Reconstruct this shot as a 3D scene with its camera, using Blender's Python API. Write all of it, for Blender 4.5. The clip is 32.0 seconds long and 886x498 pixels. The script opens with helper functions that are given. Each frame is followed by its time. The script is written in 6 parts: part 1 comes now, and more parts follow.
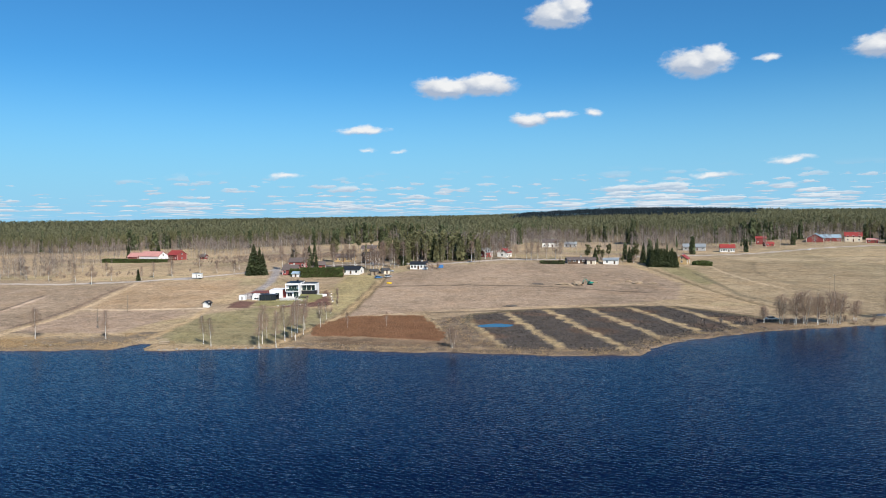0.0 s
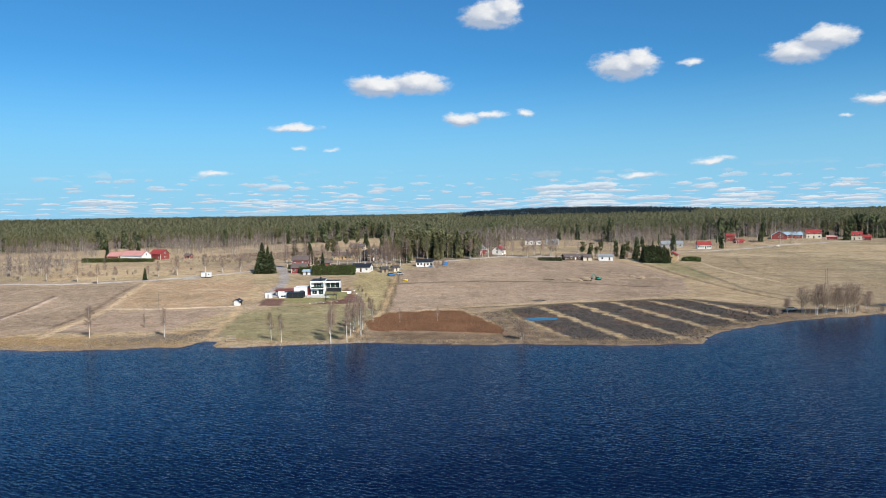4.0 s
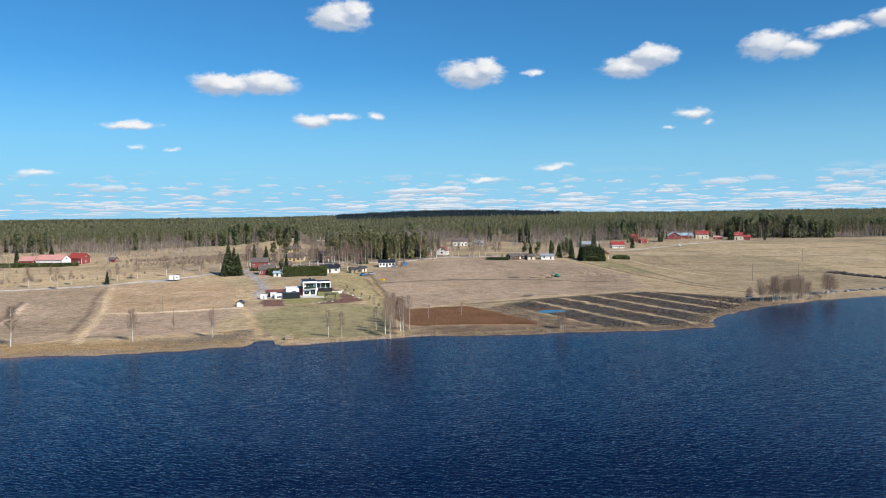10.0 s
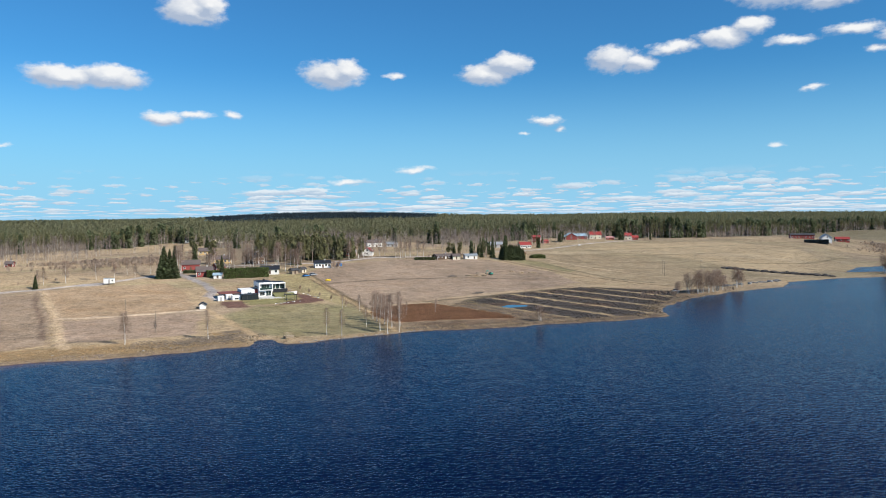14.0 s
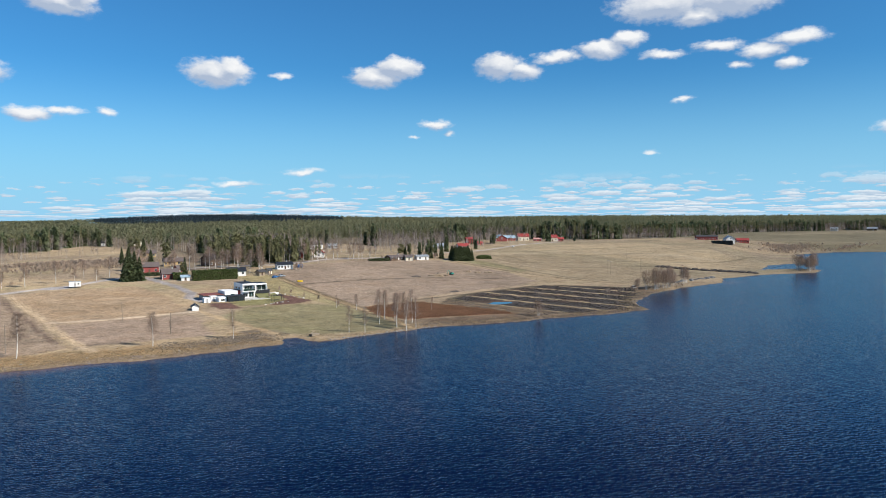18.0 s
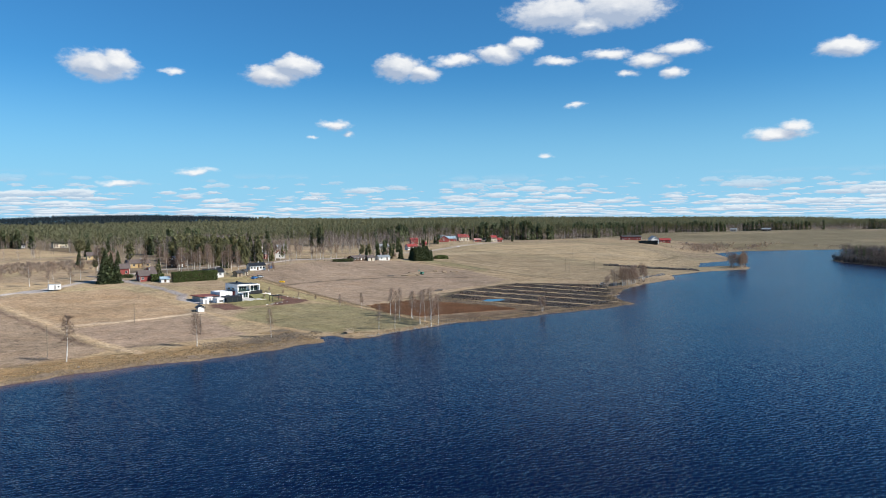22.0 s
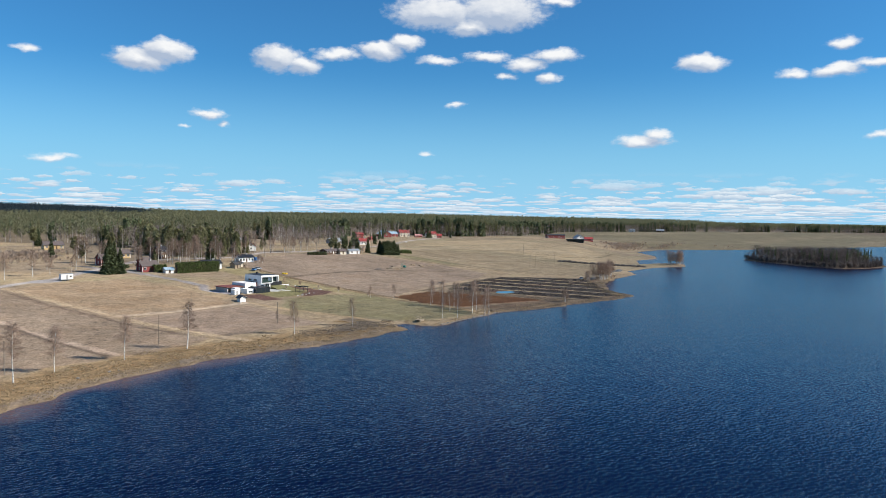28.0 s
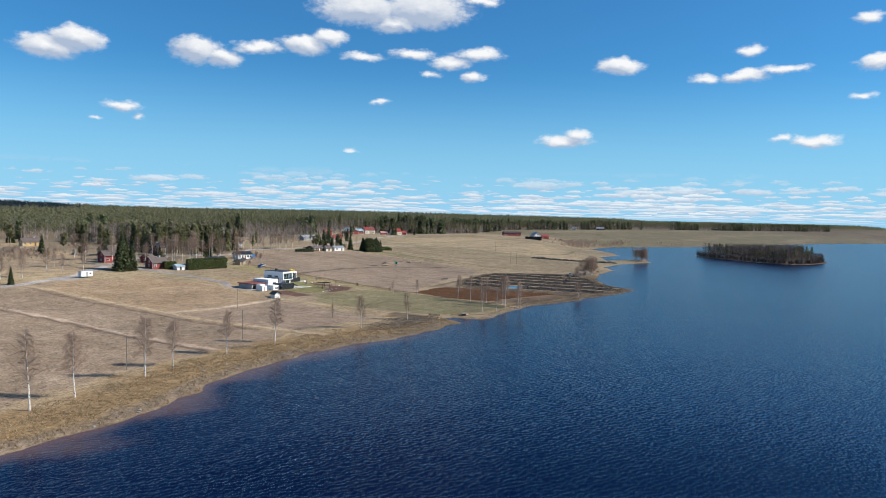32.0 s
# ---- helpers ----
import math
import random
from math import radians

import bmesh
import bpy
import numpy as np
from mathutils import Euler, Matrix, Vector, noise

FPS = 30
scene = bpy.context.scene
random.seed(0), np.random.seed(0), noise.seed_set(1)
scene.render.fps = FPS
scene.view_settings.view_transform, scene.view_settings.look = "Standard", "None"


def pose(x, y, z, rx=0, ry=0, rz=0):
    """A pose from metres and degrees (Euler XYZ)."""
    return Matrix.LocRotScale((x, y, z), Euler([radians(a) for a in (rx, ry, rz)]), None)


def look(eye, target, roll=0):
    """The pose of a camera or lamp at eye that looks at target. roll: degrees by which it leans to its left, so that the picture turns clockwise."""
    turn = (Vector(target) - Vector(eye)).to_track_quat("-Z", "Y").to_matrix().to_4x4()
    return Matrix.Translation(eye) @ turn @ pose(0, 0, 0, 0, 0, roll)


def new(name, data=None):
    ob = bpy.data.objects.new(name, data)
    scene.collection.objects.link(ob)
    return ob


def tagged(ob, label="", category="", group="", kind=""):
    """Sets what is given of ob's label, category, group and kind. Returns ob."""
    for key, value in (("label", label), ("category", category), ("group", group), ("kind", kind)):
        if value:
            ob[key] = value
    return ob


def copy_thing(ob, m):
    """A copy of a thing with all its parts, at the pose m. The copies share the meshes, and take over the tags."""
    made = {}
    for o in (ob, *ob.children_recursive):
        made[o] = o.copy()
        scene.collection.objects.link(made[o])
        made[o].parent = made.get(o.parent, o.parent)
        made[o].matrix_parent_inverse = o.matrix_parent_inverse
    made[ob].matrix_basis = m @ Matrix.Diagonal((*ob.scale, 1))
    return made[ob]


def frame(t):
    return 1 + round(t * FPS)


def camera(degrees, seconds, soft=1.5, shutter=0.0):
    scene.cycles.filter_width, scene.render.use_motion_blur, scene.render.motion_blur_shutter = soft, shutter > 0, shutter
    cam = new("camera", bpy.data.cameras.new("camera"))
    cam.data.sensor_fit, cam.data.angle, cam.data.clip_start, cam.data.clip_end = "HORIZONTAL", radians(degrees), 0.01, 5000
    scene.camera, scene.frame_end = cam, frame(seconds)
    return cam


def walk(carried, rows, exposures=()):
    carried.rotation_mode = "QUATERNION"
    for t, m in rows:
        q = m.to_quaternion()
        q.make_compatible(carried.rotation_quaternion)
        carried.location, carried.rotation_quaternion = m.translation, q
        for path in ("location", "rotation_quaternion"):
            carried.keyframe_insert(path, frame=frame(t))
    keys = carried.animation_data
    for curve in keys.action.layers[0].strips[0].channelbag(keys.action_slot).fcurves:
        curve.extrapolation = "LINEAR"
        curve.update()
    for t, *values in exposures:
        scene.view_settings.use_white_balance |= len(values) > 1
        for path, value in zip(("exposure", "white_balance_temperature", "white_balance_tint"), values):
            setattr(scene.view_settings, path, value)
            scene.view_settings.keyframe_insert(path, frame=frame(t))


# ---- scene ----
# Camera: seconds, place, heading (clockwise from +y), tilt, lean
cam = camera(63.58, 32.0, soft=0.9)
FLIGHT = [
    (0, -0.00, 0.00, 41.40, -1.997, -2.755, -0.745),
    (1, -10.71, -2.05, 41.40, -0.696, -2.784, -0.762),
    (2, -21.38, -4.08, 41.41, 0.641, -2.848, -0.751),
    (3.5, -37.42, -6.94, 41.48, 2.616, -2.890, -0.738),
    (5.5, -59.22, -10.28, 41.56, 5.456, -2.950, -0.700),
    (6, -64.79, -10.97, 41.57, 6.251, -2.960, -0.687),
    (7, -76.08, -12.18, 41.61, 8.033, -2.910, -0.657),
    (8, -87.55, -13.12, 41.60, 10.041, -2.872, -0.633),
    (9, -99.16, -13.65, 41.54, 12.468, -2.847, -0.630),
    (10, -110.79, -13.71, 41.47, 15.130, -2.785, -0.598),
    (11, -122.41, -13.27, 41.40, 17.690, -2.747, -0.568),
    (12, -134.02, -12.34, 41.31, 20.264, -2.721, -0.565),
    (13, -145.60, -10.93, 41.20, 22.968, -2.706, -0.555),
    (13.5, -151.34, -10.03, 41.14, 24.460, -2.690, -0.530),
    (14, -157.05, -9.00, 41.06, 26.114, -2.689, -0.494),
    (14.5, -162.73, -7.85, 40.98, 27.677, -2.693, -0.457),
    (16.5, -185.10, -1.97, 40.63, 31.881, -2.597, -0.421),
    (17, -190.57, -0.22, 40.56, 32.934, -2.550, -0.399),
    (17.5, -196.00, 1.64, 40.51, 33.862, -2.517, -0.374),
    (18, -201.39, 3.59, 40.45, 34.888, -2.499, -0.342),
    (18.5, -206.75, 5.66, 40.41, 36.222, -2.471, -0.309),
    (19, -212.07, 7.85, 40.39, 37.441, -2.432, -0.294),
    (20, -222.66, 12.61, 40.39, 40.045, -2.442, -0.339),
    (20.5, -227.92, 15.15, 40.38, 41.065, -2.449, -0.347),
    (21, -233.15, 17.78, 40.37, 41.493, -2.450, -0.338),
    (21.5, -238.33, 20.50, 40.36, 42.103, -2.445, -0.312),
    (22, -243.46, 23.30, 40.34, 42.885, -2.435, -0.273),
    (23, -253.54, 29.13, 40.25, 44.426, -2.446, -0.155),
    (24, -263.37, 35.26, 40.12, 45.960, -2.461, -0.023),
    (25, -273.00, 41.69, 39.95, 47.608, -2.495, 0.130),
    (25.5, -277.76, 45.02, 39.86, 48.507, -2.499, 0.235),
    (27.5, -296.29, 59.06, 39.42, 51.790, -2.627, 0.866),
    (28, -300.81, 62.73, 39.32, 52.552, -2.645, 0.987),
    (29, -309.67, 70.23, 39.08, 54.074, -2.701, 1.179),
    (30, -318.31, 77.93, 38.90, 55.580, -2.716, 1.278),
    (31, -326.80, 85.80, 38.73, 57.088, -2.727, 1.316),
    (32, -335.24, 93.76, 38.58, 58.577, -2.732, 1.292),
]


def flight_pose(x, y, z, heading, tilt, lean):
    a, b = radians(heading), radians(tilt)
    way = Vector((math.sin(a) * math.cos(b), math.cos(a) * math.cos(b), math.sin(b)))
    return look((x, y, z), Vector((x, y, z)) + way * 100, lean)


walk(cam, [(row[0], flight_pose(*row[1:])) for row in FLIGHT], [(0, 0.27), (8, 0.30), (16, 0.33), (24, 0.345), (32, 0.36)])
# ---- daylight: low spring sun from the south-east, blue sky with fair-weather clouds ----
SUN_HEADING, SUN_HEIGHT = 150.0, 37.0
sun = new("sun", bpy.data.lights.new("sun", "SUN"))
sun.data.energy, sun.data.angle, sun.data.color = 5.0, radians(0.53), (1.0, 0.93, 0.825)
_a, _e = radians(SUN_HEADING), radians(SUN_HEIGHT)
_dir = Vector((math.sin(_a) * math.cos(_e), math.cos(_a) * math.cos(_e), math.sin(_e)))
sun.matrix_world = look(_dir * 500, (0, 0, 0))

# Clouds: heading, height above the horizon, half width, half height, all in degrees
CLOUDS_WEST = [(7.2, 15.1, 2.7, 1.3), (8.4, 15.5, 1.4, 1.1), (-1.6, 9.9, 2.8, 0.9), (1.4, 10.1, 3.0, 0.95), (5.0, 7.4, 2.0, 0.6), (7.0, 7.6, 1.5, 0.35),
               (17.6, 11.0, 2.8, 1.2), (18.6, 11.3, 1.5, 1.1), (29.6, 11.0, 2.4, 0.9), (31.4, 11.7, 2.2, 1.0), (-8.3, 6.7, 2.2, 0.4),
               (-14.4, 3.2, 1.6, 0.25), (34.6, 7.3, 1.4, 0.45), (9.9, 7.7, 0.9, 0.35), (22.4, 11.0, 0.9, 0.3), (23.9, 3.7, 1.7, 0.3),
               (18.4, 2.7, 1.5, 0.3), (-5.5, 5.1, 0.7, 0.2), (-8.0, 5.2, 0.6, 0.2), (32.4, 6.4, 0.6, 0.2), (35.4, 6.7, 0.6, 0.2)]
CLOUDS_MID = [(51.8, 15.6, 4.2, 1.4), (56.6, 15.7, 4.4, 1.6), (54.5, 14.7, 2.5, 0.8), (39.4, 11.8, 2.0, 1.2), (41.4, 11.4, 1.8, 0.8), (44.0, 12.3, 2.4, 0.5),
              (47.4, 12.8, 2.2, 0.8), (49.2, 13.3, 1.6, 0.8), (51.9, 12.1, 2.0, 0.4), (55.8, 12.4, 2.1, 0.5), (58.8, 11.9, 2.0, 0.6),
              (61.0, 12.5, 2.4, 0.6), (60.6, 10.8, 1.3, 0.6), (53.3, 8.7, 1.2, 0.25), (51.1, 4.9, 0.8, 0.22), (61.2, 16.4, 1.9, 0.4), (57.4, 11.0, 1.0, 0.3)]
CLOUDS_EAST = [(67.9, 6.0, 2.5, 0.5), (69.0, 6.4, 1.2, 0.5), (72.0, 11.6, 2.0, 0.8), (78.2, 10.5, 1.3, 0.4), (81.0, 10.5, 2.0, 0.6), (83.4, 10.9, 2.2, 0.4),
               (81.4, 12.3, 1.1, 0.5), (85.7, 5.8, 2.0, 0.5), (83.6, 6.0, 0.9, 0.3), (88.9, 13.9, 1.2, 0.5), (89.3, 11.0, 1.4, 0.6), (88.6, 8.8, 0.9, 0.3)]

world = bpy.data.worlds.new("sky")
scene.world = world
world.use_nodes = True
wt = world.node_tree
wt.nodes.clear()


def node(tree, kind, **values):
    n = tree.nodes.new(kind)
    for key, value in values.items():
        if key.startswith("in_"):
            n.inputs[int(key[3:])].default_value = value
        else:
            setattr(n, key, value)
    return n


def math_node(tree, op, a, b=None, clamp=False):
    n = node(tree, "ShaderNodeMath", operation=op, use_clamp=clamp)
    for k, v in enumerate((a, b)):
        if v is None:
            continue
        if isinstance(v, (int, float)):
            n.inputs[k].default_value = v
        else:
            tree.links.new(v, n.inputs[k])
    return n.outputs[0]


def map_range(tree, value, a, b, c=0.0, d=1.0, soft=True):
    n = node(tree, "ShaderNodeMapRange", interpolation_type="SMOOTHSTEP" if soft else "LINEAR")
    tree.links.new(value, n.inputs[0])
    for k, v in zip((1, 2, 3, 4), (a, b, c, d)):
        n.inputs[k].default_value = v
    return n.outputs[0]


def cloud_group():
    g = bpy.data.node_groups.new("cloud_shapes", "ShaderNodeTree")
    g.interface.new_socket("Place", in_out="INPUT", socket_type="NodeSocketVector")
    g.interface.new_socket("Depth", in_out="OUTPUT", socket_type="NodeSocketFloat")
    gi, go = g.nodes.new("NodeGroupInput"), g.nodes.new("NodeGroupOutput")
    total = None
    for az, el, rx, ry in CLOUDS_WEST + CLOUDS_MID + CLOUDS_EAST:
        m = node(g, "ShaderNodeVectorMath", operation="MULTIPLY_ADD")
        g.links.new(gi.outputs[0], m.inputs[0])
        m.inputs[1].default_value = (1 / rx, 1 / ry, 0)
        m.inputs[2].default_value = (-az / rx, -el / ry, 0)
        ln = node(g, "ShaderNodeVectorMath", operation="LENGTH")
        g.links.new(m.outputs[0], ln.inputs[0])
        deep = math_node(g, "MULTIPLY", math_node(g, "SUBTRACT", 1.0, ln.outputs["Value"]), min(1.0, 0.22 + ry * 0.9))
        total = deep if total is None else math_node(g, "MAXIMUM", total, deep)
    g.links.new(total, go.inputs[0])
    return g


def build_sky():
    t = wt
    coord = node(t, "ShaderNodeTexCoord")
    sky = node(t, "ShaderNodeTexSky", sky_type="NISHITA", sun_disc=False, sun_elevation=radians(SUN_HEIGHT), sun_rotation=radians(SUN_HEADING),
               altitude=120.0, air_density=1.0, dust_density=0.35, ozone_density=2.2)
    blue = node(t, "ShaderNodeVectorMath", operation="MULTIPLY")
    t.links.new(sky.outputs[0], blue.inputs[0])
    blue.inputs[1].default_value = (0.0237, 0.0655, 0.0955)
    sep = node(t, "ShaderNodeSeparateXYZ")
    t.links.new(coord.outputs["Generated"], sep.inputs[0])
    az = math_node(t, "MULTIPLY", math_node(t, "ARCTAN2", sep.outputs[0], sep.outputs[1]), 57.29578)
    el = math_node(t, "MULTIPLY", math_node(t, "ARCSINE", sep.outputs[2]), 57.29578)
    place = node(t, "ShaderNodeCombineXYZ")
    t.links.new(az, place.inputs[0])
    t.links.new(el, place.inputs[1])
    # billows: coarse and fine turbulence shift the outline
    flat = node(t, "ShaderNodeVectorMath", operation="MULTIPLY")
    t.links.new(place.outputs[0], flat.inputs[0])
    flat.inputs[1].default_value = (0.8, 1.35, 1.0)
    puff = node(t, "ShaderNodeTexNoise", in_2=0.62, in_3=3.5, in_4=0.5)
    t.links.new(flat.outputs[0], puff.inputs["Vector"])
    off = node(t, "ShaderNodeVectorMath", operation="MULTIPLY_ADD")
    t.links.new(puff.outputs["Color"], off.inputs[0])
    off.inputs[1].default_value, off.inputs[2].default_value = (1.7, 0.95, 0), (-0.85, -0.475, 0)
    moved = node(t, "ShaderNodeVectorMath", operation="ADD")
    t.links.new(place.outputs[0], moved.inputs[0])
    t.links.new(off.outputs[0], moved.inputs[1])
    shapes = cloud_group()
    here, there = node(t, "ShaderNodeGroup", node_tree=shapes), node(t, "ShaderNodeGroup", node_tree=shapes)
    t.links.new(moved.outputs[0], here.inputs[0])
    up = node(t, "ShaderNodeVectorMath", operation="ADD")
    t.links.new(moved.outputs[0], up.inputs[0])
    up.inputs[1].default_value = (0.3, 0.45, 0)
    t.links.new(up.outputs[0], there.inputs[0])
    fine = node(t, "ShaderNodeTexNoise", in_2=2.2, in_3=5.0, in_4=0.55)
    t.links.new(flat.outputs[0], fine.inputs["Vector"])
    rough = math_node(t, "MULTIPLY", math_node(t, "SUBTRACT", fine.outputs["Fac"], 0.5), 0.5)
    depth = math_node(t, "ADD", here.outputs[0], rough)
    alpha = map_range(t, depth, -0.05, 0.46)
    lit = math_node(t, "ADD", math_node(t, "MULTIPLY", math_node(t, "SUBTRACT", here.outputs[0], there.outputs[0]), 1.55), 0.27)
    lit = math_node(t, "ADD", lit, math_node(t, "MULTIPLY", rough, 1.1), clamp=True)
    # rows of small flat-based puffs low over the horizon, seen in perspective
    low = math_node(t, "LOGARITHM", math_node(t, "ADD", math_node(t, "MAXIMUM", el, 0.0), 0.75), 2.71828)
    banks = node(t, "ShaderNodeTexNoise", in_2=0.11, in_3=3.0, in_4=0.55)
    t.links.new(place.outputs[0], banks.inputs["Vector"])
    more = math_node(t, "ADD", math_node(t, "MULTIPLY", math_node(t, "SUBTRACT", banks.outputs["Fac"], 0.5), 1.3), math_node(t, "ADD", map_range(t, az, -28.0, 25.0, -0.20, 0.05, False), map_range(t, el, 2.5, 0.7, 0.0, 0.22)))
    row, crest = None, None
    for wide, tall, shift in ((0.24, 2.5, 0.0), (0.37, 3.8, 37.3), (0.55, 5.6, 71.9)):
        cell = node(t, "ShaderNodeCombineXYZ")
        t.links.new(math_node(t, "ADD", math_node(t, "MULTIPLY", az, wide), shift), cell.inputs[0])
        t.links.new(math_node(t, "ADD", math_node(t, "MULTIPLY", low, tall), shift), cell.inputs[1])
        fray = node(t, "ShaderNodeTexNoise", in_2=3.2, in_3=4.0, in_4=0.62)
        t.links.new(cell.outputs[0], fray.inputs["Vector"])
        torn = node(t, "ShaderNodeVectorMath", operation="MULTIPLY_ADD")
        t.links.new(fray.outputs["Color"], torn.inputs[0])
        torn.inputs[1].default_value, torn.inputs[2].default_value = (0.75, 0.62, 0), (-0.375, -0.31, 0)
        bent = node(t, "ShaderNodeVectorMath", operation="ADD")
        t.links.new(cell.outputs[0], bent.inputs[0])
        t.links.new(torn.outputs[0], bent.inputs[1])
        vor = node(t, "ShaderNodeTexVoronoi", voronoi_dimensions="2D")
        vor.inputs["Scale"].default_value, vor.inputs["Randomness"].default_value = 1.0, 0.9
        t.links.new(bent.outputs[0], vor.inputs["Vector"])
        off = node(t, "ShaderNodeVectorMath", operation="SUBTRACT")
        t.links.new(bent.outputs[0], off.inputs[0])
        t.links.new(vor.outputs["Position"], off.inputs[1])
        loc, dice = node(t, "ShaderNodeSeparateXYZ"), node(t, "ShaderNodeSeparateXYZ")
        t.links.new(off.outputs[0], loc.inputs[0])
        t.links.new(vor.outputs["Color"], dice.inputs[0])
        rise = math_node(t, "MAXIMUM", math_node(t, "MULTIPLY", loc.outputs[1], 1.35), math_node(t, "MULTIPLY", loc.outputs[1], -3.0))
        gap = math_node(t, "SQRT", math_node(t, "ADD", math_node(t, "MULTIPLY", loc.outputs[0], loc.outputs[0]), math_node(t, "MULTIPLY", rise, rise)))
        size = math_node(t, "ADD", math_node(t, "MULTIPLY", dice.outputs[0], 0.52), more)
        cover = map_range(t, math_node(t, "SUBTRACT", size, gap), 0.0, 0.24)
        light = math_node(t, "ADD", math_node(t, "MULTIPLY", loc.outputs[1], 2.8), 0.28, True)
        if row is None:
            row, crest = cover, light
        else:
            mixed = node(t, "ShaderNodeMix", data_type="FLOAT")
            t.links.new(cover, mixed.inputs["Factor"])
            t.links.new(crest, mixed.inputs["A"])
            t.links.new(light, mixed.inputs["B"])
            crest, row = mixed.outputs["Result"], math_node(t, "MAXIMUM", row, cover)
    band = math_node(t, "MULTIPLY", map_range(t, el, -0.2, 0.4), map_range(t, el, 3.7, 1.9))
    row = math_node(t, "MULTIPLY", math_node(t, "MULTIPLY", row, band), 0.82)
    haze = map_range(t, el, 12.0, -1.0, 0.0, 0.92)
    shade = node(t, "ShaderNodeMix", data_type="RGBA")
    t.links.new(lit, shade.inputs["Factor"])
    shade.inputs["A"].default_value, shade.inputs["B"].default_value = (0.33, 0.40, 0.52, 1), (0.73, 0.74, 0.75, 1)
    m0, m1, m2 = (node(t, "ShaderNodeMix", data_type="RGBA") for _ in range(3))
    t.links.new(haze, m0.inputs["Factor"])
    t.links.new(blue.outputs[0], m0.inputs["A"])
    m0.inputs["B"].default_value = (0.255, 0.51, 0.725, 1)
    t.links.new(row, m1.inputs["Factor"])
    t.links.new(m0.outputs["Result"], m1.inputs["A"])
    tone = node(t, "ShaderNodeMix", data_type="RGBA")
    t.links.new(crest, tone.inputs["Factor"])
    tone.inputs["A"].default_value, tone.inputs["B"].default_value = (0.38, 0.46, 0.57, 1), (0.71, 0.73, 0.75, 1)
    t.links.new(tone.outputs["Result"], m1.inputs["B"])
    t.links.new(alpha, m2.inputs["Factor"])
    t.links.new(m1.outputs["Result"], m2.inputs["A"])
    t.links.new(shade.outputs["Result"], m2.inputs["B"])
    bg, out = node(t, "ShaderNodeBackground"), node(t, "ShaderNodeOutputWorld")
    t.links.new(m2.outputs["Result"], bg.inputs[0])
    bg.inputs[1].default_value = 1.0
    t.links.new(bg.outputs[0], out.inputs[0])


build_sky()
# ---- lie of the land ----
SHORE = [(-4600, 120), (-900, 190), (-480, 196), (-340, 203), (-278, 208), (-258, 209), (-244, 212), (-222, 221), (-195, 225), (-172, 224),
         (-146, 219), (-122, 221), (-113, 221), (-108, 231), (-104, 230), (-102, 218), (-86, 219), (-66, 221), (-52, 221), (-34, 216),
         (1, 211), (35, 206), (49, 206), (62, 225), (79, 235), (104, 248), (142, 257), (186, 262), (212, 279), (262, 280), (304, 266),
         (332, 278), (330, 296), (300, 306), (352, 330), (395, 326), (440, 345), (520, 400), (600, 402), (722, 330), (900, 262),
         (1195, 182), (1370, 83), (2200, -60), (4600, -300), (4600, 4600), (-4600, 4600)]
ISLAND = [(478, 268), (440, 242), (420, 216), (396, 187), (390, 162), (412, 146), (450, 137), (490, 142), (512, 168), (516, 212), (500, 250)]
YARD = [(-107, 324), (-72, 324), (-72, 346), (-107, 346)]
SPOTS = [(-116, 312, 1.9), (-150, 392, 7.6), (-178, 380, 6.2), (-121, 405, 7.9), (-84, 394, 7.2), (-65, 402, 8.0), (-34, 420, 9.0), (-75, 320, 2.2),
         (-57, 293, 0.8), (62, 379, 3.9), (18, 308, 1.2), (95, 381, 3.4), (121, 444, 8.6), (77, 452, 9.6), (24, 480, 11.6), (190, 537, 10.8),
         (272, 583, 15.0), (326, 574, 14.8), (504, 459, 10.6), (530, 511, 12.2), (-249, 559, 7.4), (236, 352, 2.8), (-171, 313, 1.6),
         (-42, 368, 5.2), (-105, 436, 9.4), (-420, 420, 6.0), (700, 520, 9.0), (-60, 620, 13.0)]


def edge_distance(x, y, ring):
    """Distance to a closed ring, positive inside."""
    x, y = np.asarray(x, float), np.asarray(y, float)
    best, inside = np.full(x.shape, 1e9), np.zeros(x.shape, bool)
    for (ax, ay), (bx, by) in zip(ring, ring[1:] + ring[:1]):
        dx, dy = bx - ax, by - ay
        k = np.clip(((x - ax) * dx + (y - ay) * dy) / (dx * dx + dy * dy), 0, 1)
        best = np.minimum(best, np.hypot(x - ax - k * dx, y - ay - k * dy))
        cross = (ay > y) != (by > y)
        with np.errstate(divide="ignore", invalid="ignore"):
            inside ^= cross & (x < ax + (y - ay) * dx / (dy if dy else 1e-9))
    return np.where(inside, best, -best)


def line_distance(x, y, line):
    x, y = np.asarray(x, float), np.asarray(y, float)
    best = np.full(x.shape, 1e9)
    for (ax, ay), (bx, by) in zip(line, line[1:]):
        dx, dy = bx - ax, by - ay
        k = np.clip(((x - ax) * dx + (y - ay) * dy) / (dx * dx + dy * dy), 0, 1)
        best = np.minimum(best, np.hypot(x - ax - k * dx, y - ay - k * dy))
    return best


def smooth(a, b, v):
    k = np.clip((np.asarray(v, float) - a) / (b - a), 0, 1)
    return k * k * (3 - 2 * k)


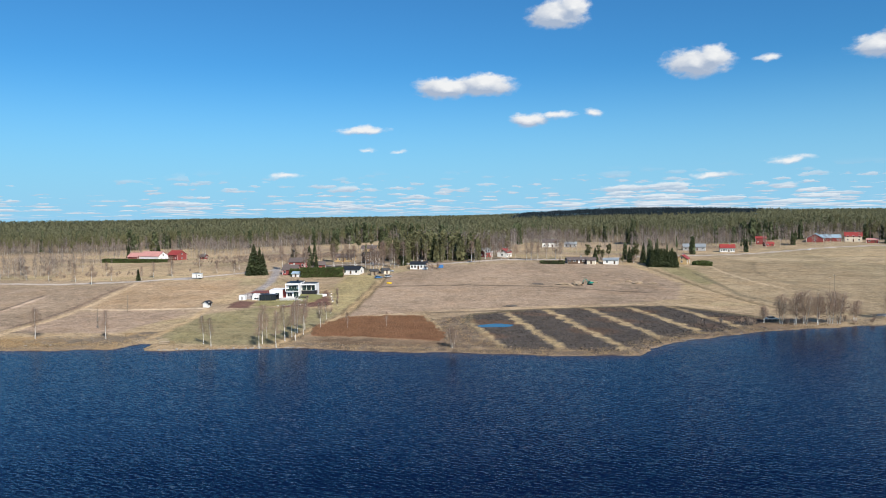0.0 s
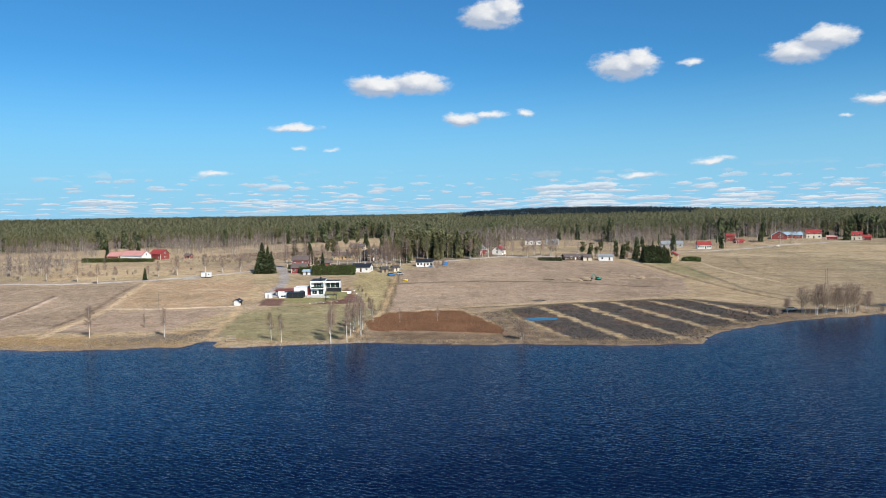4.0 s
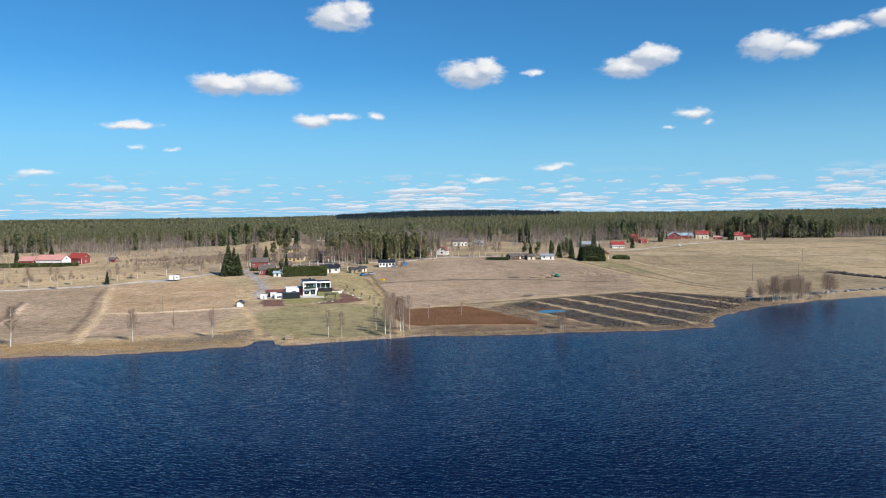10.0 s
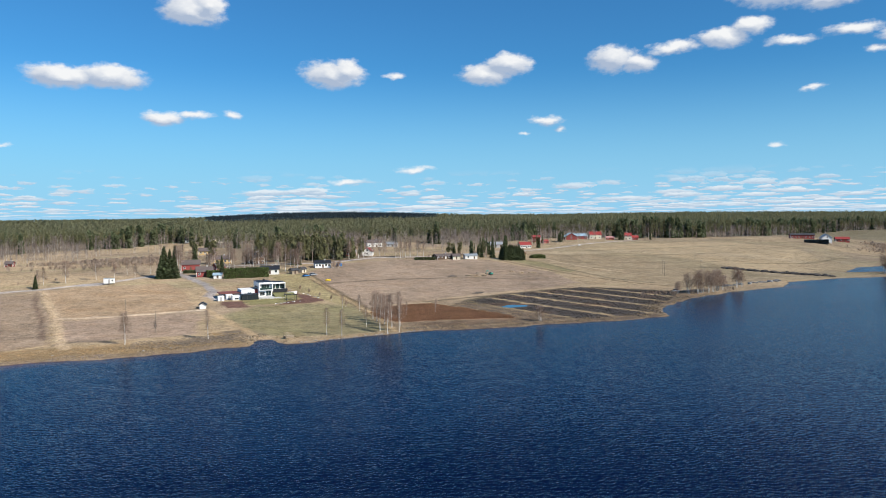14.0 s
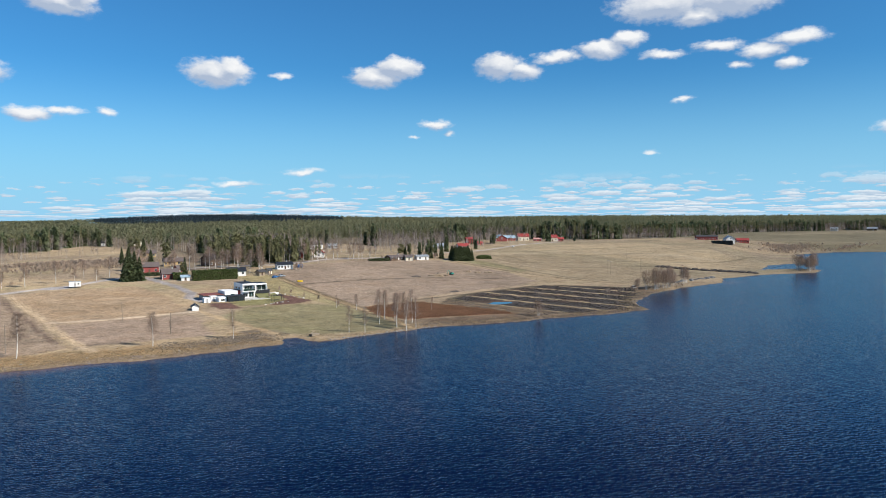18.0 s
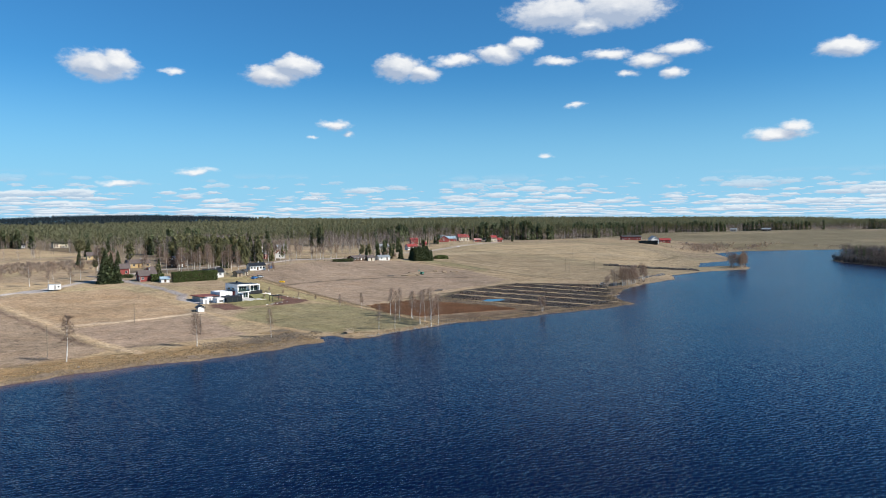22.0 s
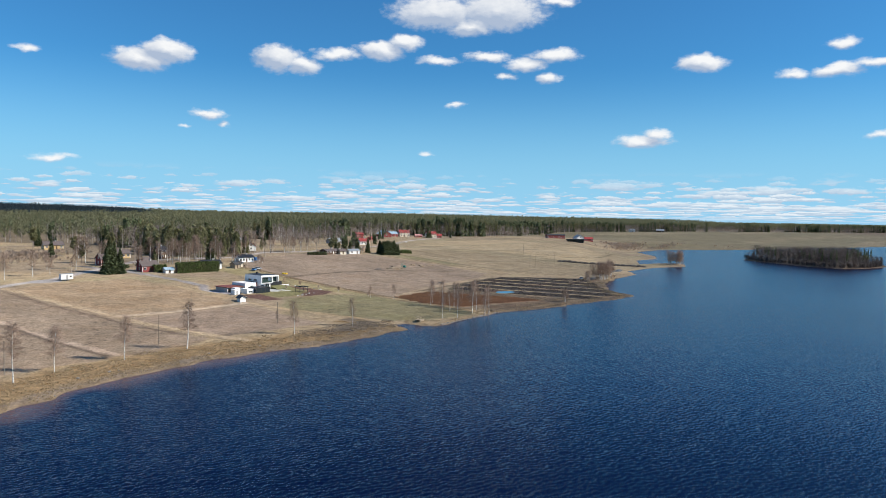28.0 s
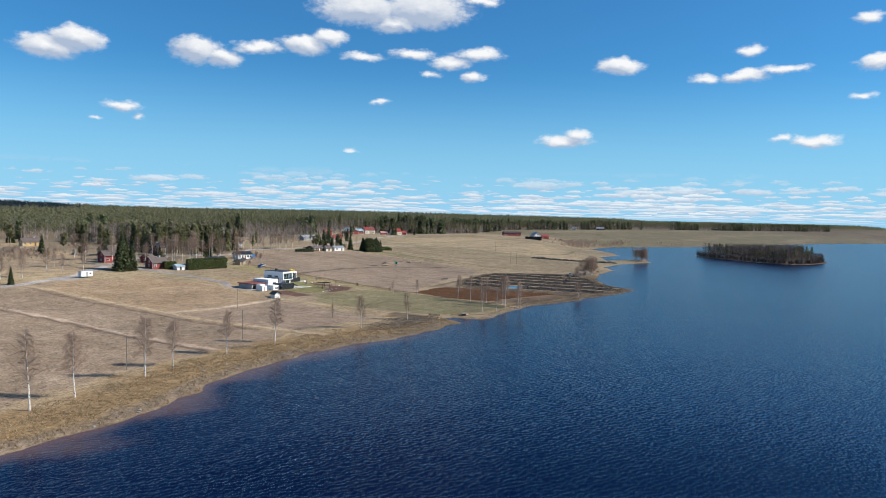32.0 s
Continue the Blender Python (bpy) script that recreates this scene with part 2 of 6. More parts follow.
def ripple(x, y, size, seed=0.0):
    """Cheap smooth noise, about -1 to 1, built of crossing waves."""
    r = np.random.RandomState(int(seed * 7 + 3))
    total = 0
    for k in range(7):
        a, p = r.uniform(0, 6.28), r.uniform(0, 6.28)
        s = size * r.uniform(0.6, 1.5)
        total = total + np.sin((np.cos(a) * x + np.sin(a) * y) * 6.28 / s + p)
    return total / 3.2


_sx = np.array(SPOTS)
_kernel = np.sqrt(((_sx[:, None, :2] - _sx[None, :, :2]) ** 2).sum(2) + 40 ** 2)
_weight = np.linalg.solve(_kernel + np.eye(len(_sx)) * -2.0, _sx[:, 2] - 8)


def shore_distance(x, y):
    """Distance inland from the waterline, uneven by a metre or so."""
    d = np.maximum(edge_distance(x, y, SHORE), edge_distance(x, y, ISLAND))
    return d + 0.75 * ripple(x, y, 13, 12) + 0.4 * ripple(x, y, 5, 14)


def land_height(x, y):
    """Height of the ground: lake bed, low shore, fields that rise inland, wooded hills far off."""
    x, y = np.asarray(x, float), np.asarray(y, float)
    near = 8.0
    for (sx, sy, _), w in zip(SPOTS, _weight):
        near = near + w * np.sqrt((x - sx) ** 2 + (y - sy) ** 2 + 40 ** 2)
    away = np.hypot(x + 100, y - 100)
    hill = 9.5 + 2 * smooth(600, 900, away) + (8.0 + 8.0 * smooth(2, 24, np.degrees(np.arctan2(x + 120, y - 20)))) * smooth(900, 1900, away) * (0.8 + 0.2 * np.sin(x / 400 + 0.6) * np.cos(y / 600)) + 2.0 * np.sin(x / 160) * np.cos(y / 210)
    ridge = 7 * np.exp(-(((x - 520) / 420) ** 2 + ((y - 1050) / 330) ** 2)) + 20 * np.exp(-(((x - 520) / 380) ** 2 + ((y - 2350) / 450) ** 2))
    east = smooth(900, 500, y - 0.15 * x) * smooth(420, 900, x)
    hill = hill * (1 - 0.72 * east) + ridge * (1 - east)
    k = smooth(560, 900, np.hypot((x - 60) * 0.92, y - 200) + 60 * np.sin(x / 170))
    k = np.maximum(k, smooth(250, 600, -x - 120))
    k = np.maximum(k, smooth(640, 900, x))
    k = np.maximum(k, smooth(600, 740, y - 0.25 * np.maximum(x, 0)))
    base = np.clip(near, 0.55, 22) * (1 - k) + hill * k
    shore = shore_distance(x, y)
    far = smooth(650, 900, x) * smooth(900, 500, y - 0.15 * x)
    base = base * (1 - far) + (2.5 + 11.0 * smooth(40, 380, shore)) * far
    isle = edge_distance(x, y, ISLAND) > 0
    yard = smooth(-8, 1, edge_distance(x, y, YARD))
    base = base * (1 - yard) + 2.6 * yard
    base = np.where(isle, 2.0, base)
    land = 0.4 * smooth(0, 3.5, shore) + (base - 0.4) * smooth(8, 85, shore) + 0.25 * smooth(3, 12, shore)
    land = land + ripple(x, y, 9, 1) * 0.06 * smooth(2, 10, shore)
    bed = np.maximum(-0.07 * -shore - 0.02, -4.0)
    return np.where(shore > 0, land + 0.015, bed)


def height(x, y):
    return float(land_height(np.array([x]), np.array([y]))[0])
# ---- materials ----
def surface(name, color, rough=0.8, vary=0.25, grain=3.0, stain=0.25, bump=0.2, depth=0.03, metal=0.0, per_piece=0.0, per_island=0.0, spec=0.4, thin=0.0):
    """A weathered surface: colour varied at two scales in metres, fine relief."""
    m = bpy.data.materials.new(name)
    m.use_nodes = True
    t = m.node_tree
    b = t.nodes["Principled BSDF"]
    b.inputs["Roughness"].default_value, b.inputs["Metallic"].default_value = rough, metal
    b.inputs["Specular IOR Level"].default_value = spec
    b.inputs["Diffuse Roughness"].default_value = 0.5 if rough > 0.82 else 0.0
    geo = node(t, "ShaderNodeNewGeometry")
    n1, n2 = node(t, "ShaderNodeTexNoise", in_2=grain, in_3=5.0), node(t, "ShaderNodeTexNoise", in_2=stain, in_3=3.0)
    for n in (n1, n2):
        t.links.new(geo.outputs["Position"], n.inputs["Vector"])
    f = math_node(t, "ADD", math_node(t, "MULTIPLY", math_node(t, "SUBTRACT", n1.outputs["Fac"], 0.5), 2.2 * vary),
                  math_node(t, "MULTIPLY", math_node(t, "SUBTRACT", n2.outputs["Fac"], 0.5), 2.2 * vary))
    if per_piece:
        oi = node(t, "ShaderNodeObjectInfo")
        f = math_node(t, "ADD", f, math_node(t, "MULTIPLY", math_node(t, "SUBTRACT", oi.outputs["Random"], 0.5), per_piece))
    if per_island:
        f = math_node(t, "ADD", f, math_node(t, "MULTIPLY", math_node(t, "SUBTRACT", geo.outputs["Random Per Island"], 0.5), per_island))
    f = math_node(t, "ADD", f, 1.0)
    c = node(t, "ShaderNodeVectorMath", operation="SCALE")
    c.inputs[0].default_value = color
    t.links.new(f, c.inputs["Scale"])
    t.links.new(c.outputs[0], b.inputs["Base Color"])
    if bump:
        bp = node(t, "ShaderNodeBump")
        bp.inputs["Strength"].default_value, bp.inputs["Distance"].default_value = bump, depth
        t.links.new(n1.outputs["Fac"], bp.inputs["Height"])
        t.links.new(bp.outputs[0], b.inputs["Normal"])
    if thin:
        # thin leaves and needles let part of the light through
        tr, ms = node(t, "ShaderNodeBsdfTranslucent"), node(t, "ShaderNodeMixShader", in_0=thin)
        t.links.new(c.outputs[0], tr.inputs["Color"])
        t.links.new(b.outputs[0], ms.inputs[1])
        t.links.new(tr.outputs[0], ms.inputs[2])
        t.links.new(ms.outputs[0], t.nodes["Material Output"].inputs["Surface"])
    return m


def glass_dark(name, color=(0.02, 0.028, 0.034)):
    m = surface(name, color, 0.06, 0.1, 1.0, 0.3, 0.0, spec=0.8)
    return m


def birch_bark():
    m = surface("birch_bark", (0.62, 0.58, 0.53), 0.75, 0.2, 4.0, 0.5, 0.3, 0.02)
    t = m.node_tree
    b = t.nodes["Principled BSDF"]
    src = b.inputs["Base Color"].links[0].from_socket
    geo = node(t, "ShaderNodeNewGeometry")
    mp = node(t, "ShaderNodeVectorMath", operation="MULTIPLY")
    t.links.new(geo.outputs["Position"], mp.inputs[0])
    mp.inputs[1].default_value = (2.0, 2.0, 5.0)
    n = node(t, "ShaderNodeTexNoise", in_2=1.0, in_3=2.0)
    t.links.new(mp.outputs[0], n.inputs["Vector"])
    k = map_range(t, n.outputs["Fac"], 0.56, 0.68)
    mx = node(t, "ShaderNodeMix", data_type="RGBA")
    t.links.new(k, mx.inputs["Factor"])
    t.links.new(src, mx.inputs["A"])
    mx.inputs["B"].default_value = (0.05, 0.045, 0.04, 1)
    t.links.new(mx.outputs["Result"], b.inputs["Base Color"])
    return m


def ground_material():
    m = bpy.data.materials.new("ground_cover")
    m.use_nodes = True
    t = m.node_tree
    b = t.nodes["Principled BSDF"]
    b.inputs["Roughness"].default_value, b.inputs["Specular IOR Level"].default_value = 0.95, 0.15
    b.inputs["Diffuse Roughness"].default_value = 0.55
    geo, at = node(t, "ShaderNodeNewGeometry"), node(t, "ShaderNodeAttribute", attribute_name="cover")
    total = None
    for size, amp, detail in ((1.7, 1.3, 6.0), (0.55, 0.65, 5.0), (0.2, 0.5, 6.0), (0.06, 0.36, 4.0), (0.02, 0.45, 4.0)):
        n = node(t, "ShaderNodeTexNoise", in_2=size, in_3=detail, in_4=0.6)
        t.links.new(geo.outputs["Position"], n.inputs["Vector"])
        v = math_node(t, "MULTIPLY", math_node(t, "SUBTRACT", n.outputs["Fac"], 0.5), amp * 1.5)
        total = v if total is None else math_node(t, "ADD", total, v)
        if size == 1.7:
            fine = n
    # drill rows and wheel tracks run across the tilled fields
    mp = node(t, "ShaderNodeVectorMath", operation="MULTIPLY")
    t.links.new(geo.outputs["Position"], mp.inputs[0])
    mp.inputs[1].default_value = (0.02, 0.42, 0.0)
    rows = node(t, "ShaderNodeTexNoise", in_2=1.0, in_3=4.0, in_4=0.6)
    t.links.new(mp.outputs[0], rows.inputs["Vector"])
    total = math_node(t, "ADD", total, math_node(t, "MULTIPLY", math_node(t, "SUBTRACT", rows.outputs["Fac"], 0.5), 0.20))
    c = node(t, "ShaderNodeVectorMath", operation="SCALE")
    t.links.new(at.outputs["Color"], c.inputs[0])
    t.links.new(math_node(t, "ADD", math_node(t, "MULTIPLY", total, 1.15), 0.94), c.inputs["Scale"])
    # greener and redder tufts
    tint = node(t, "ShaderNodeTexNoise", in_2=0.09, in_3=6.0, in_4=0.65)
    t.links.new(geo.outputs["Position"], tint.inputs["Vector"])
    mx = node(t, "ShaderNodeMix", data_type="RGBA", blend_type="MULTIPLY")
    t.links.new(map_range(t, tint.outputs["Fac"], 0.42, 0.68, 0.0, 0.5), mx.inputs["Factor"])
    t.links.new(c.outputs[0], mx.inputs["A"])
    mx.inputs["B"].default_value = (0.95, 0.87, 0.78, 1)
    t.links.new(mx.outputs["Result"], b.inputs["Base Color"])
    bp = node(t, "ShaderNodeBump")
    bp.inputs["Strength"].default_value, bp.inputs["Distance"].default_value = 0.8, 0.25
    t.links.new(fine.outputs["Fac"], bp.inputs["Height"])
    t.links.new(bp.outputs[0], b.inputs["Normal"])
    return m


def water_material():
    m = bpy.data.materials.new("lake_water")
    m.use_nodes = True
    t = m.node_tree
    b = t.nodes["Principled BSDF"]
    b.inputs["IOR"].default_value, b.inputs["Roughness"].default_value = 1.33, 0.22
    b.inputs["Specular IOR Level"].default_value = 0.26
    geo, at = node(t, "ShaderNodeNewGeometry"), node(t, "ShaderNodeAttribute", attribute_name="shallow")
    mx = node(t, "ShaderNodeMix", data_type="RGBA")
    t.links.new(at.outputs["Fac"], mx.inputs["Factor"])
    mx.inputs["A"].default_value, mx.inputs["B"].default_value = (0.0010, 0.0024, 0.0205, 1), (0.10, 0.055, 0.048, 1)
    t.links.new(mx.outputs["Result"], b.inputs["Base Color"])
    # wavelets: slopes along both axes, crests drawn out across the wind
    slope = None
    for turn, scale, stretch, amp in ((16.0, 2.4, 2.6, 0.26), (-4.0, 0.4, 2.0, 0.08), (30.0, 8.0, 1.8, 0.40)):
        mp = node(t, "ShaderNodeMapping")
        t.links.new(geo.outputs["Position"], mp.inputs["Vector"])
        mp.inputs["Rotation"].default_value = (0, 0, radians(turn))
        mp.inputs["Scale"].default_value = (scale / stretch, scale, 1)
        n = node(t, "ShaderNodeTexNoise", in_2=1.0, in_3=1.0, in_4=0.5)
        t.links.new(mp.outputs[0], n.inputs["Vector"])
        v = node(t, "ShaderNodeVectorMath", operation="MULTIPLY_ADD")
        t.links.new(n.outputs["Color"], v.inputs[0])
        v.inputs[1].default_value, v.inputs[2].default_value = (amp * 0.7, amp, 0), (-amp * 0.35, -amp * 0.5, 0)
        if slope is None:
            slope = v.outputs[0]
        else:
            add = node(t, "ShaderNodeVectorMath", operation="ADD")
            t.links.new(slope, add.inputs[0])
            t.links.new(v.outputs[0], add.inputs[1])
            slope = add.outputs[0]
    # short wind waves in two crossing trains
    for turn, length, amp in ((66.0, 1.15, 0.14), (108.0, 0.68, 0.13)):
        mp = node(t, "ShaderNodeMapping")
        t.links.new(geo.outputs["Position"], mp.inputs["Vector"])
        mp.inputs["Rotation"].default_value = (0, 0, radians(-turn))
        wave = node(t, "ShaderNodeTexWave", wave_type="BANDS", bands_direction="X", wave_profile="SIN")
        t.links.new(mp.outputs[0], wave.inputs["Vector"])
        wave.inputs["Scale"].default_value, wave.inputs["Distortion"].default_value = 0.314 / length, 9.0
        wave.inputs["Detail"].default_value, wave.inputs["Detail Scale"].default_value = 2.0, 1.6
        steep = math_node(t, "MULTIPLY", math_node(t, "SUBTRACT", wave.outputs["Fac"], 0.5), amp)
        v = node(t, "ShaderNodeVectorMath", operation="SCALE")
        v.inputs[0].default_value = (math.cos(radians(turn)), math.sin(radians(turn)), 0)
        t.links.new(steep, v.inputs["Scale"])
        add = node(t, "ShaderNodeVectorMath", operation="ADD")
        t.links.new(slope, add.inputs[0])
        t.links.new(v.outputs[0], add.inputs[1])
        slope = add.outputs[0]
    gust = node(t, "ShaderNodeTexNoise", in_2=0.011, in_3=4.0, in_4=0.6)
    t.links.new(geo.outputs["Position"], gust.inputs["Vector"])
    wind = node(t, "ShaderNodeVectorMath", operation="SCALE")
    t.links.new(slope, wind.inputs[0])
    t.links.new(map_range(t, gust.outputs["Fac"], 0.3, 0.7, 0.75, 1.15), wind.inputs["Scale"])
    up = node(t, "ShaderNodeVectorMath", operation="ADD")
    t.links.new(wind.outputs[0], up.inputs[0])
    up.inputs[1].default_value = (0, 0, 1)
    unit = node(t, "ShaderNodeVectorMath", operation="NORMALIZE")
    t.links.new(up.outputs[0], unit.inputs[0])
    t.links.new(unit.outputs[0], b.inputs["Normal"])
    return m


M_GROUND, M_WATER, M_BIRCH = ground_material(), water_material(), birch_bark()
M_POND = surface("still_water", (0.006, 0.012, 0.022), 0.04, 0.1, 1.0, 0.2, 0.0, spec=0.6)
M_LAWN = surface("mown_lawn", (0.165, 0.16, 0.068), 0.95, 0.25, 1.5, 0.3, 0.3)
M_TWIG = surface("bare_twigs", (0.31, 0.222, 0.168), 0.85, 0.3, 2.0, 0.3, 0.0, thin=0.3)
M_TWIG_PALE = surface("pale_twigs", (0.245, 0.195, 0.165), 0.85, 0.3, 1.0, 0.08, 0.0, per_island=0.5, thin=0.3)
# Island twigs: dense growth and its shade against the sun, painted as darker colour.
M_TWIG_SHADED = surface("shaded_twigs", (0.135, 0.105, 0.09), 0.9, 0.3, 1.0, 0.06, 0.0, per_island=0.5, thin=0.1)
M_WILLOW = surface("willow_twigs", (0.40, 0.31, 0.235), 0.85, 0.3, 1.0, 0.08, 0.0, per_island=0.4, thin=0.4)
M_STEM = surface("pale_stems", (0.46, 0.42, 0.38), 0.85, 0.25, 2.0, 0.2, 0.0)
M_BARK = surface("conifer_bark", (0.16, 0.10, 0.07), 0.9, 0.3, 3.0, 0.3, 0.4)
M_PINE_BARK = surface("pine_bark", (0.33, 0.26, 0.215), 0.9, 0.35, 2.0, 0.1, 0.0)
M_SPRUCE = surface("spruce_needles", (0.082, 0.102, 0.044), 0.8, 0.35, 1.5, 0.2, 0.0, per_island=0.7, thin=0.25)
M_PINE = surface("pine_needles", (0.196, 0.190, 0.092), 0.85, 0.3, 0.6, 0.02, 0.0, per_island=0.35, thin=0.42)
# Far pines: paler and bluer than pine_needles, distance haze put into the colour.
M_HAZY_PINE = surface("hazy_pine_needles", (0.208, 0.203, 0.110), 0.85, 0.3, 0.2, 0.012, 0.0, per_island=0.2, thin=0.48)
# Far ridge's cloud shadow is put into this dark blue; a dark hedge shares it.
M_SHADED_RIDGE_HEDGE = surface("shaded_ridge_and_hedge", (0.034, 0.052, 0.062), 0.85, 0.2, 0.2, 0.012, 0.0, per_island=0.1, thin=0.5)
M_WOOD_SPRUCE = surface("wood_spruce_needles", (0.115, 0.134, 0.064), 0.8, 0.3, 0.8, 0.03, 0.0, per_island=0.4, thin=0.35)
M_THUJA = surface("thuja_leaves", (0.095, 0.122, 0.036), 0.8, 0.35, 1.5, 0.3, 0.0, per_island=0.6, thin=0.25)
M_STRAW = surface("dry_grass", (0.36, 0.272, 0.165), 0.95, 0.3, 1.0, 0.12, 0.0, per_island=0.4, thin=0.35)
M_REED = surface("rust_reed", (0.29, 0.160, 0.092), 0.95, 0.3, 0.8, 0.1, 0.0, per_island=0.5, thin=0.3)
M_BRUSH = surface("heather_brush", (0.20, 0.165, 0.13), 0.95, 0.3, 1.0, 0.15, 0.0, per_island=0.9)
M_SEDGE = surface("rusty_sedge", (0.40, 0.268, 0.14), 0.95, 0.35, 1.0, 0.15, 0.0, per_island=0.6, thin=0.3)
M_PEAT = surface("dark_stubble", (0.085, 0.073, 0.064), 0.95, 0.3, 1.0, 0.2, 0.0, per_island=0.8)
M_STONE = surface("granite", (0.25, 0.235, 0.22), 0.85, 0.35, 4.0, 0.8, 0.5, 0.06, per_piece=0.4)
M_WHITE = surface("white_render", (0.78, 0.77, 0.75), 0.7, 0.05, 2.0, 0.3, 0.1, 0.01)
M_WHITE_WOOD = surface("white_boards", (0.74, 0.72, 0.68), 0.65, 0.1, 3.0, 0.3, 0.2, 0.02)
M_RED = surface("falu_red_boards", (0.26, 0.056, 0.05), 0.8, 0.2, 3.0, 0.3, 0.3, 0.02)
M_YELLOW = surface("ochre_boards", (0.52, 0.36, 0.17), 0.75, 0.15, 3.0, 0.3, 0.2, 0.02)
M_BROWN = surface("brown_boards", (0.10, 0.062, 0.04), 0.8, 0.25, 3.0, 0.3, 0.2, 0.02)
M_GREY_WALL = surface("grey_panels", (0.36, 0.35, 0.34), 0.7, 0.12, 2.0, 0.3, 0.1)
M_CREAM = surface("cream_render", (0.66, 0.58, 0.45), 0.75, 0.1, 2.0, 0.3, 0.1)
M_ROOF_RED = surface("red_sheet_roof", (0.30, 0.05, 0.042), 0.45, 0.15, 2.0, 0.3, 0.1)
M_ROOF_PINK = surface("faded_red_roof", (0.50, 0.25, 0.22), 0.6, 0.2, 1.0, 0.2, 0.1)
M_ROOF_BLACK = surface("black_sheet_roof", (0.022, 0.024, 0.028), 0.45, 0.2, 2.0, 0.3, 0.1)
M_ROOF_GREY = surface("grey_sheet_roof", (0.36, 0.39, 0.40), 0.4, 0.12, 1.0, 0.2, 0.1, metal=0.3)
M_ROOF_BROWN = surface("brown_tile_roof", (0.12, 0.095, 0.088), 0.75, 0.25, 2.0, 0.3, 0.3)
M_RUST = surface("rust_red_sheet", (0.20, 0.062, 0.042), 0.6, 0.2, 2.0, 0.3, 0.1)
M_FELT = surface("dark_felt_roof", (0.06, 0.058, 0.06), 0.85, 0.2, 2.0, 0.3, 0.1)
M_GLASS = glass_dark("window_glass")
M_GREEN_GLASS = glass_dark("green_glass", (0.03, 0.055, 0.05))
M_BLACK = surface("black_metal", (0.018, 0.018, 0.020), 0.5, 0.15, 2.0, 0.3, 0.0)
M_CONCRETE = surface("concrete", (0.42, 0.41, 0.39), 0.9, 0.15, 3.0, 0.4, 0.2)
M_TEAL = surface("teal_paint", (0.01, 0.24, 0.19), 0.45, 0.15, 3.0, 0.5, 0.0)
M_BLUE = surface("blue_paint", (0.045, 0.17, 0.40), 0.5, 0.15, 3.0, 0.5, 0.0)
M_PALE_BLUE = surface("pale_blue_sheet", (0.30, 0.40, 0.47), 0.5, 0.1, 2.0, 0.3, 0.1)
M_SAFETY = surface("yellow_plastic", (0.75, 0.50, 0.02), 0.5, 0.1, 2.0, 0.5, 0.0)
M_RUBBER = surface("rubber", (0.02, 0.02, 0.02), 0.85, 0.2, 4.0, 0.5, 0.1)
M_WOOD = surface("weathered_wood", (0.36, 0.285, 0.20), 0.85, 0.3, 4.0, 0.5, 0.3)
M_POLE = surface("pole_wood", (0.22, 0.185, 0.15), 0.9, 0.25, 4.0, 0.5, 0.2)
M_SOIL = surface("bare_soil", (0.32, 0.24, 0.16), 0.95, 0.3, 2.0, 0.3, 0.5, 0.1)
M_SILVER = surface("silver_paint", (0.45, 0.46, 0.47), 0.35, 0.08, 2.0, 0.5, 0.0, metal=0.4)
# ---- mesh helpers ----
def array_mesh(name, verts, faces, mats, index=None):
    """A mesh from arrays; faces all have the same number of corners."""
    verts, faces = np.asarray(verts, np.float32), np.asarray(faces, np.int32)
    me = bpy.data.meshes.new(name)
    me.vertices.add(len(verts))
    me.vertices.foreach_set("co", verts.ravel())
    me.loops.add(faces.size)
    me.loops.foreach_set("vertex_index", faces.ravel())
    me.polygons.add(len(faces))
    me.polygons.foreach_set("loop_start", np.arange(0, faces.size, faces.shape[1], dtype=np.int32))
    for m in mats:
        me.materials.append(m)
    if index is not None:
        me.polygons.foreach_set("material_index", np.asarray(index, np.int32))
    me.update(calc_edges=True)
    return me


def part(name, bm, material, parent=None, label=""):
    me = bpy.data.meshes.new(name)
    bm.to_mesh(me)
    bm.free()
    me.materials.append(material)
    ob = new(name, me)
    ob.parent = parent
    return tagged(ob, label) if label else ob


def child(name, me, parent, label=""):
    ob = new(name, me)
    ob.parent = parent
    return tagged(ob, label) if label else ob


def box(x0, x1, y0, y1, z0, z1, bm=None, bevel=0.0):
    bm = bm or bmesh.new()
    v = [bm.verts.new((x, y, z)) for x in (x0, x1) for y in (y0, y1) for z in (z0, z1)]
    fs = [bm.faces.new([v[k] for k in q]) for q in ((0, 1, 3, 2), (4, 6, 7, 5), (0, 4, 5, 1), (2, 3, 7, 6), (0, 2, 6, 4), (1, 5, 7, 3))]
    if bevel:
        es = list({e for f in fs for e in f.edges})
        bmesh.ops.bevel(bm, geom=es, offset=bevel, segments=1, affect="EDGES")
    return bm


def tube(points, radii, sides=6, bm=None):
    """A tapered tube along points."""
    bm = bm or bmesh.new()
    rings = []
    for k, (p, r) in enumerate(zip(points, radii)):
        p = Vector(p)
        way = (Vector(points[min(k + 1, len(points) - 1)]) - Vector(points[max(k - 1, 0)])).normalized()
        q = way.to_track_quat("Z", "Y")
        rings.append([bm.verts.new(p + q @ Vector((r * math.cos(6.2832 * i / sides), r * math.sin(6.2832 * i / sides), 0))) for i in range(sides)])
    for a, b in zip(rings, rings[1:]):
        for i in range(sides):
            bm.faces.new((a[i], a[(i + 1) % sides], b[(i + 1) % sides], b[i]))
    bm.faces.new(rings[0][::-1])
    bm.faces.new(rings[-1])
    return bm


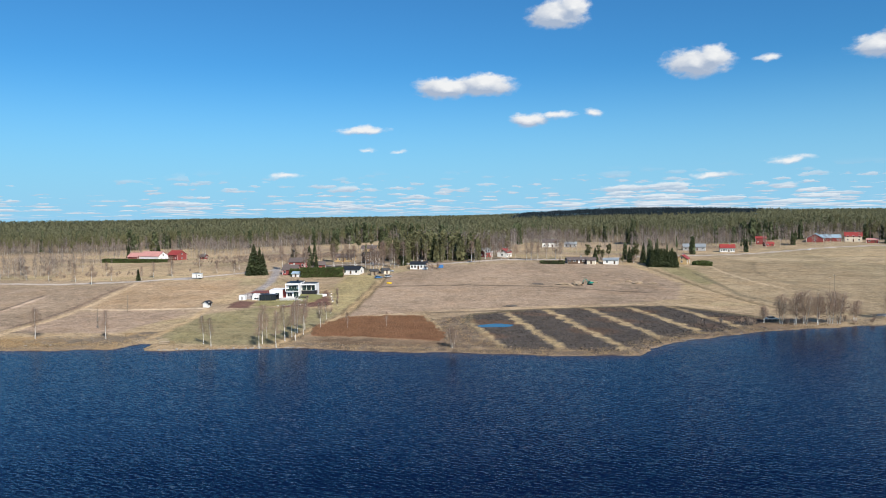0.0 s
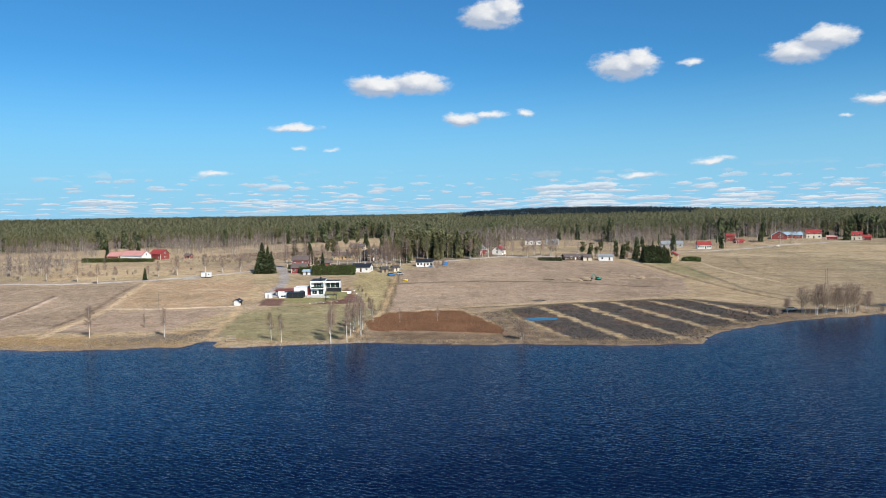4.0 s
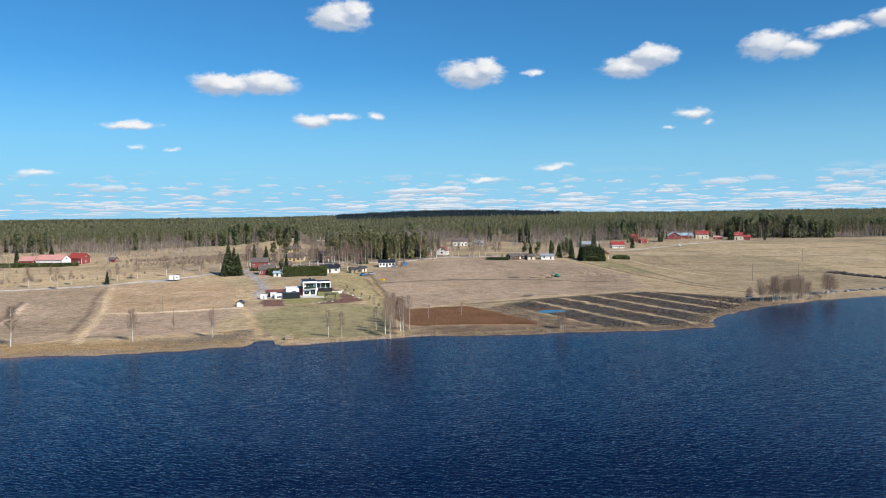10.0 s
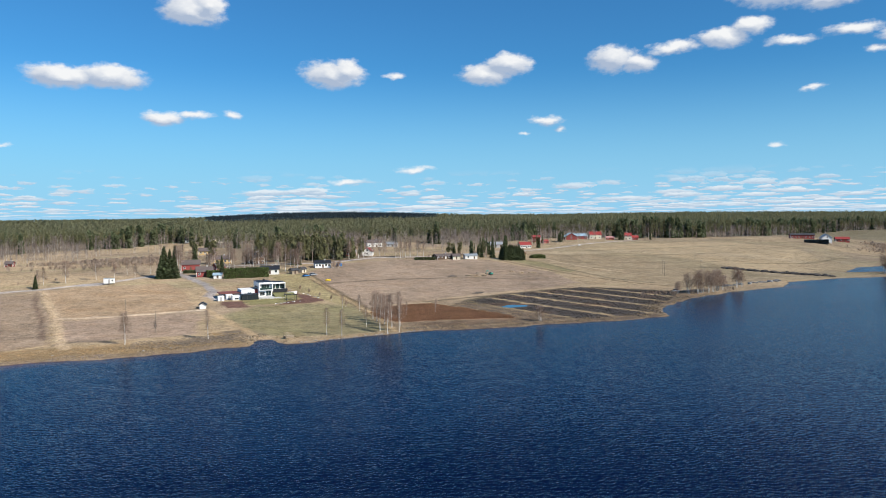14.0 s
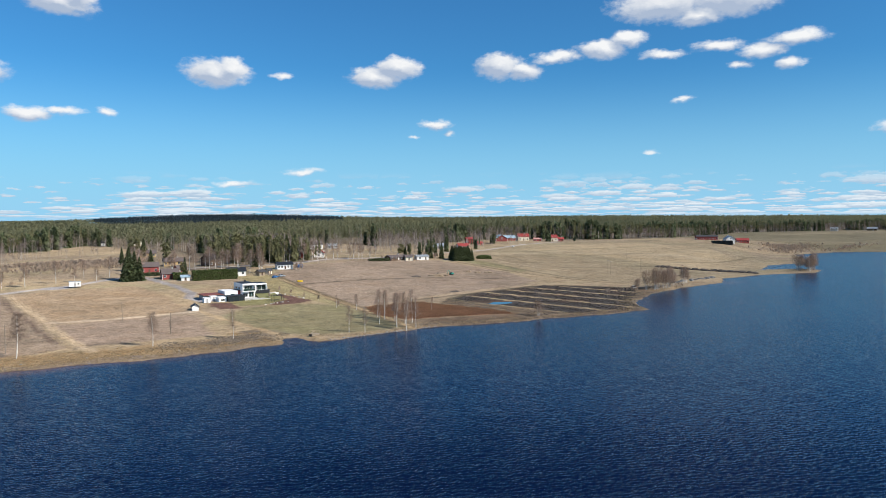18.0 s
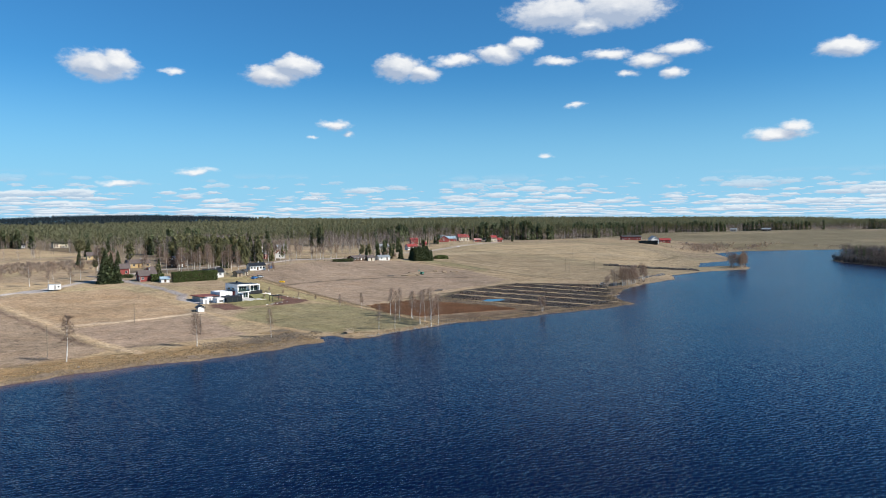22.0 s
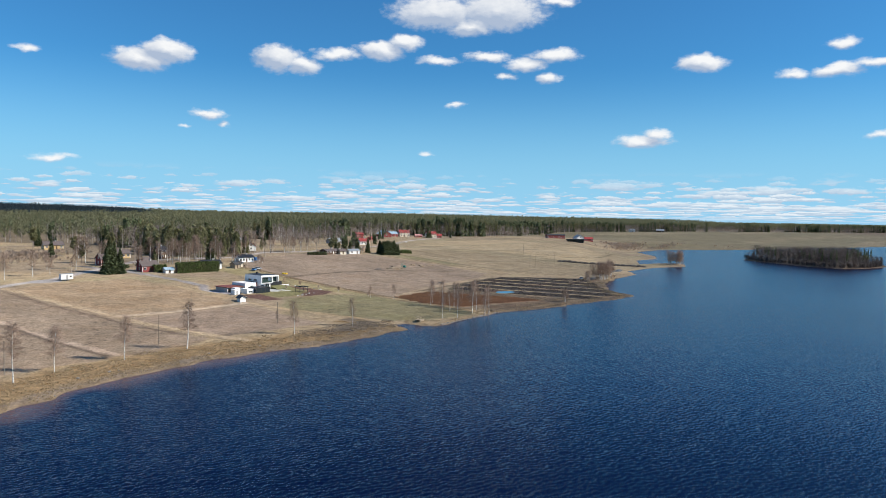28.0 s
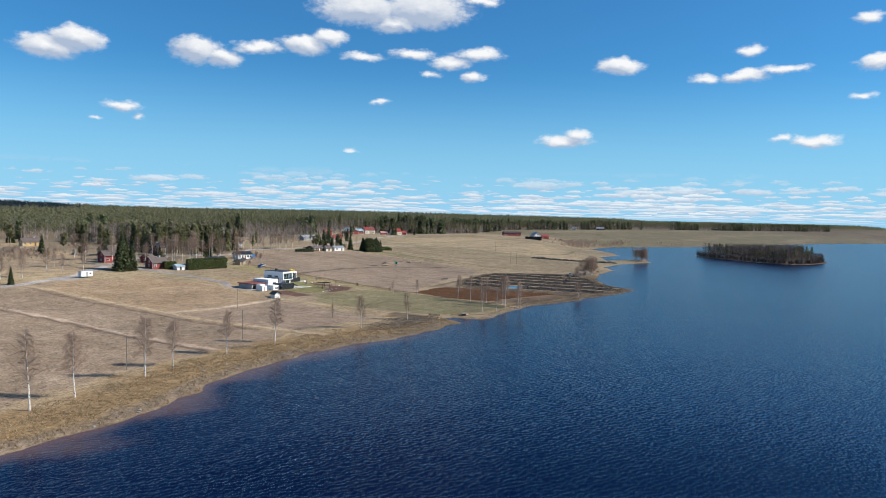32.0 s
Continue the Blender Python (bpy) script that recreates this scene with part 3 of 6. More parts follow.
def thing(name, x, y, turn=0.0, z=None, label="", category="", group="", kind=""):
    ob = new(name)
    ob.empty_display_size = 0.3
    ob.matrix_basis = pose(x, y, height(x, y) if z is None else z, 0, 0, turn)
    return tagged(ob, label, category, group, kind)


# ---- cover of the ground ----
FIELD_A = [(-330, 372), (-250, 376), (-180, 372), (-172, 311), (-171, 251), (-189, 243), (-232, 243), (-272, 232), (-330, 240)]
FIELD_B = [(-178, 378), (-165, 382), (-150, 383), (-123, 386), (-117, 345), (-119, 310), (-126, 306), (-168, 309)]
FIELD_C = [(-169, 303), (-119, 302), (-119, 290), (-126, 249), (-166, 251)]
FIELD_D = [(-45, 402), (-14, 441), (50, 458), (99, 440), (112, 376), (96, 330), (60, 312), (20, 300), (-14, 290), (-50, 287)]
LAWN = [(-112, 290), (-96, 306), (-72, 308), (-58, 300), (-54, 290), (-57, 262), (-64, 227), (-80, 224), (-98, 229), (-108, 240)]
MEADOW = [(-68, 402), (-48, 400), (-52, 293), (-58, 300), (-62, 318), (-68, 352)]
YARD_LAWN = [(-96, 311), (-81, 312), (-66, 322), (-70, 352), (-90, 334), (-97, 325)]
BED_WEST = [(-107, 325), (-96.7, 322), (-96.5, 307), (-106.8, 307)]
BED_EAST = [(-70, 354), (-66.9, 340), (-60.9, 312), (-72, 307.5), (-84, 308.5), (-77.9, 314.5), (-71, 320.5), (-69, 331), (-72, 350)]
REEDS = [(-57, 258), (-48, 284), (-27, 286), (-19, 284), (-12.6, 260), (-8.5, 241), (-9.5, 229), (-16, 231), (-38, 238), (-54, 240)]
PEATLAND = [(0, 264), (2, 287), (28, 299), (60, 306), (85, 311), (114, 268), (88, 246), (62, 228), (52, 213), (40, 210), (9, 216), (4, 240)]
ROUGH = [(-19, 284), (-13, 277), (-1, 288), (2, 287), (0, 264), (4, 240), (9, 212), (-8, 214), (-8, 228), (-8, 241), (-12.6, 260)]
POND = [(3, 257), (4.3, 262), (11, 265.5), (17, 261.5), (14, 256)]
DRIVE = [(-119, 440), (-112, 413), (-106, 379), (-104.5, 354), (-109, 345)]
ROAD = [(-340, 398), (-258, 392), (-226, 384), (-181, 386), (-150, 397), (-135, 411), (-118, 424), (-80, 452), (-20, 446), (20, 468), (70, 470), (140, 500), (215, 523), (260, 540), (330, 552)]
TRACK = [(-179, 381), (-171, 308), (-166, 240)]
TRACK_ACROSS = [(-171, 308), (-148, 305), (-116, 307)]
DITCH = [(-46, 398), (-51, 292), (-55, 262), (-62, 224)]
DITCH_EAST = [(107, 437), (114, 400), (119, 364), (123, 333), (127, 308), (131, 292)]
FIELD_E = [(118, 432), (150, 478), (232, 506), (258, 408), (244, 355), (228, 300), (180, 278), (134, 285), (126, 335), (120, 370)]
FIELD_F = [(232, 506), (300, 520), (400, 515), (420, 440), (330, 330), (244, 300), (246, 355), (260, 408)]
FURROW = [(-47, 362), (0, 368), (43, 366), (88, 350)]


def blend(base, color, k):
    return base * (1 - k[..., None]) + np.array(color) * k[..., None]


def wood_edge(x):
    xs = (-4600, -900, -368, -302, -230, -186, -144, -125, -111, -77, -60, -35, 10, 40, 60, 125, 140, 234, 270, 310, 345, 377, 480, 560, 720, 900, 1000, 1324, 1500, 1700, 1900, 2200, 2700, 3000, 4600)
    ys = (620, 600, 655, 690, 665, 715, 735, 750, 800, 850, 850, 560, 600, 620, 760, 760, 600, 604, 622, 616, 594, 574, 570, 585, 665, 690, 655, 600, 500, 410, 340, 250, 120, 60, -250)
    return np.interp(x, xs, ys)


def strip_phase(x, y):
    return ((x - 2.4) + (y - 260) * 0.166) / 18.4


def ground_cover(x, y):
    shore = shore_distance(x, y)
    wob = ripple(x, y, 14, 2) * 1.2 + ripple(x, y, 5, 3) * 0.6
    c = np.zeros(x.shape + (3,)) + np.array((0.335, 0.262, 0.158))
    broad = ripple(x + 0.4 * y, y * 2.2, 160, 5)
    c = blend(c, (0.265, 0.210, 0.140), smooth(-0.3, 0.6, broad) * 0.85)
    c = blend(c, (0.27, 0.25, 0.125), smooth(0.3, 1.0, ripple(x, y * 3, 120, 8)) * 0.35)
    c = blend(c, (0.190, 0.168, 0.098), smooth(560, 640, x) * 0.9)
    c = blend(c, (0.33, 0.265, 0.16), smooth(600, 700, x) * smooth(0.1, 0.7, ripple(x * 0.4, y * 1.6, 180, 19)) * 0.4)
    c = blend(c, (0.165, 0.120, 0.085), smooth(1500, 1900, x) * (0.45 + 0.4 * smooth(-0.2, 0.5, ripple(x * 0.5, y * 1.5, 300, 17))))
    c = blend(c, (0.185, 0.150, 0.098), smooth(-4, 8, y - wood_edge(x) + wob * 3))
    # far forest floor painted dark, for the shade between the treetops
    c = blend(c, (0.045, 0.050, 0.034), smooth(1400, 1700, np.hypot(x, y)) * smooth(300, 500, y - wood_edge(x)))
    def zone(ring, color, soft=1.2, k=1.0):
        return blend(c, color, smooth(-soft, soft, edge_distance(x, y, ring) + wob * 0.7) * k)
    c = zone(FIELD_E, (0.292, 0.233, 0.142), 2)
    c = zone(FIELD_F, (0.375, 0.297, 0.176), 5)
    c = blend(c, (0.29, 0.245, 0.145), smooth(30, 0, np.abs(edge_distance(x, y, FIELD_F) + 18)) * 0.6)
    c = zone([(-110, 442), (-20, 444), (20, 470), (40, 600), (-60, 640), (-80, 560), (-98, 470)], (0.20, 0.162, 0.108), 6)
    c = zone([(113, 432), (129, 437), (133, 410), (131, 378), (122, 372)], (0.215, 0.198, 0.102), 2, 0.85)
    c = zone(FIELD_A, (0.254, 0.198, 0.136))
    c = blend(c, (0.305, 0.242, 0.170), smooth(0.2, 0.9, ripple(x * 1.6, y * 0.25, 20, 21)) * smooth(0, 5, edge_distance(x, y, FIELD_A)) * 0.5)
    c = zone(FIELD_B, (0.298, 0.223, 0.139))
    c = blend(c, (0.27, 0.19, 0.11), smooth(0.1, 0.8, ripple(x, y, 22, 11)) * smooth(-2, 4, edge_distance(x, y, FIELD_B)) * 0.55)
    c = zone(FIELD_C, (0.270, 0.207, 0.146))
    c = zone(FIELD_D, (0.276, 0.214, 0.150))
    c = blend(c, (0.36, 0.28, 0.19), smooth(14, 0, np.hypot(x - 80, (y - 381) * 1.8)) * 0.8)
    c = zone(LAWN, (0.222, 0.197, 0.108), 3)
    c = blend(c, (0.200, 0.182, 0.092), smooth(0.2, 0.9, ripple(x * 0.5, y, 18, 6)) * smooth(-2, 3, edge_distance(x, y, LAWN)) * 0.7)
    c = zone(MEADOW, (0.285, 0.242, 0.125), 2)
    c = zone(YARD_LAWN, (0.195, 0.182, 0.082))
    c = zone(BED_WEST, (0.125, 0.072, 0.055), 0.6)
    c = zone(BED_EAST, (0.125, 0.072, 0.055), 0.6)
    # shore grass, ditches and tracks
    c = blend(c, (0.245, 0.172, 0.088), smooth(24, 15, shore + wob * 2.0) * smooth(-110, -125, x))
    c = blend(c, (0.120, 0.098, 0.072), smooth(8.5, 4.0, np.abs(shore - 13 + wob * 2)) * smooth(-100, -112, x) * smooth(-142, -132, x) * 0.85)
    c = blend(c, (0.120, 0.098, 0.072), smooth(2.5, 1.0, line_distance(x, y, [(-152, 246), (-160, 253), (-168, 250)]) + wob) * 0.7)
    c = blend(c, (0.150, 0.108, 0.068), smooth(22, 14, shore + wob * 2) * smooth(-60, -45, x) * smooth(140, 100, x))
    c = blend(c, (0.235, 0.128, 0.074), smooth(-1.5, 1.5, edge_distance(x, y, REEDS) + wob))
    c = blend(c, (0.17, 0.085, 0.05), smooth(-1.5, 1.5, edge_distance(x, y, REEDS)) * smooth(-24, -10, x + 0.3 * ripple(x, y, 15, 44) * 20) * 0.7)
    mud = smooth(-2, 2, edge_distance(x, y, ROUGH) + wob)
    c = blend(c, (0.135, 0.100, 0.068), mud)
    c = blend(c, (0.27, 0.21, 0.14), mud * smooth(0.1, 0.7, ripple(x, y, 7, 43)) * 0.7)
    peat = edge_distance(x, y, PEATLAND)
    k = strip_phase(x, y) + 0.035 * wob
    ridge = smooth(0.105, 0.05, np.abs(k - np.round(k)) + 0.03 * ripple(x, y, 8, 31))
    c = blend(c, (0.070, 0.062, 0.055), smooth(-2, 2, peat + wob))
    c = blend(c, (0.125, 0.075, 0.045), smooth(0.3, 0.9, ripple(x, y, 30, 9)) * smooth(-2, 2, peat) * 0.6)
    c = blend(c, (0.36, 0.285, 0.16), ridge * smooth(-1, 3, peat + wob) * smooth(13, 9, -peat + 4))
    c = blend(c, (0.10, 0.085, 0.05), smooth(2.4, 1.2, np.abs(peat + 1.5)) * smooth(255, 275, y) * 0.9)
    c = blend(c, (0.150, 0.115, 0.080), smooth(9, 4, shore + wob) * smooth(-62, -52, x) * smooth(130, 80, x))
    c = blend(c, (0.27, 0.205, 0.13), smooth(9, 5, shore + wob) * smooth(0.1, 0.6, ripple(x, y, 6, 41)) * smooth(-62, -52, x) * smooth(130, 80, x) * 0.75)
    for line, w, col, k in (([(-210, 345), (-206, 310), (-205, 247)], 1.0, (0.10, 0.075, 0.055), 0.9), ([(-208, 345), (-204, 310), (-203, 247)], 0.9, (0.42, 0.33, 0.24), 1.0), ([(-236, 350), (-238, 300), (-240, 250)], 0.7, (0.19, 0.145, 0.105), 0.6), ([(-181, 378), (-180.5, 345), (-176.5, 316), (-175, 294), (-173, 262)], 0.8, (0.13, 0.092, 0.065), 0.8),
                            ([(185, 484), (256, 468), (293, 431), (334, 367)], 12.0, (0.40, 0.325, 0.205), 0.6), ([(129, 415), (130, 370), (128, 340), (136, 310)], 1.1, (0.13, 0.11, 0.07), 0.8), ([(400, 372), (321, 358), (275, 366)], 1.6, (0.17, 0.145, 0.085), 0.7), ([(150, 470), (230, 440), (330, 420)], 2.2, (0.2, 0.165, 0.1), 0.6), ([(145, 420), (200, 400), (262, 380)], 1.8, (0.19, 0.155, 0.095), 0.6), ([(140, 395), (180, 372), (240, 352)], 1.5, (0.19, 0.155, 0.095), 0.6), ([(200, 490), (290, 478), (380, 470)], 3.0, (0.22, 0.19, 0.11), 0.6),
                            ([(-115, 309), (-114, 307), (-111, 281), (-109, 253), (-108, 235)], 1.3, (0.37, 0.28, 0.16), 0.85), (TRACK, 1.1, (0.44, 0.345, 0.22), 1.0), (TRACK_ACROSS, 1.2, (0.47, 0.385, 0.275), 1.0), ([(-43, 285), (-13, 295), (25, 304), (70, 314), (98, 312), (110, 290)], 3.0, (0.36, 0.28, 0.175), 0.8), ([(-20, 292), (47, 303), (80, 307), (104, 290)], 0.8, (0.10, 0.08, 0.055), 0.8), (DITCH, 1.1, (0.36, 0.275, 0.155), 1.0),
                            # the line 2 m east of DITCH paints its shadow and dark channel
                            ([(x + 2.0, y) for x, y in DITCH], 0.5, (0.10, 0.08, 0.052), 0.75), (DITCH_EAST, 1.2, (0.15, 0.12, 0.07), 0.8), (FURROW, 1.3, (0.13, 0.10, 0.07), 0.9), (ROAD, 2.2, (0.40, 0.37, 0.33), 1.0), ([(147, 447), (146, 415), (150, 385), (158, 350)], 0.9, (0.42, 0.34, 0.22), 0.9), ([(179, 454), (166, 420), (163, 391), (170, 350)], 0.8, (0.19, 0.155, 0.1), 0.7), ([(-19, 290), (-14, 272), (-10, 250)], 0.8, (0.37, 0.285, 0.16), 0.9),
                            (DRIVE, 2.1, (0.27, 0.255, 0.24), 1.0)):
        d = line_distance(x, y, line) + wob * 0.25
        c = blend(c, col, smooth(w + 0.8, w - 0.5, d) * k)
    c = blend(c, (0.13, 0.10, 0.06), smooth(0.9, 0.3, np.abs(line_distance(x, y, DITCH) - 1.9)) * 0.8)
    c = blend(c, (0.31, 0.30, 0.285), smooth(9, 6, np.hypot(x + 158, (y - 392) * 1.6)))
    c = blend(c, (0.33, 0.32, 0.31), smooth(-0.5, 0.5, edge_distance(x, y, [(-108, 331), (-73, 331), (-73, 347), (-108, 347)])))
    c = blend(c, (0.20, 0.163, 0.122), smooth(6.5, 3.0, shore + wob) * smooth(-112, -125, x) * 0.85)
    c = blend(c, (0.26, 0.20, 0.125), smooth(1.6, 0.3, shore) * smooth(-0.5, 0.2, shore))
    c = blend(c, (0.07, 0.05, 0.032), smooth(0.05, -0.5, shore))
    isle = edge_distance(x, y, ISLAND)
    c = blend(c, (0.16, 0.12, 0.075), smooth(-0.5, 2, isle))
    return np.clip(c * np.array((0.945, 0.915, 0.95)), 0.01, 0.8)


def spaced(breaks):
    """Grid lines: (start, end, step) stretches, then ever wider steps out to the horizon on both sides."""
    core = np.concatenate([np.arange(a, b, s) for a, b, s in breaks])
    s0, s1 = breaks[0][2], breaks[-1][2]
    out = [breaks[-1][1]]
    while out[-1] < 4700:
        s1 *= 1.13
        out.append(out[-1] + s1)
    back = [breaks[0][0]]
    while back[-1] > -4700:
        s0 *= 1.13
        back.append(back[-1] - s0)
    return np.concatenate([np.array(back[:0:-1]), core, np.array(out)])


def sheet(xs, ys):
    gx, gy = np.meshgrid(xs, ys)
    nx, ny = len(xs), len(ys)
    i = (np.arange(ny - 1)[:, None] * nx + np.arange(nx - 1)[None, :]).ravel()
    return gx.ravel(), gy.ravel(), np.stack([i, i + 1, i + nx + 1, i + nx], 1)


def build_ground():
    gx, gy, faces = sheet(spaced([(-480, -300, 5), (-300, 190, 1.5), (190, 420, 2.6), (420, 700, 5)]), spaced([(190, 400, 1.4), (400, 520, 2.6), (520, 700, 4)]))
    gz = land_height(gx, gy)
    ditch = smooth(1.4, 0.4, line_distance(gx, gy, DITCH)) * 0.35 + smooth(1.6, 0.3, line_distance(gx, gy, DITCH_EAST)) * 0.4
    pond = smooth(-0.5, 1.5, edge_distance(gx, gy, POND))
    gz = (gz - ditch * (gz > 0.8)) * (1 - pond) + 0.3 * pond
    me = array_mesh("ground", np.stack([gx, gy, gz], 1), faces, [M_GROUND])
    at = me.attributes.new("cover", "FLOAT_COLOR", "POINT")
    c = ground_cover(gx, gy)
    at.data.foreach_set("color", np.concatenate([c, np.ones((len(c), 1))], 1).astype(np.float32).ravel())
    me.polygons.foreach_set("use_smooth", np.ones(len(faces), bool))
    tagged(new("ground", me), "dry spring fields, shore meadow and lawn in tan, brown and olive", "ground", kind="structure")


def build_water():
    gx, gy, faces = sheet(spaced([(-480, -300, 6), (-300, 420, 3)]), spaced([(120, 180, 6), (180, 310, 2.5), (310, 480, 6)]))
    me = array_mesh("water", np.stack([gx, gy, np.zeros_like(gx)], 1), faces, [M_WATER])
    shore = shore_distance(gx, gy)
    wob = ripple(gx, gy, 30, 4)
    k = smooth(-9 - 4 * wob, -0.3, shore) * (0.25 + 0.75 * smooth(-130, -190, gx))
    k = np.maximum(k, 0.6 * smooth(1.0, 0.3, np.hypot((gx - 188) / 24, (gy - 259) / 9)))
    at = me.attributes.new("shallow", "FLOAT", "POINT")
    at.data.foreach_set("value", k.astype(np.float32))
    tagged(new("water", me), "deep blue wind-rippled lake", "lake", kind="structure")
    bm = bmesh.new()
    bm.faces.new([bm.verts.new((x, y, 0.66)) for x, y in ((2, 256), (3.6, 263.4), (11, 267), (19, 262), (14.5, 254.6))])
    tagged(part("pond", bm, M_POND), "small blue pool of meltwater on the dark peat strips", "pool", kind="structure")


build_ground()
build_water()
# ---- trees ----
def shards(centres, size, rng, flat=0.35, droop=0.0):
    """Loose triangles about centres: needle sprays and leaf clumps."""
    n = len(centres)
    a = rng.uniform(0, 6.2832, n)
    out = []
    for k in range(3):
        ang = a + k * 2.1 + rng.uniform(-0.4, 0.4, n)
        r = size * rng.uniform(0.6, 1.2, n)
        out.append(centres + np.stack([np.cos(ang) * r, np.sin(ang) * r, rng.uniform(-1, 1, n) * r * flat * 2 - droop * r], 1))
    v = np.stack(out, 1).reshape(-1, 3)
    return v, np.arange(n * 3).reshape(-1, 3)


def slivers(starts, ends, width):
    """Thin triangles from starts to ends."""
    way = ends - starts
    side = np.cross(way, np.array((0.3, 0.5, 0.8)))
    side /= np.linalg.norm(side, axis=1)[:, None] + 1e-9
    w = np.asarray(width).reshape(-1, 1) * side
    v = np.stack([starts - w, starts + w, ends], 1).reshape(-1, 3)
    return v, np.arange(len(v)).reshape(-1, 3)


def cone_stem(h, r, sides=5, lean=0.0, tip=0.15):
    a = np.arange(sides) * 6.2832 / sides
    low = np.stack([np.cos(a) * r, np.sin(a) * r, np.full(sides, -0.4)], 1)
    top = np.stack([np.cos(a) * r * tip + lean, np.sin(a) * r * tip, np.full(sides, h)], 1)
    i = np.arange(sides)
    j = (i + 1) % sides
    f = np.concatenate([np.stack([i, j, j + sides], 1), np.stack([i, j + sides, i + sides], 1)])
    return np.concatenate([low, top]), f


def spruce_points(h, r, levels, per, rng, base=0.08):
    z = np.repeat(np.linspace(base, 0.985, levels), per)
    a = rng.uniform(0, 6.2832, len(z))
    reach = r * (1 - z) ** 0.85 * rng.uniform(0.35, 1.08, len(z)) + 0.05
    return np.stack([np.cos(a) * reach, np.sin(a) * reach, z * h - reach * 0.25], 1), 0.30 * r * (1 - z) ** 0.6 + 0.14


def pine_points(h, r, clumps, per, rng, base=0.5):
    zc = rng.uniform(base, 0.97, clumps)
    a = rng.uniform(0, 6.2832, clumps)
    wide = r * np.sqrt(np.clip(1 - ((zc - 0.72) / 0.34) ** 2, 0.08, 1)) * rng.uniform(0.2, 1.0, clumps)
    c = np.stack([np.cos(a) * wide, np.sin(a) * wide, zc * h], 1)
    return np.repeat(c, per, 0) + rng.normal(0, 1, (clumps * per, 3)) * np.array((0.55, 0.55, 0.35)) * r * 0.3


def joined(parts):
    vs, fs, ix, k = [], [], [], 0
    for v, f, m in parts:
        vs.append(v)
        fs.append(f + k)
        ix.append(np.full(len(f), m))
        k += len(v)
    return np.concatenate(vs), np.concatenate(fs), np.concatenate(ix)


def small_spruce_shape(seed, n=1.0):
    rng = np.random.RandomState(seed)
    p, s = spruce_points(1.0, 0.10, int(22 * n), 7, rng)
    v, f = shards(p, s * 0.62, rng, 1.1, 0.5)
    return joined([(v, f, 1), (*cone_stem(0.9, 0.012, 3), 0)])


def small_pine_shape(seed):
    """A pine in a close stand: bare stem, slender crown that narrows to a point."""
    rng = np.random.RandomState(seed)
    base, m = rng.uniform(0.30, 0.55), 130
    u = rng.uniform(0, 1, m) ** 0.85
    a = np.repeat(rng.uniform(0, 6.2832, m // 5), 5) + rng.uniform(-0.35, 0.35, m)
    reach = 0.088 * (1 - u) ** 0.62 * np.clip(u * 4 + 0.45, 0, 1) * rng.uniform(0.25, 1.0, m)
    p = np.stack([np.cos(a) * reach, np.sin(a) * reach, base + (0.985 - base) * u + rng.normal(0, 0.008, m)], 1)
    v, f = shards(p, 0.021 + 0.012 * (1 - u), rng, 1.5)
    return joined([(v, f, 1), (*cone_stem(0.93, 0.009, 3), 0)])


def treetop_shape(seed, m, size, wide=0.11, base=0.5):
    """The crown of a conifer deep in the forest, where only tops rise into sight."""
    rng = np.random.RandomState(seed)
    u = (np.arange(m) + rng.uniform(0, 1, m)) / m
    a = rng.uniform(0, 6.2832, m)
    reach = wide * (1 - u) ** 0.7 * rng.uniform(0.35, 1.0, m)
    p = np.stack([np.cos(a) * reach, np.sin(a) * reach, base + (1 - base) * u], 1)
    v, f = shards(p, size * (1.15 - 0.75 * u), rng, 1.3)
    return joined([(v, f, 1)])


def small_birch_shape(seed, n=1.0):
    """A bare birch: a pale stem, rising limbs and a haze of fine twigs in an oval crown."""
    rng = np.random.RandomState(seed)
    limbs, per = int(15 * n), 9
    z = np.sort(rng.uniform(0.20, 0.90, limbs))
    a = np.arange(limbs) * 2.4 + rng.uniform(-0.5, 0.5, limbs)
    ln = 0.24 * np.sin(np.clip((z - 0.02) / 0.98, 0, 1) * 3.0) ** 0.8 * rng.uniform(0.6, 1.15, limbs)
    st = np.stack([np.zeros(limbs), np.zeros(limbs), z], 1)
    way = np.stack([np.cos(a) * 0.72, np.sin(a) * 0.72, rng.uniform(0.45, 1.0, limbs)], 1)
    en = st + way * ln[:, None]
    en[:, 2] = np.minimum(en[:, 2], 1.0)
    v, f = slivers(st, en, np.full(limbs, 0.0055))
    k = np.repeat(np.arange(limbs), per)
    q = rng.uniform(0.25, 1.0, len(k))[:, None]
    c = st[k] * (1 - q) + en[k] * q
    d = rng.normal(0, 1, (len(k), 3)) * np.array((1, 1, 0.9)) + np.array((0, 0, 0.35))
    d /= np.linalg.norm(d, axis=1)[:, None]
    v2, f2 = slivers(c, c + d * rng.uniform(0.05, 0.13, len(k))[:, None], np.full(len(k), 0.0042))
    return joined([(v, f, 1), (v2, f2, 1), (*cone_stem(0.97, 0.0085, 3), 0)])


def small_bush_shape(seed, n=1.0):
    rng = np.random.RandomState(seed)
    m = int(70 * n)
    a, u = rng.uniform(0, 6.2832, m), rng.uniform(0.05, 0.5, m)
    st = np.stack([np.cos(a) * u * 0.5, np.sin(a) * u * 0.5, rng.uniform(0.0, 0.5, m)], 1)
    en = st + np.stack([np.cos(a) * u * 0.55, np.sin(a) * u * 0.55, rng.uniform(0.3, 0.55, m)], 1)
    v, f = slivers(st, en, np.full(m, 0.016))
    return joined([(v, f, 1), (*cone_stem(0.6, 0.02, 3), 0)])


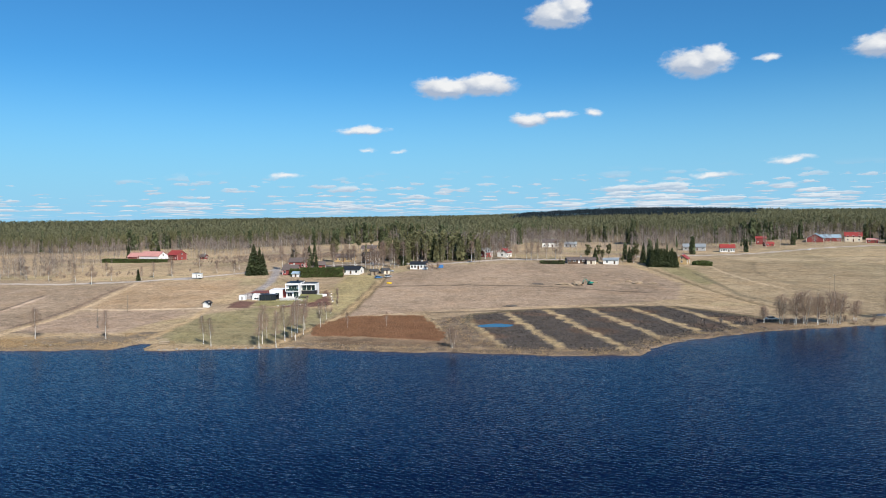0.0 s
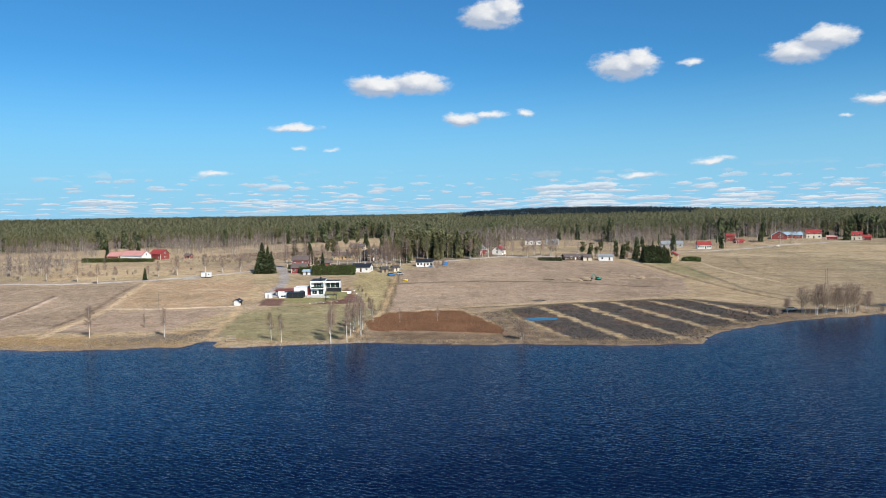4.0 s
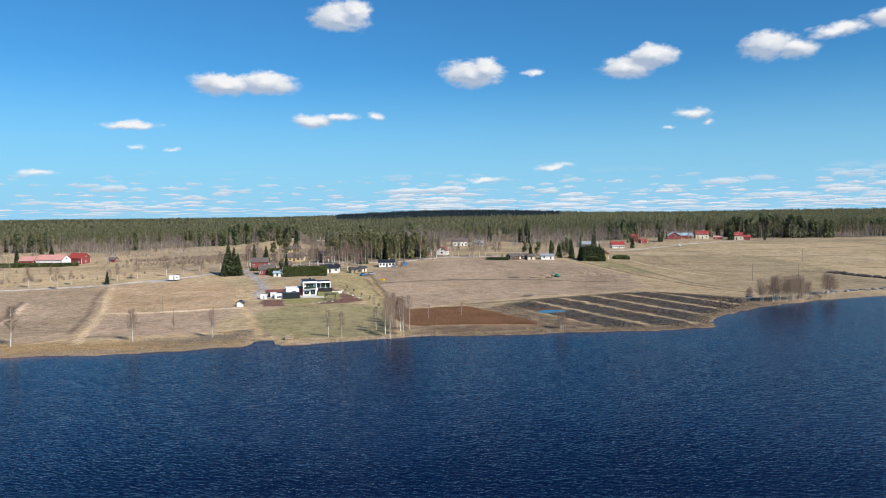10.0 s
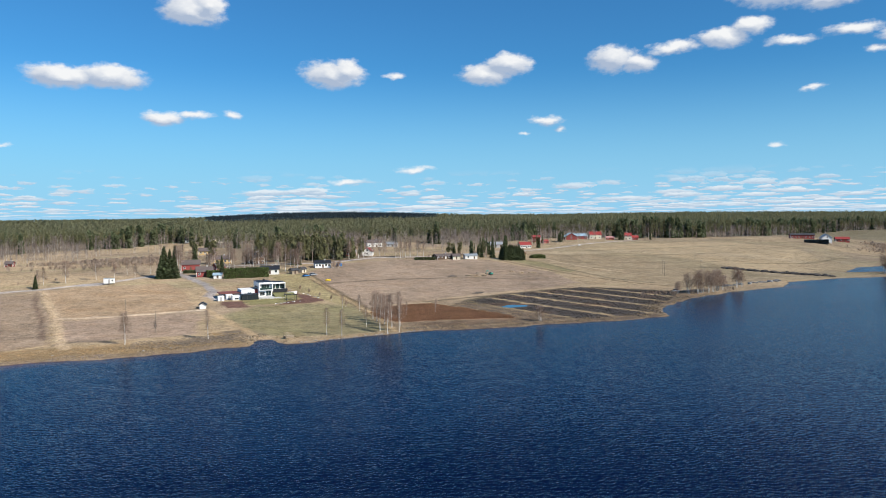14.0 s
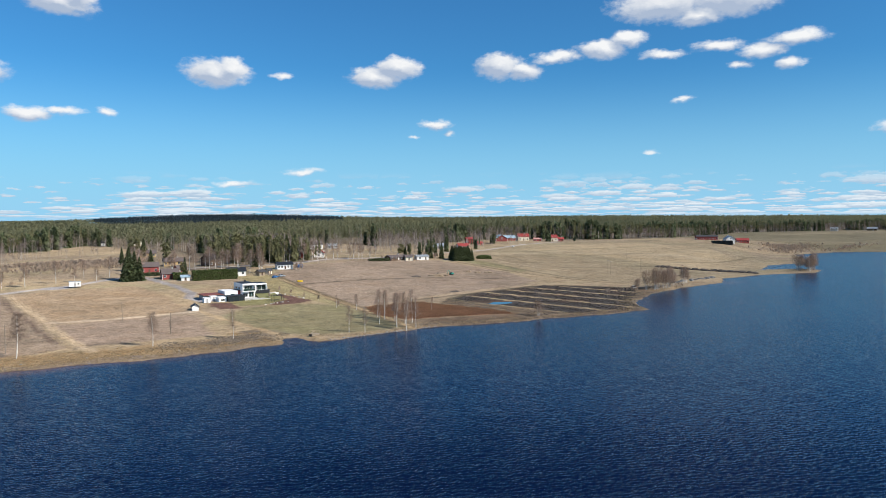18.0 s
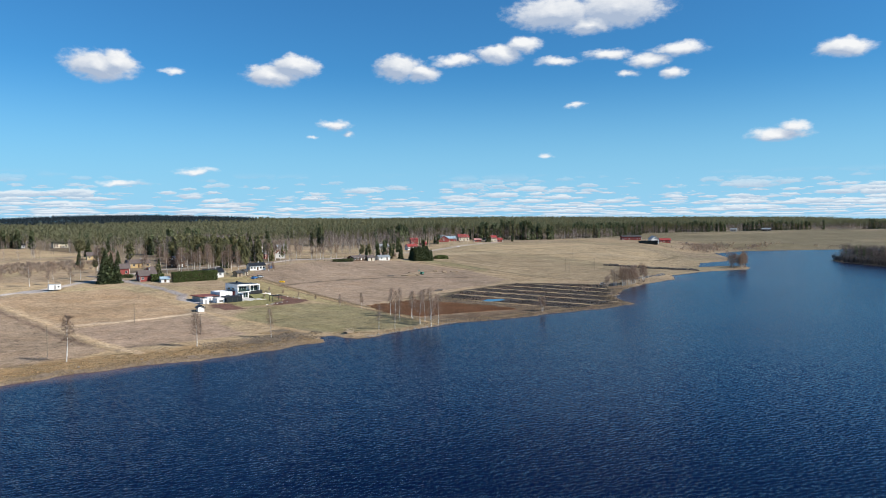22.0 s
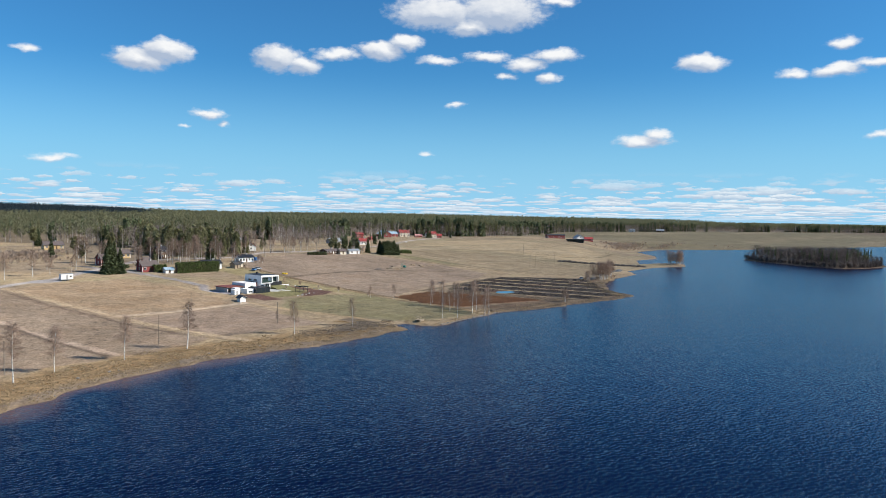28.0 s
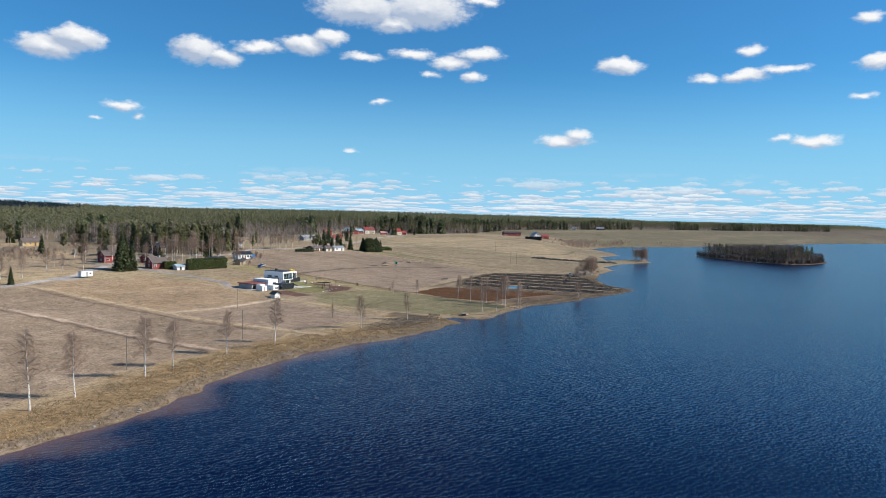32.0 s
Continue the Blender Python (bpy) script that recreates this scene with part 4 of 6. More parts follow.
def plant(name, shapes, spots, tall, mats, label, seed, category="woodland", wide=(0.85, 1.2)):
    """Many trees in one mesh, for woods that nobody could count."""
    rng = np.random.RandomState(seed)
    pick = rng.randint(0, len(shapes), len(spots))
    z = land_height(spots[:, 0], spots[:, 1])
    vs, fs, ix, k = [], [], [], 0
    for i, (v, f, m) in enumerate(shapes):
        p, zz = spots[pick == i], z[pick == i]
        if not len(p):
            continue
        h = rng.uniform(tall[0], tall[1], len(p)) * (1 + 0.12 * ripple(p[:, 0], p[:, 1], 120, 4))
        w, a = h * rng.uniform(wide[0], wide[1], len(p)), rng.uniform(0, 6.28, len(p))
        x = (np.cos(a)[:, None] * v[None, :, 0] - np.sin(a)[:, None] * v[None, :, 1]) * w[:, None] + p[:, :1]
        y = (np.sin(a)[:, None] * v[None, :, 0] + np.cos(a)[:, None] * v[None, :, 1]) * w[:, None] + p[:, 1:2]
        zv = v[None, :, 2] * h[:, None] + zz[:, None]
        vs.append(np.stack([x, y, zv], 2).reshape(-1, 3))
        fs.append((f[None] + (np.arange(len(p)) * len(v))[:, None, None]).reshape(-1, 3) + k)
        ix.append(np.tile(m, len(p)))
        k += len(p) * len(v)
    me = array_mesh(name, np.concatenate(vs), np.concatenate(fs), mats, np.concatenate(ix))
    return tagged(new(name, me), label, category, kind="stuff")


def in_view(x, y):
    a = np.degrees(np.arctan2(x + 120, y - 20))
    return (a > -46) & (a < 100)


def wood_spots(seed, step, near, far, jitter=0.48, span=(-1500, 4400, -400, 4300)):
    """Spots on a shaken grid behind the wood's edge, between two depths from it."""
    rng = np.random.RandomState(seed)
    gx, gy = np.meshgrid(np.arange(span[0], span[1], step), np.arange(span[2], span[3], step))
    x, y = gx.ravel() + rng.uniform(-jitter, jitter, gx.size) * step, gy.ravel() + rng.uniform(-jitter, jitter, gx.size) * step
    d = y - wood_edge(x) + ripple(x, y, 60, 3) * 6
    ok = (d > near) & (d < far) & in_view(x, y) & (edge_distance(x, y, SHORE) > 12) & (np.hypot(x, y) < 4300)
    return np.stack([x[ok], y[ok]], 1), d[ok]


def build_woods():
    rng = np.random.RandomState(5)
    pines = [small_pine_shape(k) for k in range(6)]
    spruces = [small_spruce_shape(k + 20) for k in range(4)]
    birches = [small_birch_shape(k + 40) for k in range(5)]
    p, d = wood_spots(1, 4.4, 0, 42, span=(-900, 2300, 60, 1000))
    keep = (p[:, 0] < 1200) | (rng.uniform(0, 1, len(p)) < 0.75)
    p, d = p[keep], d[keep]
    r = rng.uniform(0, 1, len(p)) + 0.25 * ripple(p[:, 0], p[:, 1], 130, 6)
    village = (p[:, 0] > -130) & (p[:, 0] < 330)
    birchy = r < 0.46 - d * 0.012 + 0.40 * village + 0.28 * (p[:, 0] < -180) + 0.24 * (p[:, 0] > 330)
    spruce = ~birchy & (r > 0.93)
    plant("pine_wood", pines, p[~birchy & ~spruce], (12, 19), [M_PINE_BARK, M_PINE], "edge of a pine wood, olive crowns on bare brown trunks", 11)
    plant("spruce_wood", spruces, p[spruce], (11, 20), [M_BARK, M_WOOD_SPRUCE], "dark green spruces standing among pines", 12)
    plant("birch_wood", birches, p[birchy], (10, 15.5), [M_STEM, M_TWIG_PALE], "leafless grey-brown birch thicket along the wood edge", 13)
    p, d = wood_spots(7, 6.4, -5, 5, span=(-900, 1500, 60, 1000))
    plant("wood_fringe", birches, p[(p[:, 0] < 260) | (p[:, 0] > 400)], (4, 9.5), [M_STEM, M_TWIG_PALE], "young leafless birches fringing the conifer wood", 27)
    tops = [treetop_shape(k + 60, 34, 0.036) for k in range(5)]
    p, d = wood_spots(2, 6.3, 42, 330, span=(-1100, 3300, -100, 1300))
    keep = rng.uniform(0, 1, len(p)) < np.where(p[:, 0] > 1400, 0.6, 0.85)
    p, d = p[keep], d[keep]
    grove = (p[:, 0] > -130) & (p[:, 0] < 230) & (rng.uniform(0, 1, len(p)) < 0.6 + 0.4 * ripple(p[:, 0], p[:, 1], 150, 15) - 0.0035 * (d - 42)) & (rng.uniform(0, 1, len(p)) < 0.7)
    plant("birch_forest", birches, p[grove], (11, 16), [M_STEM, M_TWIG_PALE], "leafless brown birch forest behind the village", 24, "forest")
    p = p[~grove]
    s = rng.uniform(0, 1, len(p)) < 0.14
    plant("pine_forest", tops, p[~s], (12, 18.5), [M_PINE_BARK, M_HAZY_PINE], "olive green pine forest on low hills", 14, "forest", (1.1, 1.5))
    plant("spruce_forest", [treetop_shape(k + 80, 34, 0.032, 0.09, 0.4) for k in range(3)], p[s], (14, 21), [M_BARK, M_WOOD_SPRUCE], "dark spruces scattered through the forest", 15, "forest", (1.0, 1.3))
    far_tops = [treetop_shape(k + 90, 20, 0.05) for k in range(4)]
    p, d = wood_spots(3, 12.5, 330, 1000)
    plant("far_forest", far_tops, p, (13, 19), [M_PINE_BARK, M_HAZY_PINE], "olive green conifer forest on the farther hills", 26, "forest", (1.6, 2.3))
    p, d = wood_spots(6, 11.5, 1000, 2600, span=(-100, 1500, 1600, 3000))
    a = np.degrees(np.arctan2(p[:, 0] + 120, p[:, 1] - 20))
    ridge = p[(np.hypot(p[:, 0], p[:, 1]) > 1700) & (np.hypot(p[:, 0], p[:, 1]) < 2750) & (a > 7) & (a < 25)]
    p, d = wood_spots(4, 24, 1000, 3600)
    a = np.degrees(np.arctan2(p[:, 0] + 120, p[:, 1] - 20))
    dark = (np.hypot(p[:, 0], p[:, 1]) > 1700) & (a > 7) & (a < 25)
    plant("distant_forest", [treetop_shape(k + 94, 14, 0.06) for k in range(4)], p[~dark], (14, 19), [M_PINE_BARK, M_HAZY_PINE], "distant green conifer forest up to the horizon", 16, "forest", (2.6, 3.8))
    # the ridge's cloud shadow is painted into its needle colour
    plant("shaded_spruce_ridge", [treetop_shape(k + 97, 13, 0.062) for k in range(4)], ridge, (14, 18), [M_BARK, M_SHADED_RIDGE_HEDGE], "spruce ridge on the horizon, cloud shadow painted in as dark blue-green", 17, "forest", (1.7, 2.3))
    # wooded island
    gx, gy = np.meshgrid(np.arange(380, 530, 2.9), np.arange(130, 280, 2.9))
    q = np.stack([gx.ravel(), gy.ravel()], 1) + rng.uniform(-1.5, 1.5, (gx.size, 2))
    e = edge_distance(q[:, 0], q[:, 1], ISLAND)
    q, e = q[e > 1.5], e[e > 1.5]
    mix = rng.uniform(0, 1, len(q))
    pine = (e > 9) & (mix < 0.11)
    plant("island_scrub", [small_bush_shape(k + 70) for k in range(3)], q[e < 7], (3, 6), [M_TWIG_SHADED, M_TWIG_SHADED], "brown leafless scrub along the island shore", 25, "scrub")
    tall = (e > 8 + 3 * ripple(q[:, 0], q[:, 1], 25, 71)) & (q[:, 1] > 158)
    plant("island_birches", birches, q[~pine & tall], (9, 16), [M_TWIG_PALE, M_TWIG_SHADED], "leafless grey birches and alders on the island", 18)
    plant("island_alders", birches, q[~tall], (4.5, 10), [M_TWIG_PALE, M_TWIG_SHADED], "low leafless alders round the island's edge", 28)
    plant("island_pines", pines, q[pine], (10, 15), [M_PINE_BARK, M_WOOD_SPRUCE], "green pines in the middle of the island", 19)
    # willow scrub: wet meadow by the road, bay shore, far shore
    scrub = []
    for cx, cy, rx, ry, n in ((-230, 425, 30, 8, 50), (-300, 470, 30, 30, 50), (-140, 500, 22, 12, 320), (-150, 545, 26, 6, 300), (-118, 522, 14, 8, 180), (122, 259, 16, 3, 22), (316, 277, 9, 5, 14), (572, 446, 12, 8, 260), (600, 440, 22, 8, 190), (650, 412, 30, 6, 150), (540, 428, 18, 9, 120), (760, 360, 30, 5, 20)):
        scrub.append(np.stack([rng.normal(cx, rx, n), rng.normal(cy, ry, n)], 1))
    scrub = np.concatenate(scrub)
    scrub = scrub[edge_distance(scrub[:, 0], scrub[:, 1], SHORE) > 2]
    plant("willow_scrub", [small_bush_shape(k + 50) for k in range(4)], scrub, (1.3, 3.4), [M_WILLOW, M_WILLOW], "leafless willow and alder scrub on wet ground", 20, "scrub", (0.8, 1.3))
    # bare birches round the farms at the wood edge
    v = np.concatenate([np.stack([rng.uniform(130, 300, 190), rng.uniform(545, 612, 190)], 1), np.stack([rng.uniform(30, 150, 90), rng.uniform(470, 600, 90)], 1),
                        np.stack([rng.normal(-210, 70, 150), rng.normal(628, 16, 150)], 1), np.stack([rng.normal(-250, 60, 70), rng.normal(575, 12, 70)], 1),
                        np.stack([rng.normal(-266, 12, 60), rng.normal(446, 20, 60)], 1), np.stack([rng.normal(-305, 22, 40), rng.normal(440, 22, 40)], 1)])
    ok = np.ones(len(v), bool)
    for hx, hy, hr in FARM_CLEARINGS:
        ok &= np.hypot(v[:, 0] - hx, v[:, 1] - hy) > hr
    plant("farm_birches", birches, v[ok], (7, 14), [M_STEM, M_TWIG_PALE], "leafless birches round the farms at the wood edge", 23, "grove")
    v = np.concatenate([np.stack([rng.normal(cx, rx, n), rng.normal(cy, ry, n)], 1) for cx, cy, rx, ry, n in ((205, 533, 2.5, 2, 6), (255, 566, 3, 3, 10), (130, 492, 5, 3, 5), (148, 520, 6, 4, 5), (325, 562, 3, 1.5, 3), (352, 549, 4, 2, 3), (110, 470, 5, 4, 5))])
    plant("farm_conifers", spruces[:2] + pines[:3], v, (7, 12), [M_PINE_BARK, M_WOOD_SPRUCE], "dark pines and spruces between the farm buildings", 31, "grove")
    # leafless grove and pines between the houses of the village
    gx, gy = np.meshgrid(np.arange(-150, 60, 4.4), np.arange(440, 612, 4.4))
    v = np.stack([gx.ravel(), gy.ravel()], 1) + rng.uniform(-3, 3, (gx.size, 2))
    k = ripple(v[:, 0], v[:, 1], 60, 8) + rng.uniform(-0.5, 0.5, len(v))
    ok = (k > -0.75) & (v[:, 0] > -66 + (v[:, 1] - 446) * 0.25) & (v[:, 0] < 12 + 20 * (v[:, 1] > 500)) & (line_distance(v[:, 0], v[:, 1], ROAD) > 6)
    for hx, hy, hr in HOUSE_CLEARINGS:
        ok &= np.hypot(v[:, 0] - hx, v[:, 1] - hy) > hr
    v = v[ok]
    green = rng.uniform(0, 1, len(v)) < 0.2 + 0.55 * (np.hypot(v[:, 0] + 25, v[:, 1] - 474) < 38)
    plant("village_grove", birches, v[~green], (9, 15.5), [M_STEM, M_TWIG_PALE], "leafless birches and aspens between the village houses", 21, "grove")
    plant("village_conifers", spruces[:2] + pines[:4], v[green], (10, 16), [M_PINE_BARK, M_PINE], "green pines and spruces between the village houses", 22, "grove")


FARM_CLEARINGS = [(190, 528, 16), (173, 545, 16), (281, 584, 22), (236, 578, 10), (311, 582, 12), (293, 574, 12), (307, 579, 11), (-247, 553, 20), (-268, 570, 12), (-232, 560, 11), (25, 487, 11), (12, 488, 10), (68, 590, 14), (250, 560, 16)]
HOUSE_CLEARINGS = [(-107, 437, 14), (-102, 404, 12), (-67, 405, 14), (-30, 424, 18), (12, 488, 11), (25, 487, 11), (-82, 472, 13), (-78, 564, 14), (70, 592, 14), (-20, 440, 12), (-63, 458, 11), (-45, 398, 15)]
build_woods()
# ---- dry grass, reeds and stubble ----
def tufts(name, spots, tall, wide, blades, material, label, category, seed):
    rng = np.random.RandomState(seed)
    n = len(spots)
    z = land_height(spots[:, 0], spots[:, 1])
    base = np.stack([spots[:, 0], spots[:, 1], z - 0.05], 1)
    vs = []
    for _ in range(blades):
        a, b = rng.uniform(0, 6.28, n), rng.uniform(0, 6.28, n)
        h, w = rng.uniform(tall[0], tall[1], n), rng.uniform(wide[0], wide[1], n)
        off = np.stack([np.cos(b), np.sin(b), np.zeros(n)], 1) * (w * rng.uniform(0, 1.2, n))[:, None]
        side = np.stack([np.cos(a), np.sin(a), np.zeros(n)], 1) * (w * 0.5)[:, None]
        tip = np.stack([np.cos(a + 1.5) * h * 0.35, np.sin(a + 1.5) * h * 0.35, h], 1)
        vs.append(np.stack([base + off - side, base + off + side, base + off + tip], 1))
    v = np.concatenate(vs).reshape(-1, 3)
    me = array_mesh(name, v, np.arange(len(v)).reshape(-1, 3), [material])
    return tagged(new(name, me), label, category, kind="stuff")


def scatter(x0, x1, y0, y1, n, test, seed):
    rng = np.random.RandomState(seed)
    p = np.stack([rng.uniform(x0, x1, n), rng.uniform(y0, y1, n)], 1)
    return p[test(p[:, 0], p[:, 1])]


def build_grass():
    def shore_band(x, y):
        s = shore_distance(x, y)
        return (s > 0.6) & (s < np.where(x < -110, 17, np.where(x < -50, 4, 2.5)) + 4 * ripple(x, y, 14, 2)) & (ripple(x, y, 6, 7) > -0.75) & (line_distance(x, y, [(-138, 235), (-125, 237), (-114, 238)]) > 5.0 + 3 * ripple(x, y, 5, 9))
    tufts("shore_grass", scatter(-300, 140, 196, 275, 150000, shore_band, 1), (0.08, 0.30), (0.16, 0.45), 3, M_STRAW, "tangled dry straw-coloured grass along the lake shore", "grass", 1)
    def rust_band(x, y):
        return shore_band(x, y) & (shore_distance(x, y) > 5) & (ripple(x, y, 9, 51) + 0.6 * ripple(x, y, 3, 52) > 0.25)
    tufts("sedge_tussocks", scatter(-300, -112, 196, 262, 36000, rust_band, 11), (0.08, 0.26), (0.25, 0.7), 3, M_SEDGE, "rust-coloured dry sedge tussocks along the lake shore", "sedge", 11)
    tufts("reed_bed", scatter(-60, 0, 218, 290, 42000, lambda x, y: edge_distance(x, y, REEDS) + ripple(x, y, 7, 3) > 0, 2), (0.3, 0.8), (0.05, 0.13), 4, M_REED,
          "dense bed of rust-brown dry reeds", "reeds", 2)
    def dark_bank(x, y):
        return line_distance(x, y, [(-142, 236), (-126, 236), (-113, 234)]) < 7 + 2.5 * ripple(x, y, 7, 5)
    tufts("bank_scrub", scatter(-152, -104, 222, 250, 6000, dark_bank, 6), (0.08, 0.30), (0.2, 0.55), 2, M_BRUSH, "low dark heather and brush on the shore bank", "scrub", 6)
    def litter(x, y):
        s = shore_distance(x, y)
        return ((s > 0.5) & (s < 9 + 3 * ripple(x, y, 9, 61)) & (x > -58) & (x < 105)) | (edge_distance(x, y, ROUGH) > 0)
    spots = scatter(-60, 110, 202, 290, 40000, litter, 12)
    pale = ripple(spots[:, 0], spots[:, 1], 6, 41) > 0.0
    tufts("reed_litter", spots[pale], (0.08, 0.4), (0.12, 0.36), 2, M_STRAW, "bleached reed litter on the muddy shore", "litter", 12)
    tufts("shore_brush", spots[~pale], (0.1, 0.45), (0.12, 0.4), 2, M_BRUSH, "dark low brush on the muddy shore", "scrub", 13)
    def peat(x, y):
        k = strip_phase(x, y)
        return (edge_distance(x, y, PEATLAND) > 0) & (np.abs(k - np.round(k)) > 0.14) & (edge_distance(x, y, POND) < -2.5)
    tufts("dark_stubble", scatter(-12, 118, 206, 314, 16000, peat, 3), (0.15, 0.5), (0.3, 0.8), 2, M_PEAT, "clods and stubble on dark cut peat strips", "stubble", 3)
    def ridges(x, y):
        k = strip_phase(x, y)
        e = edge_distance(x, y, PEATLAND)
        return ((e > -1) & (np.abs(k - np.round(k)) < 0.09)) | ((line_distance(x, y, DITCH) < 3) & (y > 235)) | (line_distance(x, y, TRACK) < 1.0) | (np.abs(edge_distance(x, y, FIELD_A)) < 1.2)
    tufts("straw_ridges", scatter(-190, 118, 206, 402, 90000, ridges, 4), (0.08, 0.28), (0.15, 0.4), 2, M_STRAW, "pale straw grass on banks between strips and along ditches", "grass", 4)
    def rough(x, y):
        return (edge_distance(x, y, FIELD_B) > 0) & (ripple(x, y, 22, 11) > 0.2)
    tufts("rough_grass", scatter(-182, -112, 300, 390, 6000, rough, 5), (0.06, 0.18), (0.2, 0.5), 2, M_STRAW, "rough tufts of dry grass on the mound", "grass", 5)


build_grass()
# ---- single trees ----
def spruce_meshes(seed, h, r):
    rng = np.random.RandomState(seed)
    p, s = spruce_points(h, r * 1.15, 34, 46, rng, 0.04)
    v, f = shards(p, s * 0.72, rng, 0.5, 0.6)
    crown = array_mesh("crown", v, f, [M_SPRUCE])
    bm = tube([(0, 0, -0.5), (0.05, 0, h * 0.4), (0, 0.03, h * 0.97)], [h * 0.016, h * 0.011, 0.02], 7)
    trunk = bpy.data.meshes.new("trunk")
    bm.to_mesh(trunk)
    bm.free()
    trunk.materials.append(M_BARK)
    return trunk, crown


def pine_meshes(seed, h, r):
    rng = np.random.RandomState(seed)
    p = pine_points(h, r, 34, 20, rng, 0.4)
    v, f = shards(p, 0.42, rng, 0.6)
    crown = array_mesh("crown", v, f, [M_PINE])
    bm = tube([(0, 0, -0.5), (0.1, 0.05, h * 0.5), (0.05, 0, h * 0.95)], [h * 0.015, h * 0.011, 0.03], 7)
    rng2 = random.Random(seed)
    for _ in range(12):
        z, a = rng2.uniform(0.42, 0.9) * h, rng2.uniform(0, 6.28)
        tube([(0, 0, z), (math.cos(a) * r * 0.7, math.sin(a) * r * 0.7, z + 0.3)], [0.07, 0.02], 4, bm)
    trunk = bpy.data.meshes.new("trunk")
    bm.to_mesh(trunk)
    bm.free()
    trunk.materials.append(M_PINE_BARK)
    return trunk, crown


def birch_meshes(seed, h, r, stems=1, twigs=26):
    """Bare birch: white stems, dark limbs, fine drooping twigs."""
    rng = random.Random(seed)
    nr = np.random.RandomState(seed)
    bark, limb = bmesh.new(), bmesh.new()
    starts, ends = [], []
    for s in range(stems):
        a0 = rng.uniform(0, 6.28)
        lean = rng.uniform(0.02, 0.06) if stems == 1 else rng.uniform(0.10, 0.2)
        hs = h * rng.uniform(0.82, 1.0) if s else h
        pts, rad = [], []
        for k in range(7):
            u = k / 6
            w = 0.12 * math.sin(u * 5 + s)
            pts.append((math.cos(a0) * (lean * hs * u ** 1.2 + 0.25 * s) + w, math.sin(a0) * (lean * hs * u ** 1.2 + 0.25 * s) - w * 0.6, -0.4 + u * (hs + 0.4)))
            rad.append(hs * (0.0125 if stems == 1 else 0.0065) * (1 - u) ** 0.8 + 0.02)
        tube(pts, rad, 6, bark)
        count = 48 if stems == 1 else 28
        for i_limb in range(count):
            low = 0.36 if stems == 1 else 0.28
            u = low + (0.98 - low) * (i_limb + rng.uniform(0, 1)) / count
            i = min(int(u * 6), 5)
            b = Vector(pts[i]).lerp(Vector(pts[i + 1]), u * 6 - i)
            a, ln = i_limb * 2.4 + rng.uniform(-0.4, 0.4), r * (1.12 - u * 0.78) * min(1, 0.45 + u * 1.6) * rng.uniform(0.55, 1.1)
            out = Vector((math.cos(a), math.sin(a), 0))
            m1 = b + out * ln * 0.5 + Vector((0, 0, ln * rng.uniform(0.15, 0.55)))
            m2 = b + out * ln + Vector((0, 0, ln * rng.uniform(0.1, 0.8)))
            tube([b, m1, m2], [0.009 * hs * (1.1 - u) * 0.5 + 0.015, 0.02, 0.008], 3, limb)
            for _ in range(twigs):
                q = rng.uniform(0.08, 1) ** 0.6
                c = b.lerp(m1, q * 2) if q < 0.5 else m1.lerp(m2, q * 2 - 1)
                d = Vector((rng.gauss(0, 1), rng.gauss(0, 1), rng.uniform(-1.0, 0.9))).normalized() * rng.uniform(0.4, 1.4) * r * 0.34
                starts.append(c)
                ends.append(c + d)
    v, f = slivers(np.array(starts), np.array(ends), np.full(len(starts), 0.012))
    twig = array_mesh("twig_crown", v, f, [M_TWIG])
    out = []
    for nm, bm, mat in (("trunk", bark, M_BIRCH), ("branchwork", limb, M_TWIG)):
        me = bpy.data.meshes.new(nm)
        bm.to_mesh(me)
        bm.free()
        me.materials.append(mat)
        out.append(me)
    return out[0], out[1], twig


def tree_thing(name, meshes, names, label, category="tree"):
    ob = new(name)
    tagged(ob, label, category)
    for n, me in zip(names, meshes):
        c = child(n, me, ob)
        if n in ("branchwork", "twig_crown"):
            c["kind"] = "stuff"
    return ob


def set_tree(proto, x, y, scale, turn, group="", label="", first=[]):
    """Place the prototype itself the first time, copies after."""
    m = pose(x, y, height(x, y), 0, 0, turn)
    if proto.name not in first:
        first.append(proto.name)
        ob = proto
        ob.scale = (scale,) * 3
        ob.matrix_basis = m @ Matrix.Diagonal((scale, scale, scale, 1))
    else:
        keep = proto.scale.copy()
        ob = copy_thing(proto, m)
        ob.matrix_basis = m @ Matrix.Diagonal((scale, scale, scale, 1))
        proto.scale = keep
    return tagged(ob, label, group=group)


